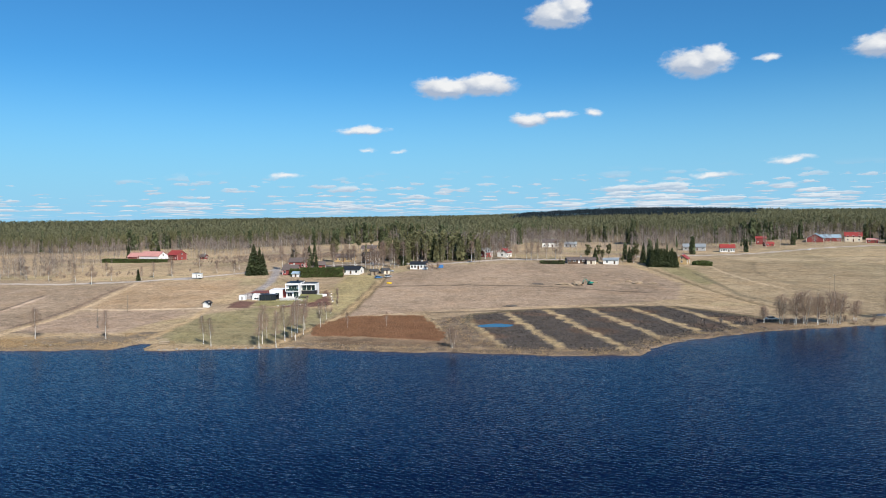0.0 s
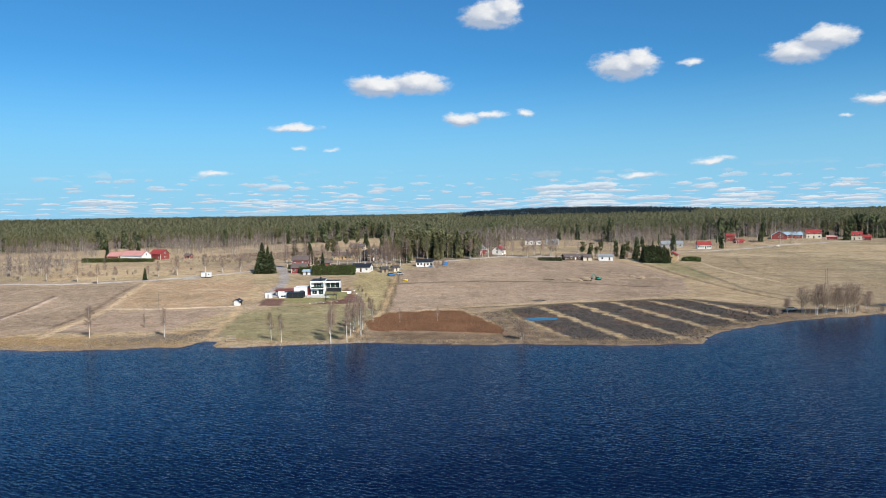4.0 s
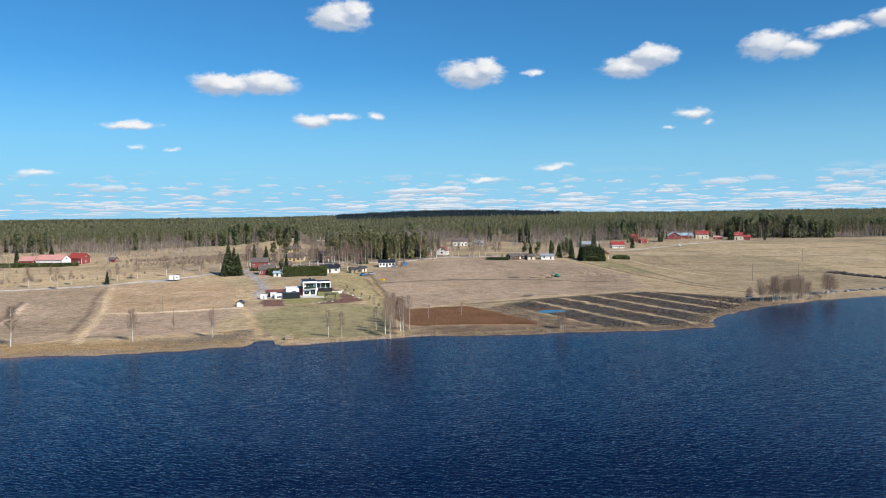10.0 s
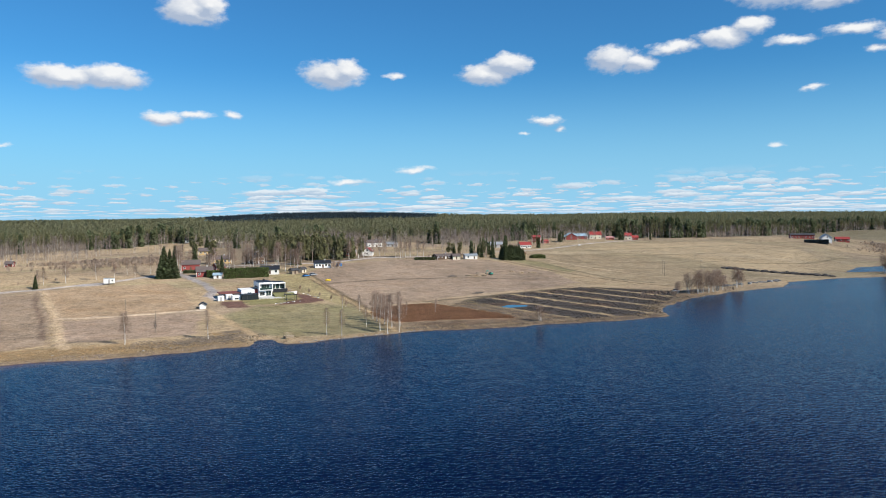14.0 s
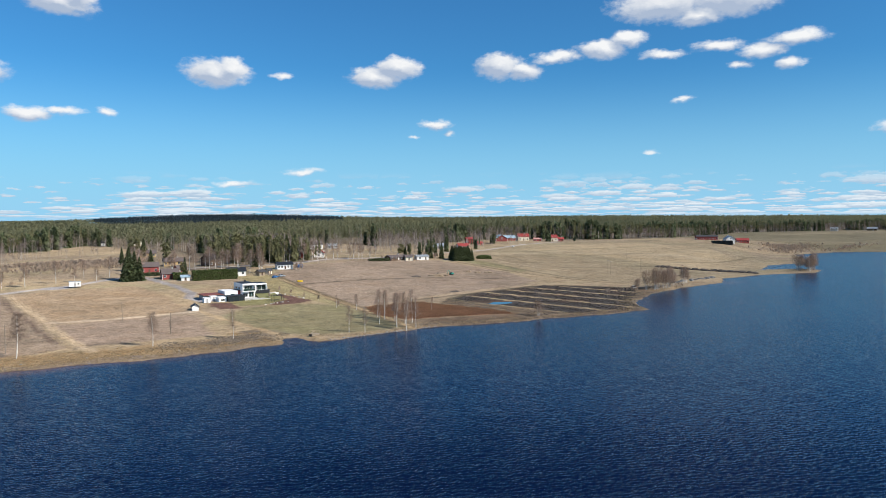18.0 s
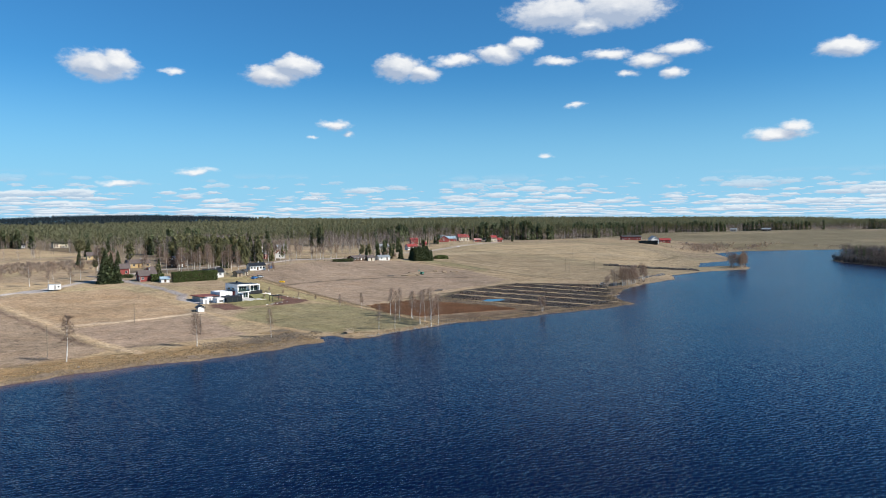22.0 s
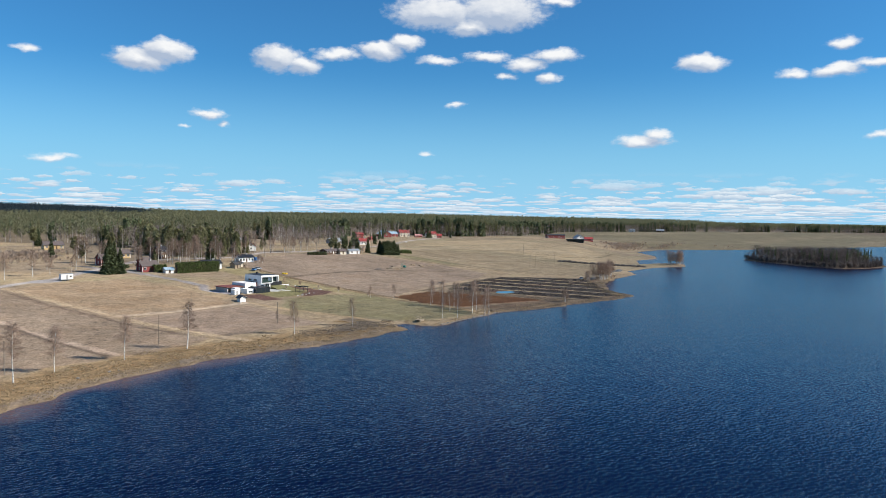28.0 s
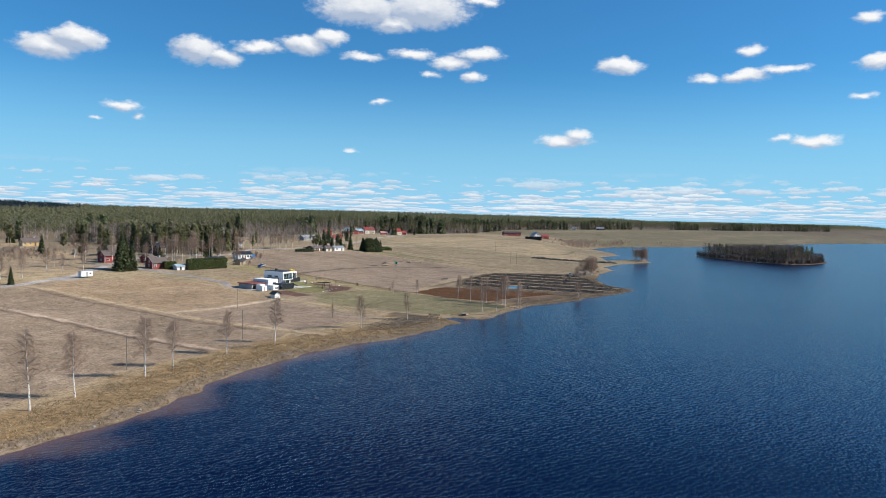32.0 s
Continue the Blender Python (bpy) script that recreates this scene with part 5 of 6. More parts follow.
def build_trees():
    rng = random.Random(3)
    bn = ("trunk", "branchwork", "twig_crown")
    tall = [tree_thing("birch_tree", birch_meshes(s, 10.0, 3.0, 1, 60), bn, "tall leafless birch with a white trunk on the grassy shore") for s in (1, 2, 3, 4)]
    multi = [tree_thing("birch_tree", birch_meshes(s, 10.0, 4.0, 4, 44), bn, "leafless many-stemmed birch at the water's edge") for s in (7, 8)]
    slim = [tree_thing("birch_tree", birch_meshes(s, 10.0, 2.5, 1, 52), bn, "slender young birch with a bare crown beside the water") for s in (11, 12)]
    k = 0
    for x, y, h in ((-263.3, 226.5, 14.5), (-253, 229, 13), (-233.8, 233.5, 13.2), (-223, 238, 11), (-204.6, 240, 11.3), (-185.5, 241.5, 13.0), (-148.8, 238.6, 10.5)):
        set_tree(tall[k % 4], x, y, h / 10, rng.uniform(0, 360), "birches along the shore")
        k += 1
    for x, y, h in ((-123.5, 237.5, 8.5), (-86, 227, 8.0), (-82, 222.8, 8.0), (-60.4, 231, 10.5), (-66.6, 226.7, 11), (-57, 231.4, 11), (-59, 254, 9.5), (-60, 247, 10), (-54, 257, 8), (-60, 239, 9.5), (-68, 237, 7), (-66, 221, 9.5), (-61, 222.5, 10), (-57, 243, 9), (-56, 278, 6), (-60, 289, 5), (-30, 258, 5), (-44, 256, 5),
                    (-138, 260, 4)):
        set_tree(slim[k % 2], x, y, h / 8.7, rng.uniform(0, 360), "young birches by the reeds")
        k += 1
    for x, y, h in ((-5, 217.5, 6.5), (107, 261, 6.5), (112, 259, 10.5), (116, 257, 11.5), (120, 258, 12), (124, 257.5, 11), (129, 259, 12), (133, 260, 11), (140, 263, 8), (156, 268, 11), (162, 270, 9)):
        set_tree(multi[k % 2], x, y, h / 10, rng.uniform(0, 360), "birch clumps at the waterline")
        k += 1
    for k in range(8):
        set_tree(multi[k % 2], 314 + rng.uniform(-9, 12), 276 + rng.uniform(-5, 7), rng.uniform(0.9, 1.3), rng.uniform(0, 360), "birches on the point")
    for k, (x, y) in enumerate(((-220, 392), (-217, 421), (-204, 379), (-201, 395), (-182, 391), (-180, 402), (-170, 404), (-156, 410), (-147, 413), (-137, 413), (-240, 400), (-258, 408), (-275, 396), (-128, 428), (-140, 432))):
        set_tree(tall[k % 4], x, y, rng.uniform(0.75, 1.15), rng.uniform(0, 360), "birches along the road", "leafless birch beside the gravel road")
    for x, y, h in ((-57.2, 293, 2.6), (-75, 330, 2.2), (-64, 345, 2.6), (-62, 335, 2.4), (-60, 324, 2.2), (-58, 312, 2.5), (-24, 417, 4.5), (-21, 416, 4.2), (-18, 423, 4.5), (84, 453, 4.5), (97, 456, 5), (115, 476, 6), (104, 452, 5), (58, 453, 3.5), (-42, 430, 5), (-50, 395, 3)):
        set_tree(multi[k % 2], x, y, h / 10, rng.uniform(0, 360), "bushes by the ditch", "small bare round bush beside the field ditch")
        k += 1
    # conifers
    cn = ("trunk", "crown")
    sp = [tree_thing("spruce_tree", spruce_meshes(s, 10.0, r), cn, "dense dark green spruce by the houses") for s, r in ((21, 2.2), (22, 1.6), (23, 2.0))]
    pn = [tree_thing("pine_tree", pine_meshes(s, 10.0, 1.9), cn, "green pine with a bare reddish trunk") for s in (31, 32)]
    PINES = pn
    big = "large dense spruce in a clump beside the drive"
    for k, (x, y, h) in enumerate(((-122.6, 405, 18), (-119.6, 406, 16), (-117.4, 404.6, 13), (-124.4, 404, 12))):
        set_tree(sp[k % 3], x, y, h / 10, 70 * k, "spruces beside the drive", big)
    set_tree(sp[1], -182.6, 388.6, 0.72, 20, "", "small narrow spruce at the head of the field track")
    for k in range(13):
        set_tree(tall[k % 4], 2 + 5 * k + rng.uniform(-2, 2), 468 + rng.uniform(-4, 6) - 0.15 * k, rng.uniform(1.0, 1.4), rng.uniform(0, 360), "birches behind the field", "tall leafless birch in a row behind the field")
    for k, (x, y) in enumerate(((-52, 401), (-49, 408), (-55, 412), (-44, 426), (-47, 432), (-58, 424), (-62, 430), (-68, 424), (-76, 428), (-40, 438), (-52, 440), (-83, 436), (-96, 424), (-112, 428), (-70, 440), (-60, 445))):
        set_tree(tall[k % 4], x, y, rng.uniform(1.0, 1.5), rng.uniform(0, 360), "village birches", "tall leafless birch in a village yard")
    for k in range(24):
        x, y = rng.uniform(-112, 2), rng.uniform(414, 476)
        if line_distance(x, y, ROAD) < 4 or line_distance(x, y, DRIVE) < 4 or (x > -22 and y < 440) or any(math.hypot(x - hx, y - hy) < hr * 0.8 for hx, hy, hr in HOUSE_CLEARINGS):
            continue
        if x > -45 and k % 4:
            set_tree((PINES[0], sp[2], PINES[1], sp[0])[k % 4], x, y, rng.uniform(1.15, 1.6), rng.uniform(0, 360), "village conifers")
        else:
            set_tree(tall[k % 4], x, y, rng.uniform(1.0, 1.5), rng.uniform(0, 360), "village birches", "tall leafless birch in a village yard")
    for k in range(36):
        u = (k % 12) / 11
        set_tree(sp[(0, 2)[k % 2]], 111 + 13.5 * u + rng.uniform(-0.5, 0.5), 436 - 2.5 * u + 2.4 * (k // 12), rng.uniform(0.9, 1.18), rng.uniform(0, 360), "windbreak spruces", "dark spruce in a dense windbreak beside the yellow cottage")
    for k, (x, y, h) in enumerate(((110, 452, 15), (76, 457, 13), (81, 458, 11), (86, 460, 9), (102, 455, 12), (108, 462, 13), (-101, 452, 15), (-88, 470, 18), (-108, 500, 14), (-88, 572, 17), (-73, 600, 16), (-80, 590, 17), (357, 556, 9), (-29, 482, 20),
                                   (-22, 470, 20), (-18, 478, 21), (-13, 475, 20), (-8, 482, 20), (-5, 476, 21), (-32, 490, 19), (2, 478, 21), (4, 482, 20), (-12, 490, 20), (96, 447, 6), (-90, 420, 12), (-93, 414, 9), (-254, 578, 16), (-262, 585, 17), (-275, 570, 15))):
        set_tree((sp[1], pn[0], sp[2], pn[1])[k % 4], x, y, h / 11.8, rng.uniform(0, 360), "village conifers")
    for k, (x, y, h) in enumerate(((-36, 470, 19), (-30, 474, 20), (-24, 484, 19), (-16, 468, 19), (-40, 486, 19), (-46, 460, 17), (85, 468, 11), (92, 470, 12), (-112, 455, 12), (-9, 468, 14), (-2, 490, 16), (-95, 500, 14))):
        set_tree(pn[k % 2], x, y, h / 11.8, rng.uniform(0, 360), "village conifers")


build_trees()
# ---- buildings ----
def window_meshes(w, h, bars=1, glass=None, frame_mat=None):
    """Frame with glazing bars and a pane set back in it, facing -y."""
    bm = bmesh.new()
    t = 0.09
    box(-w / 2 - t, -w / 2, -0.05, 0.06, -t, h + t, bm)
    box(w / 2, w / 2 + t, -0.05, 0.06, -t, h + t, bm)
    box(-w / 2, w / 2, -0.05, 0.06, h, h + t, bm)
    box(-w / 2, w / 2, -0.07, 0.06, -t, 0, bm)
    for k in range(bars):
        x = -w / 2 + w * (k + 1) / (bars + 1)
        box(x - 0.03, x + 0.03, -0.04, 0.05, 0, h, bm)
    fr = bpy.data.meshes.new("window_frame")
    bm.to_mesh(fr)
    bm.free()
    fr.materials.append(frame_mat or M_WHITE_WOOD)
    bm = box(-w / 2, w / 2, -0.015, 0.02, 0, h)
    pane = bpy.data.meshes.new("pane")
    bm.to_mesh(pane)
    bm.free()
    pane.materials.append(glass or M_GLASS)
    return fr, pane


def put_window(parent, x, y, z, turn, meshes):
    w = child("window", meshes[0], parent)
    w.matrix_basis = pose(x, y, z, 0, 0, turn)
    child("pane", meshes[1], w)
    return w


def gable_wall(w, d, h, rise):
    """Walls and gables of a house whose ridge runs along x, on a buried plinth."""
    bm = bmesh.new()
    x, y = w / 2, d / 2
    prof = [(-y, -1.2), (y, -1.2), (y, h), (0, h + rise), (-y, h)]
    a = [bm.verts.new((-x, q, z)) for q, z in prof]
    b = [bm.verts.new((x, q, z)) for q, z in prof]
    bm.faces.new(a)
    bm.faces.new(b[::-1])
    for k in range(5):
        bm.faces.new((a[k], b[k], b[(k + 1) % 5], a[(k + 1) % 5]))
    bmesh.ops.recalc_face_normals(bm, faces=bm.faces)
    return bm


def roof_slope(w, d, h, rise, side, over=0.5, thick=0.16):
    bm = bmesh.new()
    x, y = w / 2 + over, d / 2
    slope = rise / y
    low = (side * (y + over), h - over * slope + 0.06)
    top = (0.0 - side * 0.02, h + rise + 0.06)
    vs = [bm.verts.new((px, q, z + dz)) for px in (-x, x) for (q, z) in (low, top) for dz in (0, thick)]
    for q in ((0, 1, 3, 2), (4, 6, 7, 5), (0, 4, 5, 1), (2, 3, 7, 6), (0, 2, 6, 4), (1, 5, 7, 3)):
        bm.faces.new([vs[k] for k in q])
    bmesh.ops.recalc_face_normals(bm, faces=bm.faces)
    # standing seams
    n = int(w / 1.2)
    for k in range(n + 1):
        sx = -x + 0.1 + (2 * x - 0.2) * k / n
        a, b = Vector((sx, low[0], low[1] + thick)), Vector((sx, top[0], top[1] + thick))
        up = Vector((0, 0, 0.06))
        q = [bm.verts.new(p) for p in (a, b, b + up, a + up)]
        q2 = [bm.verts.new(p.co + Vector((0.05, 0, 0))) for p in q]
        bm.faces.new(q)
        bm.faces.new(q2[::-1])
        for i in (0, 1, 2, 3):
            bm.faces.new((q[i], q2[i], q2[(i + 1) % 4], q[(i + 1) % 4]))
    return bm


def house(name, label, category, x, y, turn, w, d, h, rise, wall, roof, rows=1, wins=4, chimney=True, door=True, gable_win=1, corner=True, group="", trim=None):
    ob = thing(name, x, y, turn, None, label, category, group)
    part("wall", gable_wall(w, d, h, rise), wall, ob)
    part("roof_slope", roof_slope(w, d, h, rise, -1), roof, ob)
    part("roof_slope", roof_slope(w, d, h, rise, 1), roof, ob)
    trim = trim or M_WHITE_WOOD
    small = window_meshes(1.1, 1.2)
    for r in range(rows):
        z = 0.95 + r * 2.7
        for k in range(wins):
            px = -w / 2 + w * (k + 0.5) / wins
            if door and r == 0 and k == wins // 2:
                dr = part("door", box(px - 0.5, px + 0.5, -d / 2 - 0.06, -d / 2 + 0.02, 0.05, 2.1), M_BROWN if wall is not M_BROWN else M_WHITE_WOOD, ob)
                part("door_handle", box(px + 0.34, px + 0.40, -d / 2 - 0.11, -d / 2 - 0.06, 1.0, 1.12), M_BLACK, dr)
                continue
            put_window(ob, px, -d / 2 - 0.02, z, 0, small)
    for side in (-1, 1):
        for k in range(gable_win):
            py = -d / 2 + d * (k + 0.5) / gable_win
            put_window(ob, side * (w / 2 + 0.02), py, 0.95, 90 * side, small)
        if rise > 1.8:
            put_window(ob, side * (w / 2 + 0.02), 0, h + 0.1, 90 * side, small)
    if corner:
        for sx in (-1, 1):
            for sy in (-1, 1):
                cx, cy = sx * w / 2, sy * d / 2
                part("corner_board", box(cx - 0.09, cx + 0.09, cy - 0.09, cy + 0.09, -0.2, h - 0.05), trim, ob)
    if chimney:
        ch = part("chimney", box(w * 0.12, w * 0.12 + 0.8, -0.3, 0.5, h + rise * 0.4, h + rise + 1.0, None, 0.03), M_CONCRETE, ob)
        part("chimney_cap", box(w * 0.12 - 0.08, w * 0.12 + 0.88, -0.38, 0.58, h + rise + 1.0, h + rise + 1.08), M_BLACK, ch)
    return ob


def flat_block(ob, name, x0, x1, y0, y1, z0, z1, mat, label="", cap=None):
    b = part(name, box(x0, x1, y0, y1, z0, z1, None, 0.04), mat, ob, label)
    part("parapet", box(x0 - 0.03, x1 + 0.03, y0 - 0.03, y1 + 0.03, z1 + 0.002, z1 + 0.1), cap or M_BLACK, b)
    return b


def build_villa():
    """Modern two-storey villa of white cubes with dark glass, terraces and outbuildings."""
    ob = thing("modern_villa", -90, 334, 0, 2.5, "white flat-roofed modern villa with dark glazing and stepped terraces", "house")
    # coordinates relative to (-90, 334)
    ob.matrix_basis = ob.matrix_basis @ Matrix.Diagonal((1, 1, 0.9, 1))
    tower = part("tower_wall", box(3.4, 10.0, 1.6, 12.5, -0.6, 8.2, None, 0.04), M_WHITE, ob, "white rendered two-storey block")
    part("parapet", box(3.36, 10.04, -0.04, 12.54, 8.202, 8.27), M_BLACK, tower)
    part("balcony_floor", box(3.4, 10.0, 0.0, 1.6, 3.9, 4.25), M_WHITE, tower)
    part("balcony_roof", box(3.4, 10.0, 0.0, 1.6, 7.3, 8.2), M_WHITE, tower)
    for x in (3.4, 9.6):
        part("balcony_cheek", box(x, x + 0.4, 0.0, 1.6, 4.252, 7.298), M_WHITE, tower)
    part("balcony_rail", box(3.8, 9.6, 0.02, 0.06, 4.26, 5.2), M_GREEN_GLASS, tower, "tinted glass balcony rail")
    big, door_w, strip = window_meshes(3.6, 2.1, 2, M_GREEN_GLASS, M_WHITE_WOOD), window_meshes(2.2, 2.5, 1, M_GREEN_GLASS, M_WHITE_WOOD), window_meshes(2.0, 0.7, 0, M_GLASS, M_BLACK)
    put_window(ob, 6.7, 1.57, 4.6, 0, big)
    put_window(ob, 8.2, 1.57, 0.9, 0, door_w)
    put_window(ob, 5.2, 1.57, 1.1, 0, window_meshes(2.2, 1.8, 1, M_GLASS, M_WHITE_WOOD))
    for z, y in ((5.2, 4.5), (5.2, 8.6), (2.0, 10.2)):
        put_window(ob, 3.37, y, z, -90, strip)
    wing = part("wing_wall", box(10.0, 17.0, 5.6, 12.5, -0.6, 7.4, None, 0.04), M_WHITE, ob, "white wing with a glazed front")
    part("parapet", box(10.02, 17.04, 5.56, 12.54, 7.402, 7.47), M_BLACK, wing)
    part("roof_overhang", box(10.02, 17.0, 3.9, 5.6, 6.75, 7.4), M_WHITE, wing)
    part("side_screen", box(16.7, 17.0, 3.9, 5.6, 3.2, 6.748), M_WHITE, wing)
    for k in range(3):
        put_window(ob, 11.3 + 2.2 * k, 5.57, 3.9, 0, window_meshes(1.9, 2.6, 0, M_GREEN_GLASS, M_WHITE_WOOD))
    deck = part("wing_balcony", box(10.6, 17.6, 2.4, 5.5, 2.3, 2.6), M_BLACK, ob, "black steel balcony")
    part("balcony_rail", box(10.6, 17.6, 2.4, 2.46, 2.61, 4.1), M_BLACK, deck, "black balcony screen")
    part("balcony_rail", box(17.54, 17.6, 2.47, 5.5, 2.61, 4.1), M_BLACK, deck, "black balcony screen")
    for x in (10.7, 14.0, 17.3):
        part("balcony_post", box(x, x + 0.14, 2.48, 2.62, -0.2, 2.3), M_BLACK, deck)
    bank = bmesh.new()
    prof = [(-5.5, -0.5), (6.0, -0.5), (6.0, 2.2), (2.4, 2.2), (-5.5, 0.15)]
    a, b = [bank.verts.new((10.3, q, z)) for q, z in prof], [bank.verts.new((20.5, q, z * 0.8)) for q, z in prof]
    bank.faces.new(a)
    bank.faces.new(b[::-1])
    for k in range(5):
        bank.faces.new((a[k], b[k], b[(k + 1) % 5], a[(k + 1) % 5]))
    bmesh.ops.recalc_face_normals(bank, faces=bank.faces)
    part("lawn_bank", bank, M_LAWN, ob, "sloping bank of mown olive lawn")
    part("garden_wall", box(17.7, 22.5, 3.2, 3.5, 0.4, 2.1), M_WHITE, ob)
    link = part("link_wall", box(1.6, 3.4, 3.0, 11.0, -0.6, 4.6), M_RED, ob, "dark red link between the cubes")
    part("link_roof", box(1.6, 3.4, 2.7, 11.0, 4.602, 4.75), M_BLACK, link)
    flat_block(ob, "cube_wall", -4.6, 1.6, 1.6, 11.5, -0.6, 4.5, M_WHITE, "white single-storey cube", M_WHITE)
    put_window(ob, -0.8, 1.57, 1.2, 0, window_meshes(1.8, 1.9, 1, M_GREEN_GLASS, M_WHITE_WOOD))
    put_window(ob, -4.63, 5.0, 2.2, -90, strip)
    garage = part("garage_wall", box(-13.5, -4.6, 3.0, 11.5, -0.6, 2.9), M_GREY_WALL, ob, "grey panelled garage")
    part("garage_roof", box(-14.3, -4.7, 2.2, 12.0, 2.902, 3.2), M_RUST, garage, "low rust-brown roof edge")
    for k in range(2):
        part("garage_door", box(-12.9 + 4 * k, -9.5 + 4 * k, 2.93, 3.02, 0.0, 2.3), M_BROWN, garage)
    pav = part("pavilion_frame", box(-6.4, 1.3, -8.9, -3.0, 2.95, 3.2), M_BLACK, ob, "black glazed garden pavilion")
    for x in (-6.3, -3.8, -1.3, 1.1):
        part("pavilion_post", box(x, x + 0.16, -8.85, -8.69, -0.4, 2.95), M_BLACK, pav)
        part("pavilion_post", box(x, x + 0.16, -3.2, -3.04, -0.4, 2.95), M_BLACK, pav)
    for k in range(3):
        part("pavilion_pane", box(-6.12 + 2.5 * k, -3.82 + 2.5 * k, -8.80, -8.76, 0.0, 2.94), M_GLASS, pav)
    part("pavilion_back", box(-6.3, 1.2, -3.4, -3.25, -0.4, 2.94), M_BLACK, pav)
    part("pavilion_side", box(-6.3, -6.2, -8.68, -3.4, -0.4, 2.94), M_GLASS, pav)
    flat_block(ob, "sauna_wall", -10.2, -6.45, -7.2, -2.4, -0.6, 2.6, M_WHITE, "white sauna cube", M_WHITE)
    put_window(ob, -8.3, -7.23, 0.9, 0, window_meshes(1.8, 0.8, 1))
    terrace = part("terrace", box(2.2, 12.5, -6.6, 1.6, -0.6, 0.55), M_CONCRETE, ob, "pale concrete terrace with steps")
    for k in range(3):
        part("step", box(3.0, 11.5, -7.0 - 0.4 * k, -6.6 - 0.4 * k, -0.6, 0.36 - 0.18 * k), M_CONCRETE, terrace)
    part("terrace_wall", box(1.5, 13.6, -8.6, -8.3, -0.6, 0.5), M_WHITE, terrace)
    part("chimney", box(7.0, 7.8, 8.0, 8.8, 8.36, 9.3), M_BLACK, ob)
    for nm, x0, y0 in (("garden_store", -106.6, 327.2), ("bin_store", -101.9, 333.2)):
        st = thing(nm, x0 + 1.4, y0 + 1.4, 0, 2.5, "small white flat-roofed store beside the villa", "shed")
        part("wall", box(-1.4, 1.4, -1.4, 1.4, -0.5, 2.5, None, 0.03), M_WHITE, st)
        part("roof", box(-1.44, 1.44, -1.44, 1.44, 2.502, 2.58), M_WHITE, st)
        part("door", box(-0.45, 0.45, -1.45, -1.38, 0.05, 2.1), M_GREY_WALL, st)
    pg = thing("pergola", -75.4, 318.6, 0, None, "dark open pergola on the planted bed", "pergola")
    for x in (-2.4, 2.3):
        for y in (-1.5, 1.4):
            part("post", box(x, x + 0.14, y, y + 0.14, -0.4, 2.5), M_BLACK, pg)
    for y in (-1.75, 1.6):
        part("beam", box(-2.7, 2.7, y, y + 0.16, 2.502, 2.68), M_BLACK, pg)
    for k in range(10):
        part("slat", box(-2.6 + 0.55 * k, -2.46 + 0.55 * k, -1.8, 1.8, 2.682, 2.78), M_BLACK, pg)
    part("bench", box(-1.8, 1.8, 0.7, 1.2, 0.35, 0.45), M_WOOD, pg)
    rng = random.Random(9)
    for k in range(24):
        a = k / 24
        x, y = (-84 + 24 * a, 311.5 + 5 * a) if k < 12 else (-61 - 8 * (a - 0.5) * 2, 320 + 32 * (a - 0.5) * 2)
        stone(x + rng.uniform(-0.8, 0.8), y + rng.uniform(-0.8, 0.8), rng.uniform(0.35, 0.6), rng, "edging stones", "pale stone edging the planted bed", M_WHITE if k % 3 == 0 else M_STONE)


STONES = []


def stone_mesh(seed):
    bm = bmesh.new()
    bmesh.ops.create_icosphere(bm, subdivisions=1, radius=1.0)
    r = random.Random(seed)
    for v in bm.verts:
        v.co = Vector((v.co.x * r.uniform(0.75, 1.2), v.co.y * r.uniform(0.75, 1.2), v.co.z * r.uniform(0.45, 0.75)))
    me = bpy.data.meshes.new("stone")
    bm.to_mesh(me)
    bm.free()
    me.materials.append(M_STONE)
    return me


def stone(x, y, size, rng, group, label, mat=None):
    if not STONES:
        STONES.extend(stone_mesh(k) for k in range(5))
        white = [m.copy() for m in STONES[:2]]
        for m in white:
            m.materials[0] = M_WHITE
        STONES.extend(white)
    me = STONES[5 + rng.randrange(2)] if mat is M_WHITE else STONES[rng.randrange(5)]
    ob = new("stone", me)
    ob.matrix_basis = pose(x, y, height(x, y) + size * 0.15, 0, 0, rng.uniform(0, 360)) @ Matrix.Diagonal((size, size, size, 1))
    return tagged(ob, label, "stone", group)


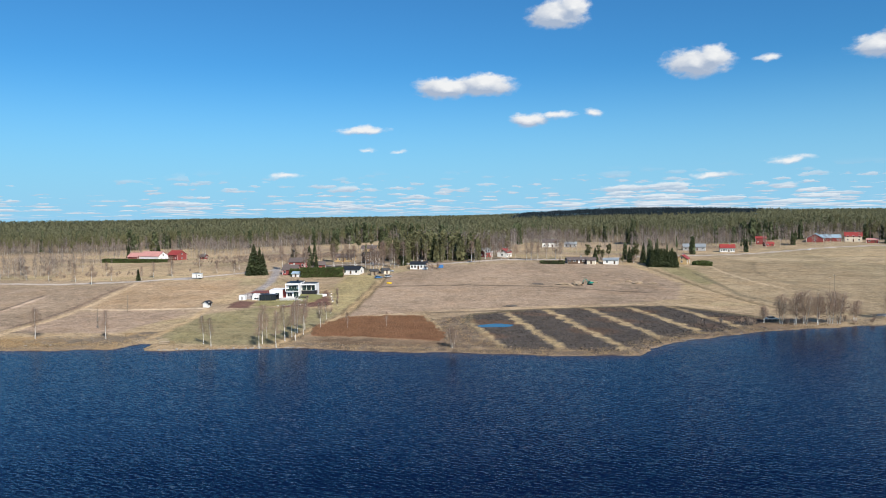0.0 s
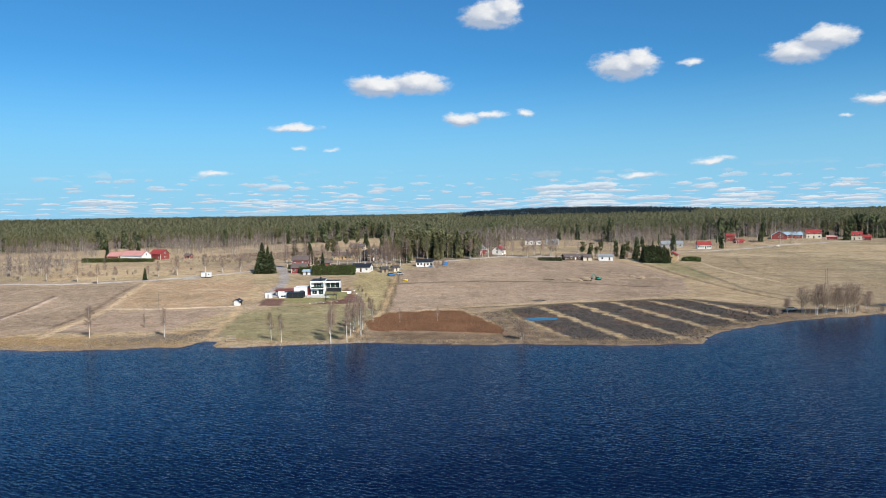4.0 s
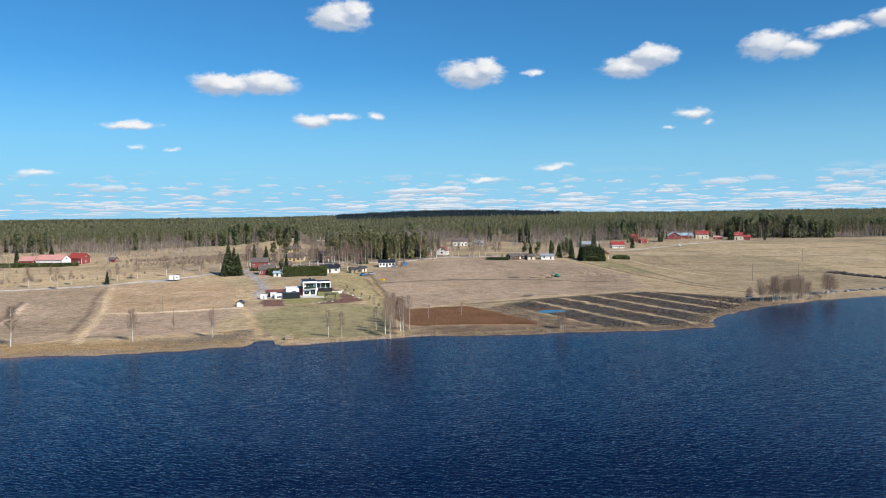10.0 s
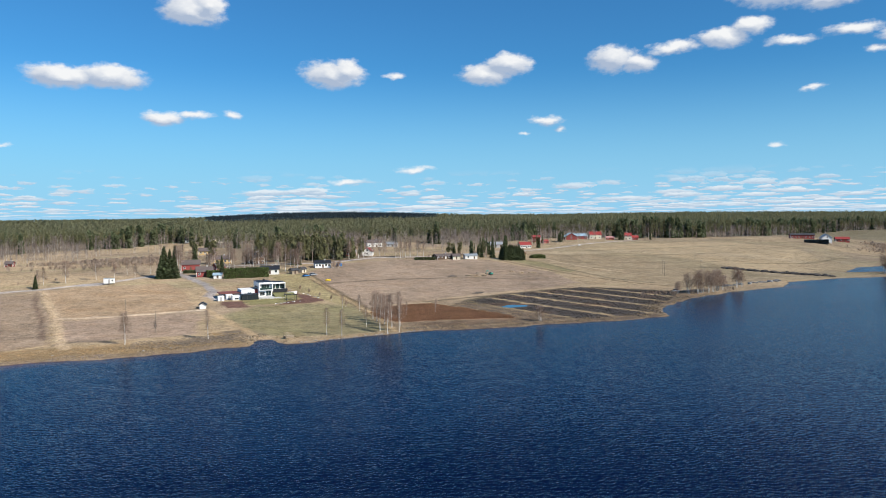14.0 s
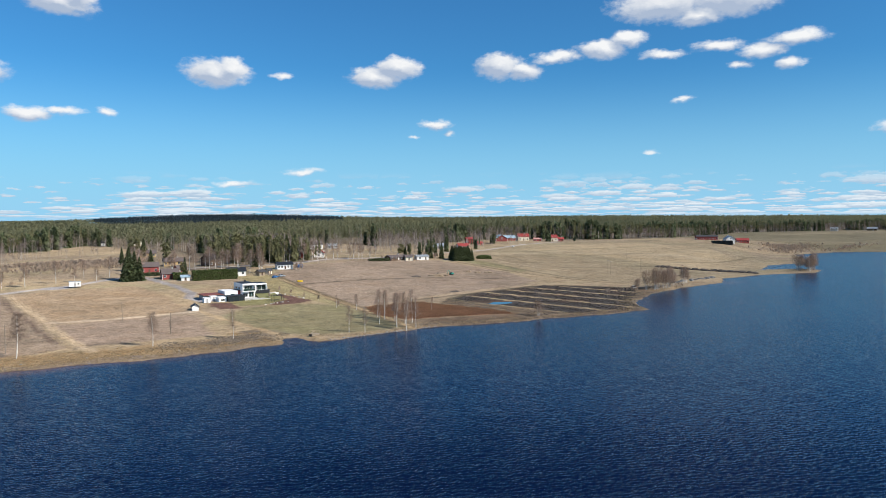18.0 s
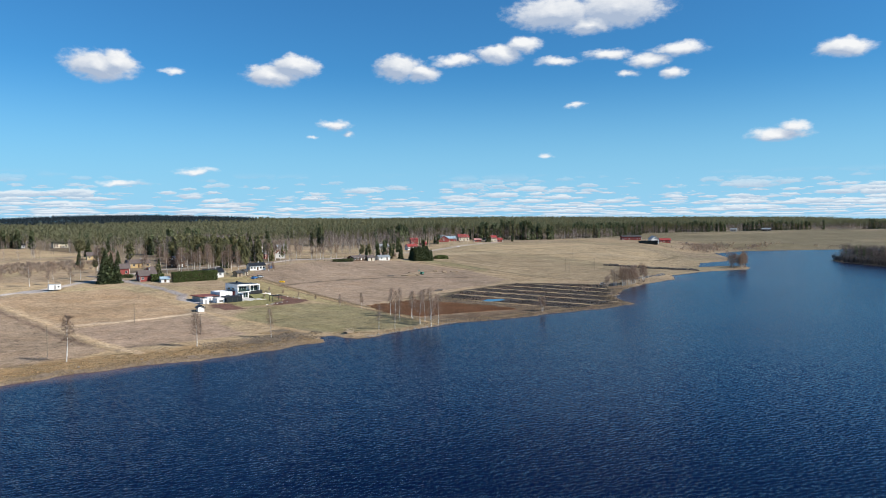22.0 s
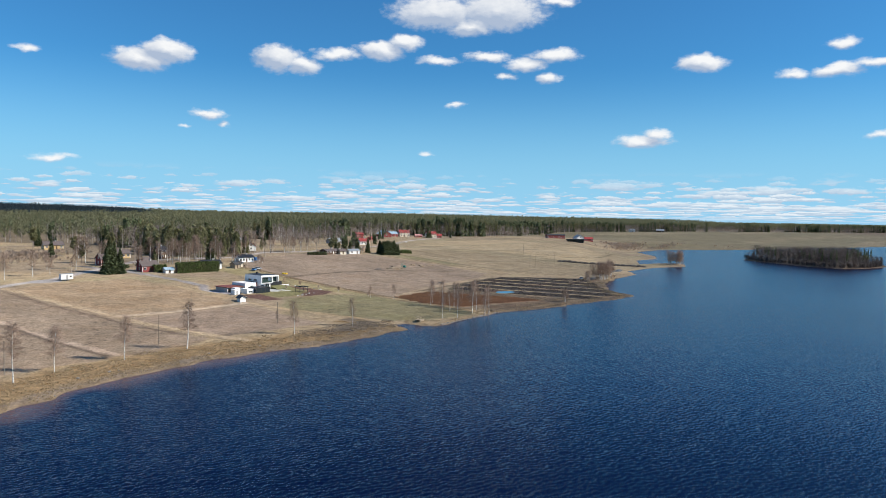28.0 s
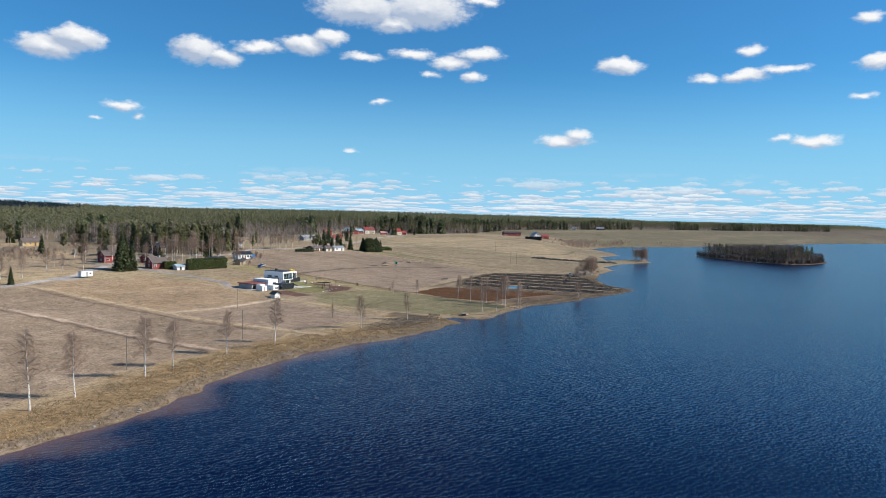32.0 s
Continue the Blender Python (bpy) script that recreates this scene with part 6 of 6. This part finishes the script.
def build_houses():
    build_villa()
    house("garden_cabin", "white boarded cabin with a dark gable roof on the field edge", "cabin", -115.4, 310.5, 80, 2.9, 2.6, 1.8, 0.85, M_WHITE_WOOD, M_ROOF_BLACK, 1, 2, False, True, 0, False)
    house("white_barn", "long white house with a black roof beside the ploughed field", "house", -29, 423.5, -8, 9.6, 6.0, 2.9, 1.4, M_WHITE, M_ROOF_BLACK, 1, 5)
    house("village_house", "white gabled house with a black roof behind the hedge", "house", -65.7, 405, -12, 10.2, 7.6, 2.7, 1.7, M_WHITE_WOOD, M_ROOF_BLACK, 1, 3)
    house("village_annexe", "low white wing with a black roof behind the hedge", "annexe", -74, 409, -12, 7.6, 5.1, 2, 1.3, M_WHITE_WOOD, M_ROOF_BLACK, 1, 3, False)
    house("red_barn", "red boarded barn with a grey-brown roof by the drive", "barn", -105, 440, -6, 10.4, 7.6, 3.6, 2.3, M_RED, M_ROOF_BROWN, 1, 3, False)
    house("red_cottage", "red cottage with a brown tile roof by the drive", "cottage", -101.5, 407, -6, 8.5, 7, 3.0, 2.4, M_RED, M_ROOF_BROWN, 1, 3)
    house("red_outhouse", "small red outhouse with white trim among trees", "outhouse", -90, 430, 20, 6, 5, 2.6, 1.8, M_RED, M_ROOF_BROWN, 1, 2, False)
    house("pale_blue_shed", "small white shed with a pale blue metal roof", "shed", -96, 397, -10, 4.2, 4, 1.9, 0.9, M_WHITE_WOOD, M_PALE_BLUE, 1, 1, False, True, 0, False)
    house("yellow_house", "long ochre house with a brown roof under bare trees", "house", -82, 474, -10, 13, 7, 2.8, 2.0, M_YELLOW, M_ROOF_BROWN, 1, 5)
    house("brown_lodge", "dark brown timber house with a lit ochre gable", "house", -63, 460, 25, 9, 8, 4.6, 2.4, M_BROWN, M_ROOF_BLACK, 2, 3)
    house("ochre_house", "ochre house with a dark roof on the far meadow", "house", -78, 566, -10, 12, 7, 2.8, 2.2, M_YELLOW, M_ROOF_BROWN, 1, 4)
    house("far_pink_house", "pale house with a black roof at the far wood edge", "house", -29, 842, -5, 14, 9, 5.0, 3.0, M_CREAM, M_ROOF_BLACK, 2, 5)
    house("far_white_cottage", "white cottage at the far wood edge", "cottage", -62, 860, -5, 9, 7, 3.0, 2.4, M_WHITE_WOOD, M_ROOF_BLACK, 1, 3)
    house("farm_dairy", "long white farm building with a faded red roof", "farm building", -247, 553, -22, 20, 10, 4.3, 3.3, M_WHITE, M_ROOF_PINK, 1, 9, False)
    house("farm_barn", "red farm barn with a bright red roof", "barn", -232, 562, -31, 12, 9, 4.2, 3.2, M_RED, M_ROOF_RED, 1, 3, False)
    house("farm_shed", "red farm shed with a pale roof", "shed", -264, 560, -22, 11, 8, 3.8, 2.8, M_RED, M_ROOF_PINK, 1, 3, False)
    house("farm_cottage", "small red farm cottage beside a bare tree", "cottage", -208, 556, -20, 5, 4, 2.2, 1.5, M_RED, M_ROOF_BROWN, 1, 2)
    house("red_house", "red house with a pale roof by the field", "house", 12, 490, 40, 6.8, 6.4, 3.3, 2.1, M_RED, M_ROOF_GREY, 2, 3)
    house("white_gabled_house", "white gabled house with a red roof by the road", "house", 25, 488, 60, 7.6, 6.8, 3.2, 2.5, M_WHITE_WOOD, M_ROOF_RED, 2, 3)
    house("grey_house", "white house with a grey roof on the far meadow", "house", 68, 590, -10, 13, 8, 3.9, 2.4, M_WHITE_WOOD, M_ROOF_BROWN, 1, 4)
    house("grey_annexe", "low grey annexe on the far meadow", "annexe", 84, 588, -10, 9.5, 6, 2.6, 1.6, M_GREY_WALL, M_ROOF_GREY, 1, 3, False)
    house("long_bungalow", "long dark bungalow with a brown roof at the field edge", "house", 69, 452, 4, 14, 7.6, 2.0, 1.5, M_BROWN, M_ROOF_BROWN, 1, 5)
    house("cream_garage", "cream garage beside the bungalow", "garage", 77, 448, -14, 5, 6, 2.5, 1.4, M_CREAM, M_ROOF_BROWN, 1, 1, False)
    house("white_garage", "low white outbuilding with a grey roof", "garage", 89, 448, -14, 9, 6, 2.6, 1.0, M_WHITE_WOOD, M_ROOF_GREY, 1, 2, False)
    house("yellow_cottage", "yellow cottage behind the tall spruce windbreak", "cottage", 134, 450, 62, 7.5, 6.4, 3.2, 2.2, M_YELLOW, M_ROOF_RED, 1, 3)
    house("school_house", "white house with a bright red roof by the road", "house", 192, 536, -14, 10.0, 6.6, 3.2, 2.3, M_WHITE_WOOD, M_ROOF_RED, 1, 6)
    house("grey_hall", "long grey hall with a pale grey metal roof", "hall", 173, 553, -14, 16, 9, 2.8, 2.0, M_GREY_WALL, M_ROOF_GREY, 1, 4, False)
    house("red_granary", "small red granary at the wood edge", "granary", 236, 584, -22, 7.5, 6, 4.8, 1.4, M_RED, M_ROOF_RED, 1, 2, False)
    house("red_shelter", "low red shelter on the meadow", "shelter", 235, 567, 10, 7, 4, 2.0, 1.2, M_RED, M_ROOF_RED, 1, 2, False)
    house("blue_roofed_barn", "large red barn with a blue-grey metal roof", "barn", 283, 592, 62, 18, 12, 2.9, 3.5, M_RED, M_PALE_BLUE, 1, 6, False)
    house("barn_wing", "red barn wing with a blue-grey roof and white doors", "barn", 296, 594, -20, 14, 8.5, 3.0, 2.3, M_RED, M_PALE_BLUE, 1, 3, False)
    house("cream_villa", "cream house with a red roof beside the barn", "house", 311, 588, -25, 12, 8.5, 4.4, 2.9, M_CREAM, M_ROOF_RED, 2, 3)
    house("second_cream_villa", "cream house with a red roof at the wood edge", "house", 333, 566, -30, 11, 8, 4.0, 2.8, M_CREAM, M_ROOF_RED, 2, 3)
    house("red_sauna", "small red sauna beside the cream house", "sauna", 341, 561, -30, 6, 5, 2.4, 1.8, M_RED, M_ROOF_RED, 1, 2)
    house("long_woodshed", "low red woodshed with a pale roof", "woodshed", 317, 571, -30, 8, 4, 2.2, 1.2, M_RED, M_ROOF_PINK, 1, 2, False)
    house("forest_cabin", "small white cabin against the wood", "cabin", 395, 596, -35, 7, 6, 4.0, 2.0, M_WHITE_WOOD, M_ROOF_GREY, 1, 2)
    house("long_red_barn", "long red barn with a dark felt roof on the open field", "barn", 538, 519, -42, 24, 9, 4.0, 1.6, M_RED, M_FELT, 1, 7, False)
    house("white_farmhouse", "white farmhouse with a grey roof behind a dark hedge", "house", 512, 472, 50, 11.5, 9, 4.6, 3.4, M_WHITE_WOOD, M_ROOF_GREY, 2, 4)
    house("red_farm_shed", "low red farm shed behind the white farmhouse", "shed", 539, 473, -42, 13, 6, 2.9, 2.0, M_RED, M_ROOF_RED, 1, 4, False)
    house("far_shore_house", "white house on the far shore", "house", 1080, 640, -70, 11.2, 7, 3.5, 2.4, M_WHITE_WOOD, M_ROOF_GREY, 2, 4)
    house("far_shore_barn", "dark barn on the far shore", "barn", 1130, 600, -70, 15.4, 7.7, 3.5, 2.4, M_BROWN, M_ROOF_GREY, 1, 4, False)


build_houses()
# ---- hedges, machines and small things ----
def hedge(name, ax, ay, bx, by, tall, deep, material, label, seed, n=9000, size=0.28, dome=0.0, jag=0.0):
    """A clipped hedge: a dark twiggy core under a skin of leaf sprays."""
    length = math.hypot(bx - ax, by - ay)
    ob = thing(name, (ax + bx) / 2, (ay + by) / 2, math.degrees(math.atan2(by - ay, bx - ax)), None, label, "hedge")
    rng = np.random.RandomState(seed)
    x = rng.uniform(-length / 2, length / 2, n)
    face = rng.uniform(0, 1, n)
    top = tall * (0.93 + 0.07 * np.sin(x * 2.9) * np.sin(x * 0.7 + 1)) * (1 - jag * np.abs(np.sin(x * 1.35 + 0.4)))
    y = np.where(face < 0.36, -deep / 2, np.where(face < 0.72, deep / 2, rng.uniform(-deep / 2, deep / 2, n)))
    z = np.where(face < 0.72, rng.uniform(-0.3, 1, n) * top, top)
    bend = 1 - dome * (np.abs(2 * x / length) ** 2.5 * 0.5 + np.abs(2 * y / deep) ** 2.5 * 0.3)
    p = np.stack([x, y * (1 - 0.3 * dome * (z / tall) ** 3), z * bend], 1) + rng.normal(0, 0.14, (n, 3))
    v, f = shards(p, size, rng, 0.9)
    child("leaves", array_mesh("leaves", v, f, [material]), ob)
    part("core", box(-length / 2 + 0.2, length / 2 - 0.2, -deep / 2 + 0.2 + dome * 1.5, deep / 2 - 0.2 - dome * 1.5, -0.8, tall * (0.86 - 0.35 * dome - 0.9 * jag)), M_BARK, ob)
    return ob


def heap(name, x, y, rx, ry, h, material, label, category, seed, turn=0.0):
    """An uneven mound resting on the ground."""
    bm = bmesh.new()
    bmesh.ops.create_icosphere(bm, subdivisions=3, radius=1.0)
    for v in bm.verts:
        k = 1 + 0.35 * noise.noise(v.co * 2.3 + Vector((seed, 0, 0))) + 0.15 * noise.noise(v.co * 6 + Vector((0, seed, 0)))
        v.co = Vector((v.co.x * rx * k, v.co.y * ry * k, max(v.co.z, -0.35) * h * k))
    ob = part(name, bm, material)
    ob.matrix_basis = pose(x, y, height(x, y), 0, 0, turn)
    return tagged(ob, label, category)


def wheel(parent, x, y, r, w=0.22):
    bm = tube([(x, y - w / 2, r), (x, y + w / 2, r)], [r, r], 14)
    t = part("wheel", bm, M_RUBBER, parent)
    part("rim", tube([(x, y - w / 2 - 0.01, r), (x, y + w / 2 + 0.01, r)], [r * 0.6, r * 0.6], 10), M_SILVER, t)


def car(x, y, turn, paint, label):
    ob = thing("car", x, y, turn, None, label, "car", "parked cars")
    bm = bmesh.new()
    prof = [(-2.1, 0.35), (2.1, 0.35), (2.15, 0.75), (1.3, 0.92), (-1.9, 0.95), (-2.15, 0.8)]
    a, b = [bm.verts.new((px, -0.85, z)) for px, z in prof], [bm.verts.new((px, 0.85, z)) for px, z in prof]
    bm.faces.new(a)
    bm.faces.new(b[::-1])
    for k in range(6):
        bm.faces.new((a[k], b[k], b[(k + 1) % 6], a[(k + 1) % 6]))
    part("body", bm, paint, ob)
    bm = bmesh.new()
    prof = [(-1.7, 0.95), (0.95, 0.93), (0.35, 1.42), (-1.4, 1.45)]
    a, b = [bm.verts.new((px, -0.78, z)) for px, z in prof], [bm.verts.new((px, 0.78, z)) for px, z in prof]
    for v in a[2:] + b[2:]:
        v.co.y *= 0.82
    bm.faces.new(a)
    bm.faces.new(b[::-1])
    for k in range(4):
        bm.faces.new((a[k], b[k], b[(k + 1) % 4], a[(k + 1) % 4]))
    part("glasshouse", bm, M_GLASS, ob)
    part("roof", box(-1.35, 0.3, -0.62, 0.62, 1.44, 1.49), paint, ob)
    for wx in (-1.3, 1.3):
        for wy in (-0.78, 0.78):
            wheel(ob, wx, wy, 0.32)
    return ob


def excavator(x, y, turn):
    ob = thing("excavator", x, y, turn, None, "teal crawler excavator digging on the bare field", "excavator")
    ob.matrix_basis = ob.matrix_basis @ Matrix.Diagonal((0.72, 0.72, 0.72, 1))
    for s in (-1, 1):
        tr = part("track", box(-1.8, 1.8, s * 1.15 - 0.28, s * 1.15 + 0.28, 0.0, 0.8, None, 0.2), M_RUBBER, ob)
        for k in range(5):
            part("road_wheel", tube([(-1.3 + 0.65 * k, s * 1.15 - 0.3, 0.28), (-1.3 + 0.65 * k, s * 1.15 + 0.3, 0.28)], [0.22, 0.22], 8), M_BLACK, tr)
    part("turntable", tube([(0, 0, 0.7), (0, 0, 1.0)], [0.7, 0.7], 14), M_BLACK, ob)
    part("engine_housing", box(-2.2, 0.2, -1.25, 1.25, 1.0, 2.1, None, 0.12), M_TEAL, ob)
    part("counterweight", box(-2.6, -2.2, -1.2, 1.2, 1.05, 1.9, None, 0.1), M_BLACK, ob)
    cab = part("cab", box(0.2, 1.6, 0.2, 1.25, 1.0, 2.75, None, 0.08), M_TEAL, ob)
    part("cab_window", box(0.3, 1.5, 1.24, 1.27, 1.6, 2.55), M_GLASS, cab)
    part("windscreen", box(1.59, 1.62, 0.3, 1.15, 1.4, 2.6), M_GLASS, cab)
    part("platform", box(0.2, 1.6, -1.25, 0.2, 1.0, 1.5), M_TEAL, ob)
    part("boom", tube([(1.0, -0.4, 1.3), (2.6, -0.4, 4.0), (4.4, -0.4, 4.4)], [0.24, 0.28, 0.18], 6), M_TEAL, ob)
    part("stick", tube([(4.2, -0.4, 4.6), (5.6, -0.4, 1.9)], [0.2, 0.14], 6), M_TEAL, ob)
    part("ram", tube([(1.3, -0.4, 1.7), (2.9, -0.4, 3.5)], [0.09, 0.07], 6), M_SILVER, ob)
    part("bucket", box(4.9, 5.9, -0.95, 0.15, 0.9, 1.8, None, 0.15), M_BLACK, ob)


def site_trailer(x, y, turn):
    ob = thing("site_trailer", x, y, turn, None, "white site trailer parked on the gravel yard", "trailer")
    body = part("body", box(-2.6, 2.6, -1.2, 1.2, 0.55, 3.0, None, 0.08), M_WHITE_WOOD, ob)
    part("roof", box(-2.65, 2.65, -1.25, 1.25, 3.002, 3.1), M_ROOF_GREY, body)
    put_window(ob, 1.5, -1.22, 1.6, 0, window_meshes(0.7, 0.6, 0))
    part("door", box(-0.4, 0.4, -1.24, -1.19, 0.7, 2.6), M_GREY_WALL, body)
    for px in (-0.6, 0.6):
        for py in (-1.0, 1.0):
            wheel(ob, px, py, 0.34)
    part("drawbar", box(2.6, 4.0, -0.08, 0.08, 0.5, 0.62), M_BLACK, ob)


def pontoon(x, y, turn):
    ob = thing("wooden_pontoon", x, y, turn, None, "weathered wooden pontoon drawn up on the shore", "pontoon")
    ob.matrix_basis = ob.matrix_basis @ Matrix.Diagonal((0.62, 0.85, 1.1, 1))
    for py in (-0.95, 0.75):
        part("float", tube([(-2.3, py, 0.4), (2.3, py, 0.4)], [0.32, 0.32], 9), M_WOOD, ob)
    for k in range(22):
        part("plank", box(-2.5 + 0.23 * k, -2.5 + 0.23 * k + 0.2, -1.4, 1.2, 0.74, 0.80), M_WOOD, ob)
    for px in (-2.3, 2.3):
        for py in (-1.25, 1.05):
            part("rail_post", box(px, px + 0.09, py, py + 0.09, 0.8, 1.6), M_WOOD, ob)
    for py in (-1.25, 1.05):
        part("rail", box(-2.3, 2.4, py, py + 0.09, 1.55, 1.63), M_WOOD, ob)
    part("bench", box(-1.2, 1.2, 0.55, 0.9, 1.1, 1.16), M_WOOD, ob)


def build_things():
    rng = random.Random(17)
    hedge("thuja_hedge", -93, 394.5, -69, 393, 5.3, 2.4, M_THUJA, "tall clipped green thuja hedge behind the villa", 1, 14000)
    hedge("thuja_hedge", -101, 402, -95, 401, 3.6, 2.0, M_THUJA, "short length of clipped green hedge", 2, 3000)
    hedge("spruce_hedge", -285, 548, -226, 532, 2.6, 2.2, M_THUJA, "long low green clipped hedge in front of the farm", 3, 9000, 0.4)
    hedge("dark_hedge", 478, 470, 497, 458, 3.2, 2.5, M_SHADED_RIDGE_HEDGE, "long dark clipped hedge in front of the white farmhouse", 4, 6000, 0.4)
    hedge("dark_hedge", 45, 449, 60, 446, 1.8, 1.6, M_SPRUCE, "low dark hedge at the field edge", 5, 3000)
    hedge("box_hedge", 138, 444, 149, 441, 2.7, 4.0, M_THUJA, "loose olive shrubs beside the yellow cottage", 6, 3000, 0.34, 0.7)
    hedge("juniper_row", -111, 424, -103, 423, 1.6, 1.8, M_SPRUCE, "low dark juniper row by the drive", 7, 1500)
    site_trailer(-150.1, 390.3, -4)
    excavator(63.5, 374.5, 200)
    pontoon(-99, 227.6, 8)
    for x, y, rx, ry, h, s in ((57, 376, 6, 2.6, 1.5, 1), (50, 372, 5, 2.2, 1.2, 2), (66, 381, 3.0, 2.0, 1.0, 3), (90, 381, 4, 2, 1.0, 4), (97, 379, 3, 1.6, 0.9, 5), (86, 386, 2, 1.5, 1.0, 6)):
        heap("soil_heap", x, y, rx, ry, h, M_SOIL, "heap of dug soil on the bare field", "soil heap", s, rng.uniform(0, 180))
    for x, y, s in ((18, 308, 11), (36, 373, 12), (45, 456, 13)):
        heap("brush_heap", x, y, 3.2, 1.3, 0.6, M_PEAT, "low heap of dark brush on the field", "brush heap", s, rng.uniform(-10, 10))
    for k in range(22):
        u = k / 21
        x, y = 236 + 24 * u + rng.uniform(-0.8, 0.8), 349 - 62 * u + rng.uniform(-0.8, 0.8)
        heap("brushwood_pile", x, y, 2.6, 1.8, rng.uniform(1.0, 1.7), M_PEAT, "dark brushwood pile in a long row by the bay", "brushwood", 20 + k, -68)["group"] = "brushwood row"
    for k in range(44):
        u = k / 43
        x = -98 + 46 * u
        y = float(np.interp(x, [p[0] for p in SHORE[15:20]], [p[1] for p in SHORE[15:20]])) + rng.uniform(0.3, 1.2)
        stone(x + rng.uniform(-0.4, 0.4), y, rng.uniform(0.28, 0.6), rng, "shore stones", "grey granite stone edging the lawn shore")
    for k in range(26):
        x = rng.uniform(-276, -110) if k % 2 else rng.uniform(40, 120)
        s = 0.6 + rng.uniform(0, 1.0)
        pts = SHORE[4:14] if k % 2 else SHORE[21:26]
        y = float(np.interp(x, [p[0] for p in pts], [p[1] for p in pts])) + s + (6 if k % 4 == 1 else 0)
        stone(x, y, rng.uniform(0.25, 0.5), rng, "scattered stones", "loose grey stone on the shore")
    for k in range(9):
        x = 158 + 6.5 * k + rng.uniform(-1.5, 1.5)
        heap("rubble_heap", x, 274 + 1.1 * k + rng.uniform(-1, 2.5), rng.uniform(1.6, 3.0), rng.uniform(1.0, 1.6), rng.uniform(0.6, 1.1), M_STONE, "low heap of grey stones dumped by the bay shore", "rubble", 60 + k, rng.uniform(0, 180))["group"] = "rubble by the shore"
    stone(249, 531, 1.3, rng, "", "large white painted boulder by the road", M_WHITE)
    for x, y, h in ((-187.5, 252.5, 8.6), (-232, 243, 8.0), (-138, 260, 7.5), (-146, 300, 7.5), (166, 333, 9), (199, 335, 9), (172, 341, 9), (260, 400, 9), (-94, 452, 9), (-60, 440, 9), (140, 470, 9)):
        ob = thing("utility_pole", x, y, rng.uniform(0, 180), None, "grey wooden utility pole standing in the field", "pole", "utility poles")
        part("post", tube([(0, 0, -0.8), (0, 0, h)], [0.11, 0.08], 7), M_POLE, ob)
        if h < 8.9:
            continue
        part("crossarm", box(-0.6, 0.6, -0.05, 0.05, h - 0.6, h - 0.48), M_POLE, ob)
        for px in (-0.5, 0.42):
            part("insulator", tube([(px, 0, h - 0.48), (px, 0, h - 0.3)], [0.05, 0.04], 6), M_WHITE, ob)
    car(112.5, 268, 10, M_WHITE_WOOD, "white car parked under bare birches by the shore")
    car(-49, 388, 35, M_BLUE, "blue car parked in the yard by the field")
    car(-44, 391, 20, M_SILVER, "silver car parked in the yard by the field")
    car(-51, 404, 60, M_BLACK, "black car parked behind the hedge")
    car(-45, 411, 10, M_SILVER, "silver car parked by the white house")
    car(-88, 398, 80, M_RED, "dark red car parked by the cottage")
    house("tool_shed", "small grey tool shed under bare birches", "shed", -53, 400, 15, 4, 3.5, 2.2, 1.0, M_WOOD, M_FELT, 1, 1, False, True, 0, False)
    house("cream_shed", "small cream shed under bare birches", "shed", -47, 404, 40, 4, 3, 2.2, 1.0, M_CREAM, M_FELT, 1, 1, False, True, 0, False)
    cn = thing("shipping_container", -16.5, 428, 10, None, "blue steel container beside the white house", "container")
    cn.matrix_basis = cn.matrix_basis @ Matrix.Diagonal((0.75, 0.8, 0.75, 1))
    part("body", box(-2, 2, -1.2, 1.2, 0.0, 2.5, None, 0.05), M_BLUE, cn)
    for k in range(12):
        part("rib", box(-1.9 + 0.33 * k, -1.78 + 0.33 * k, -1.24, -1.2, 0.1, 2.4), M_BLUE, cn)
    part("door", box(1.99, 2.04, -1.1, 1.1, 0.1, 2.4), M_BLUE, cn)
    for x, y in ((-41.8, 371.6), (-40.9, 370.9)):
        bm = bmesh.new()
        for r in range(3):
            pts = [(math.cos(a) * 0.85, math.sin(a) * 0.85, 0.15 + 0.24 * r) for a in np.linspace(0, 6.2832, 19)]
            tube(pts, [0.13] * 19, 6, bm)
        ob = part("pipe_coil", bm, M_SAFETY)
        ob.matrix_basis = pose(x, y, height(x, y))
        tagged(ob, "coil of yellow drainage pipe on the field", "pipe coil", "pipe coils")
    for k in range(5):
        x, y = 40 + 2.2 * k, 453 - 0.6 * k
        ob = thing("woodpile", x - 4, y + 3, -12, None, "stacked firewood at the field edge", "woodpile", "woodpiles")
        for r in range(3):
            part("log_row", tube([(-0.9, 0, 0.2 + 0.33 * r), (0.9, 0, 0.2 + 0.33 * r)], [0.2, 0.2], 7), M_WOOD, ob)


build_things()
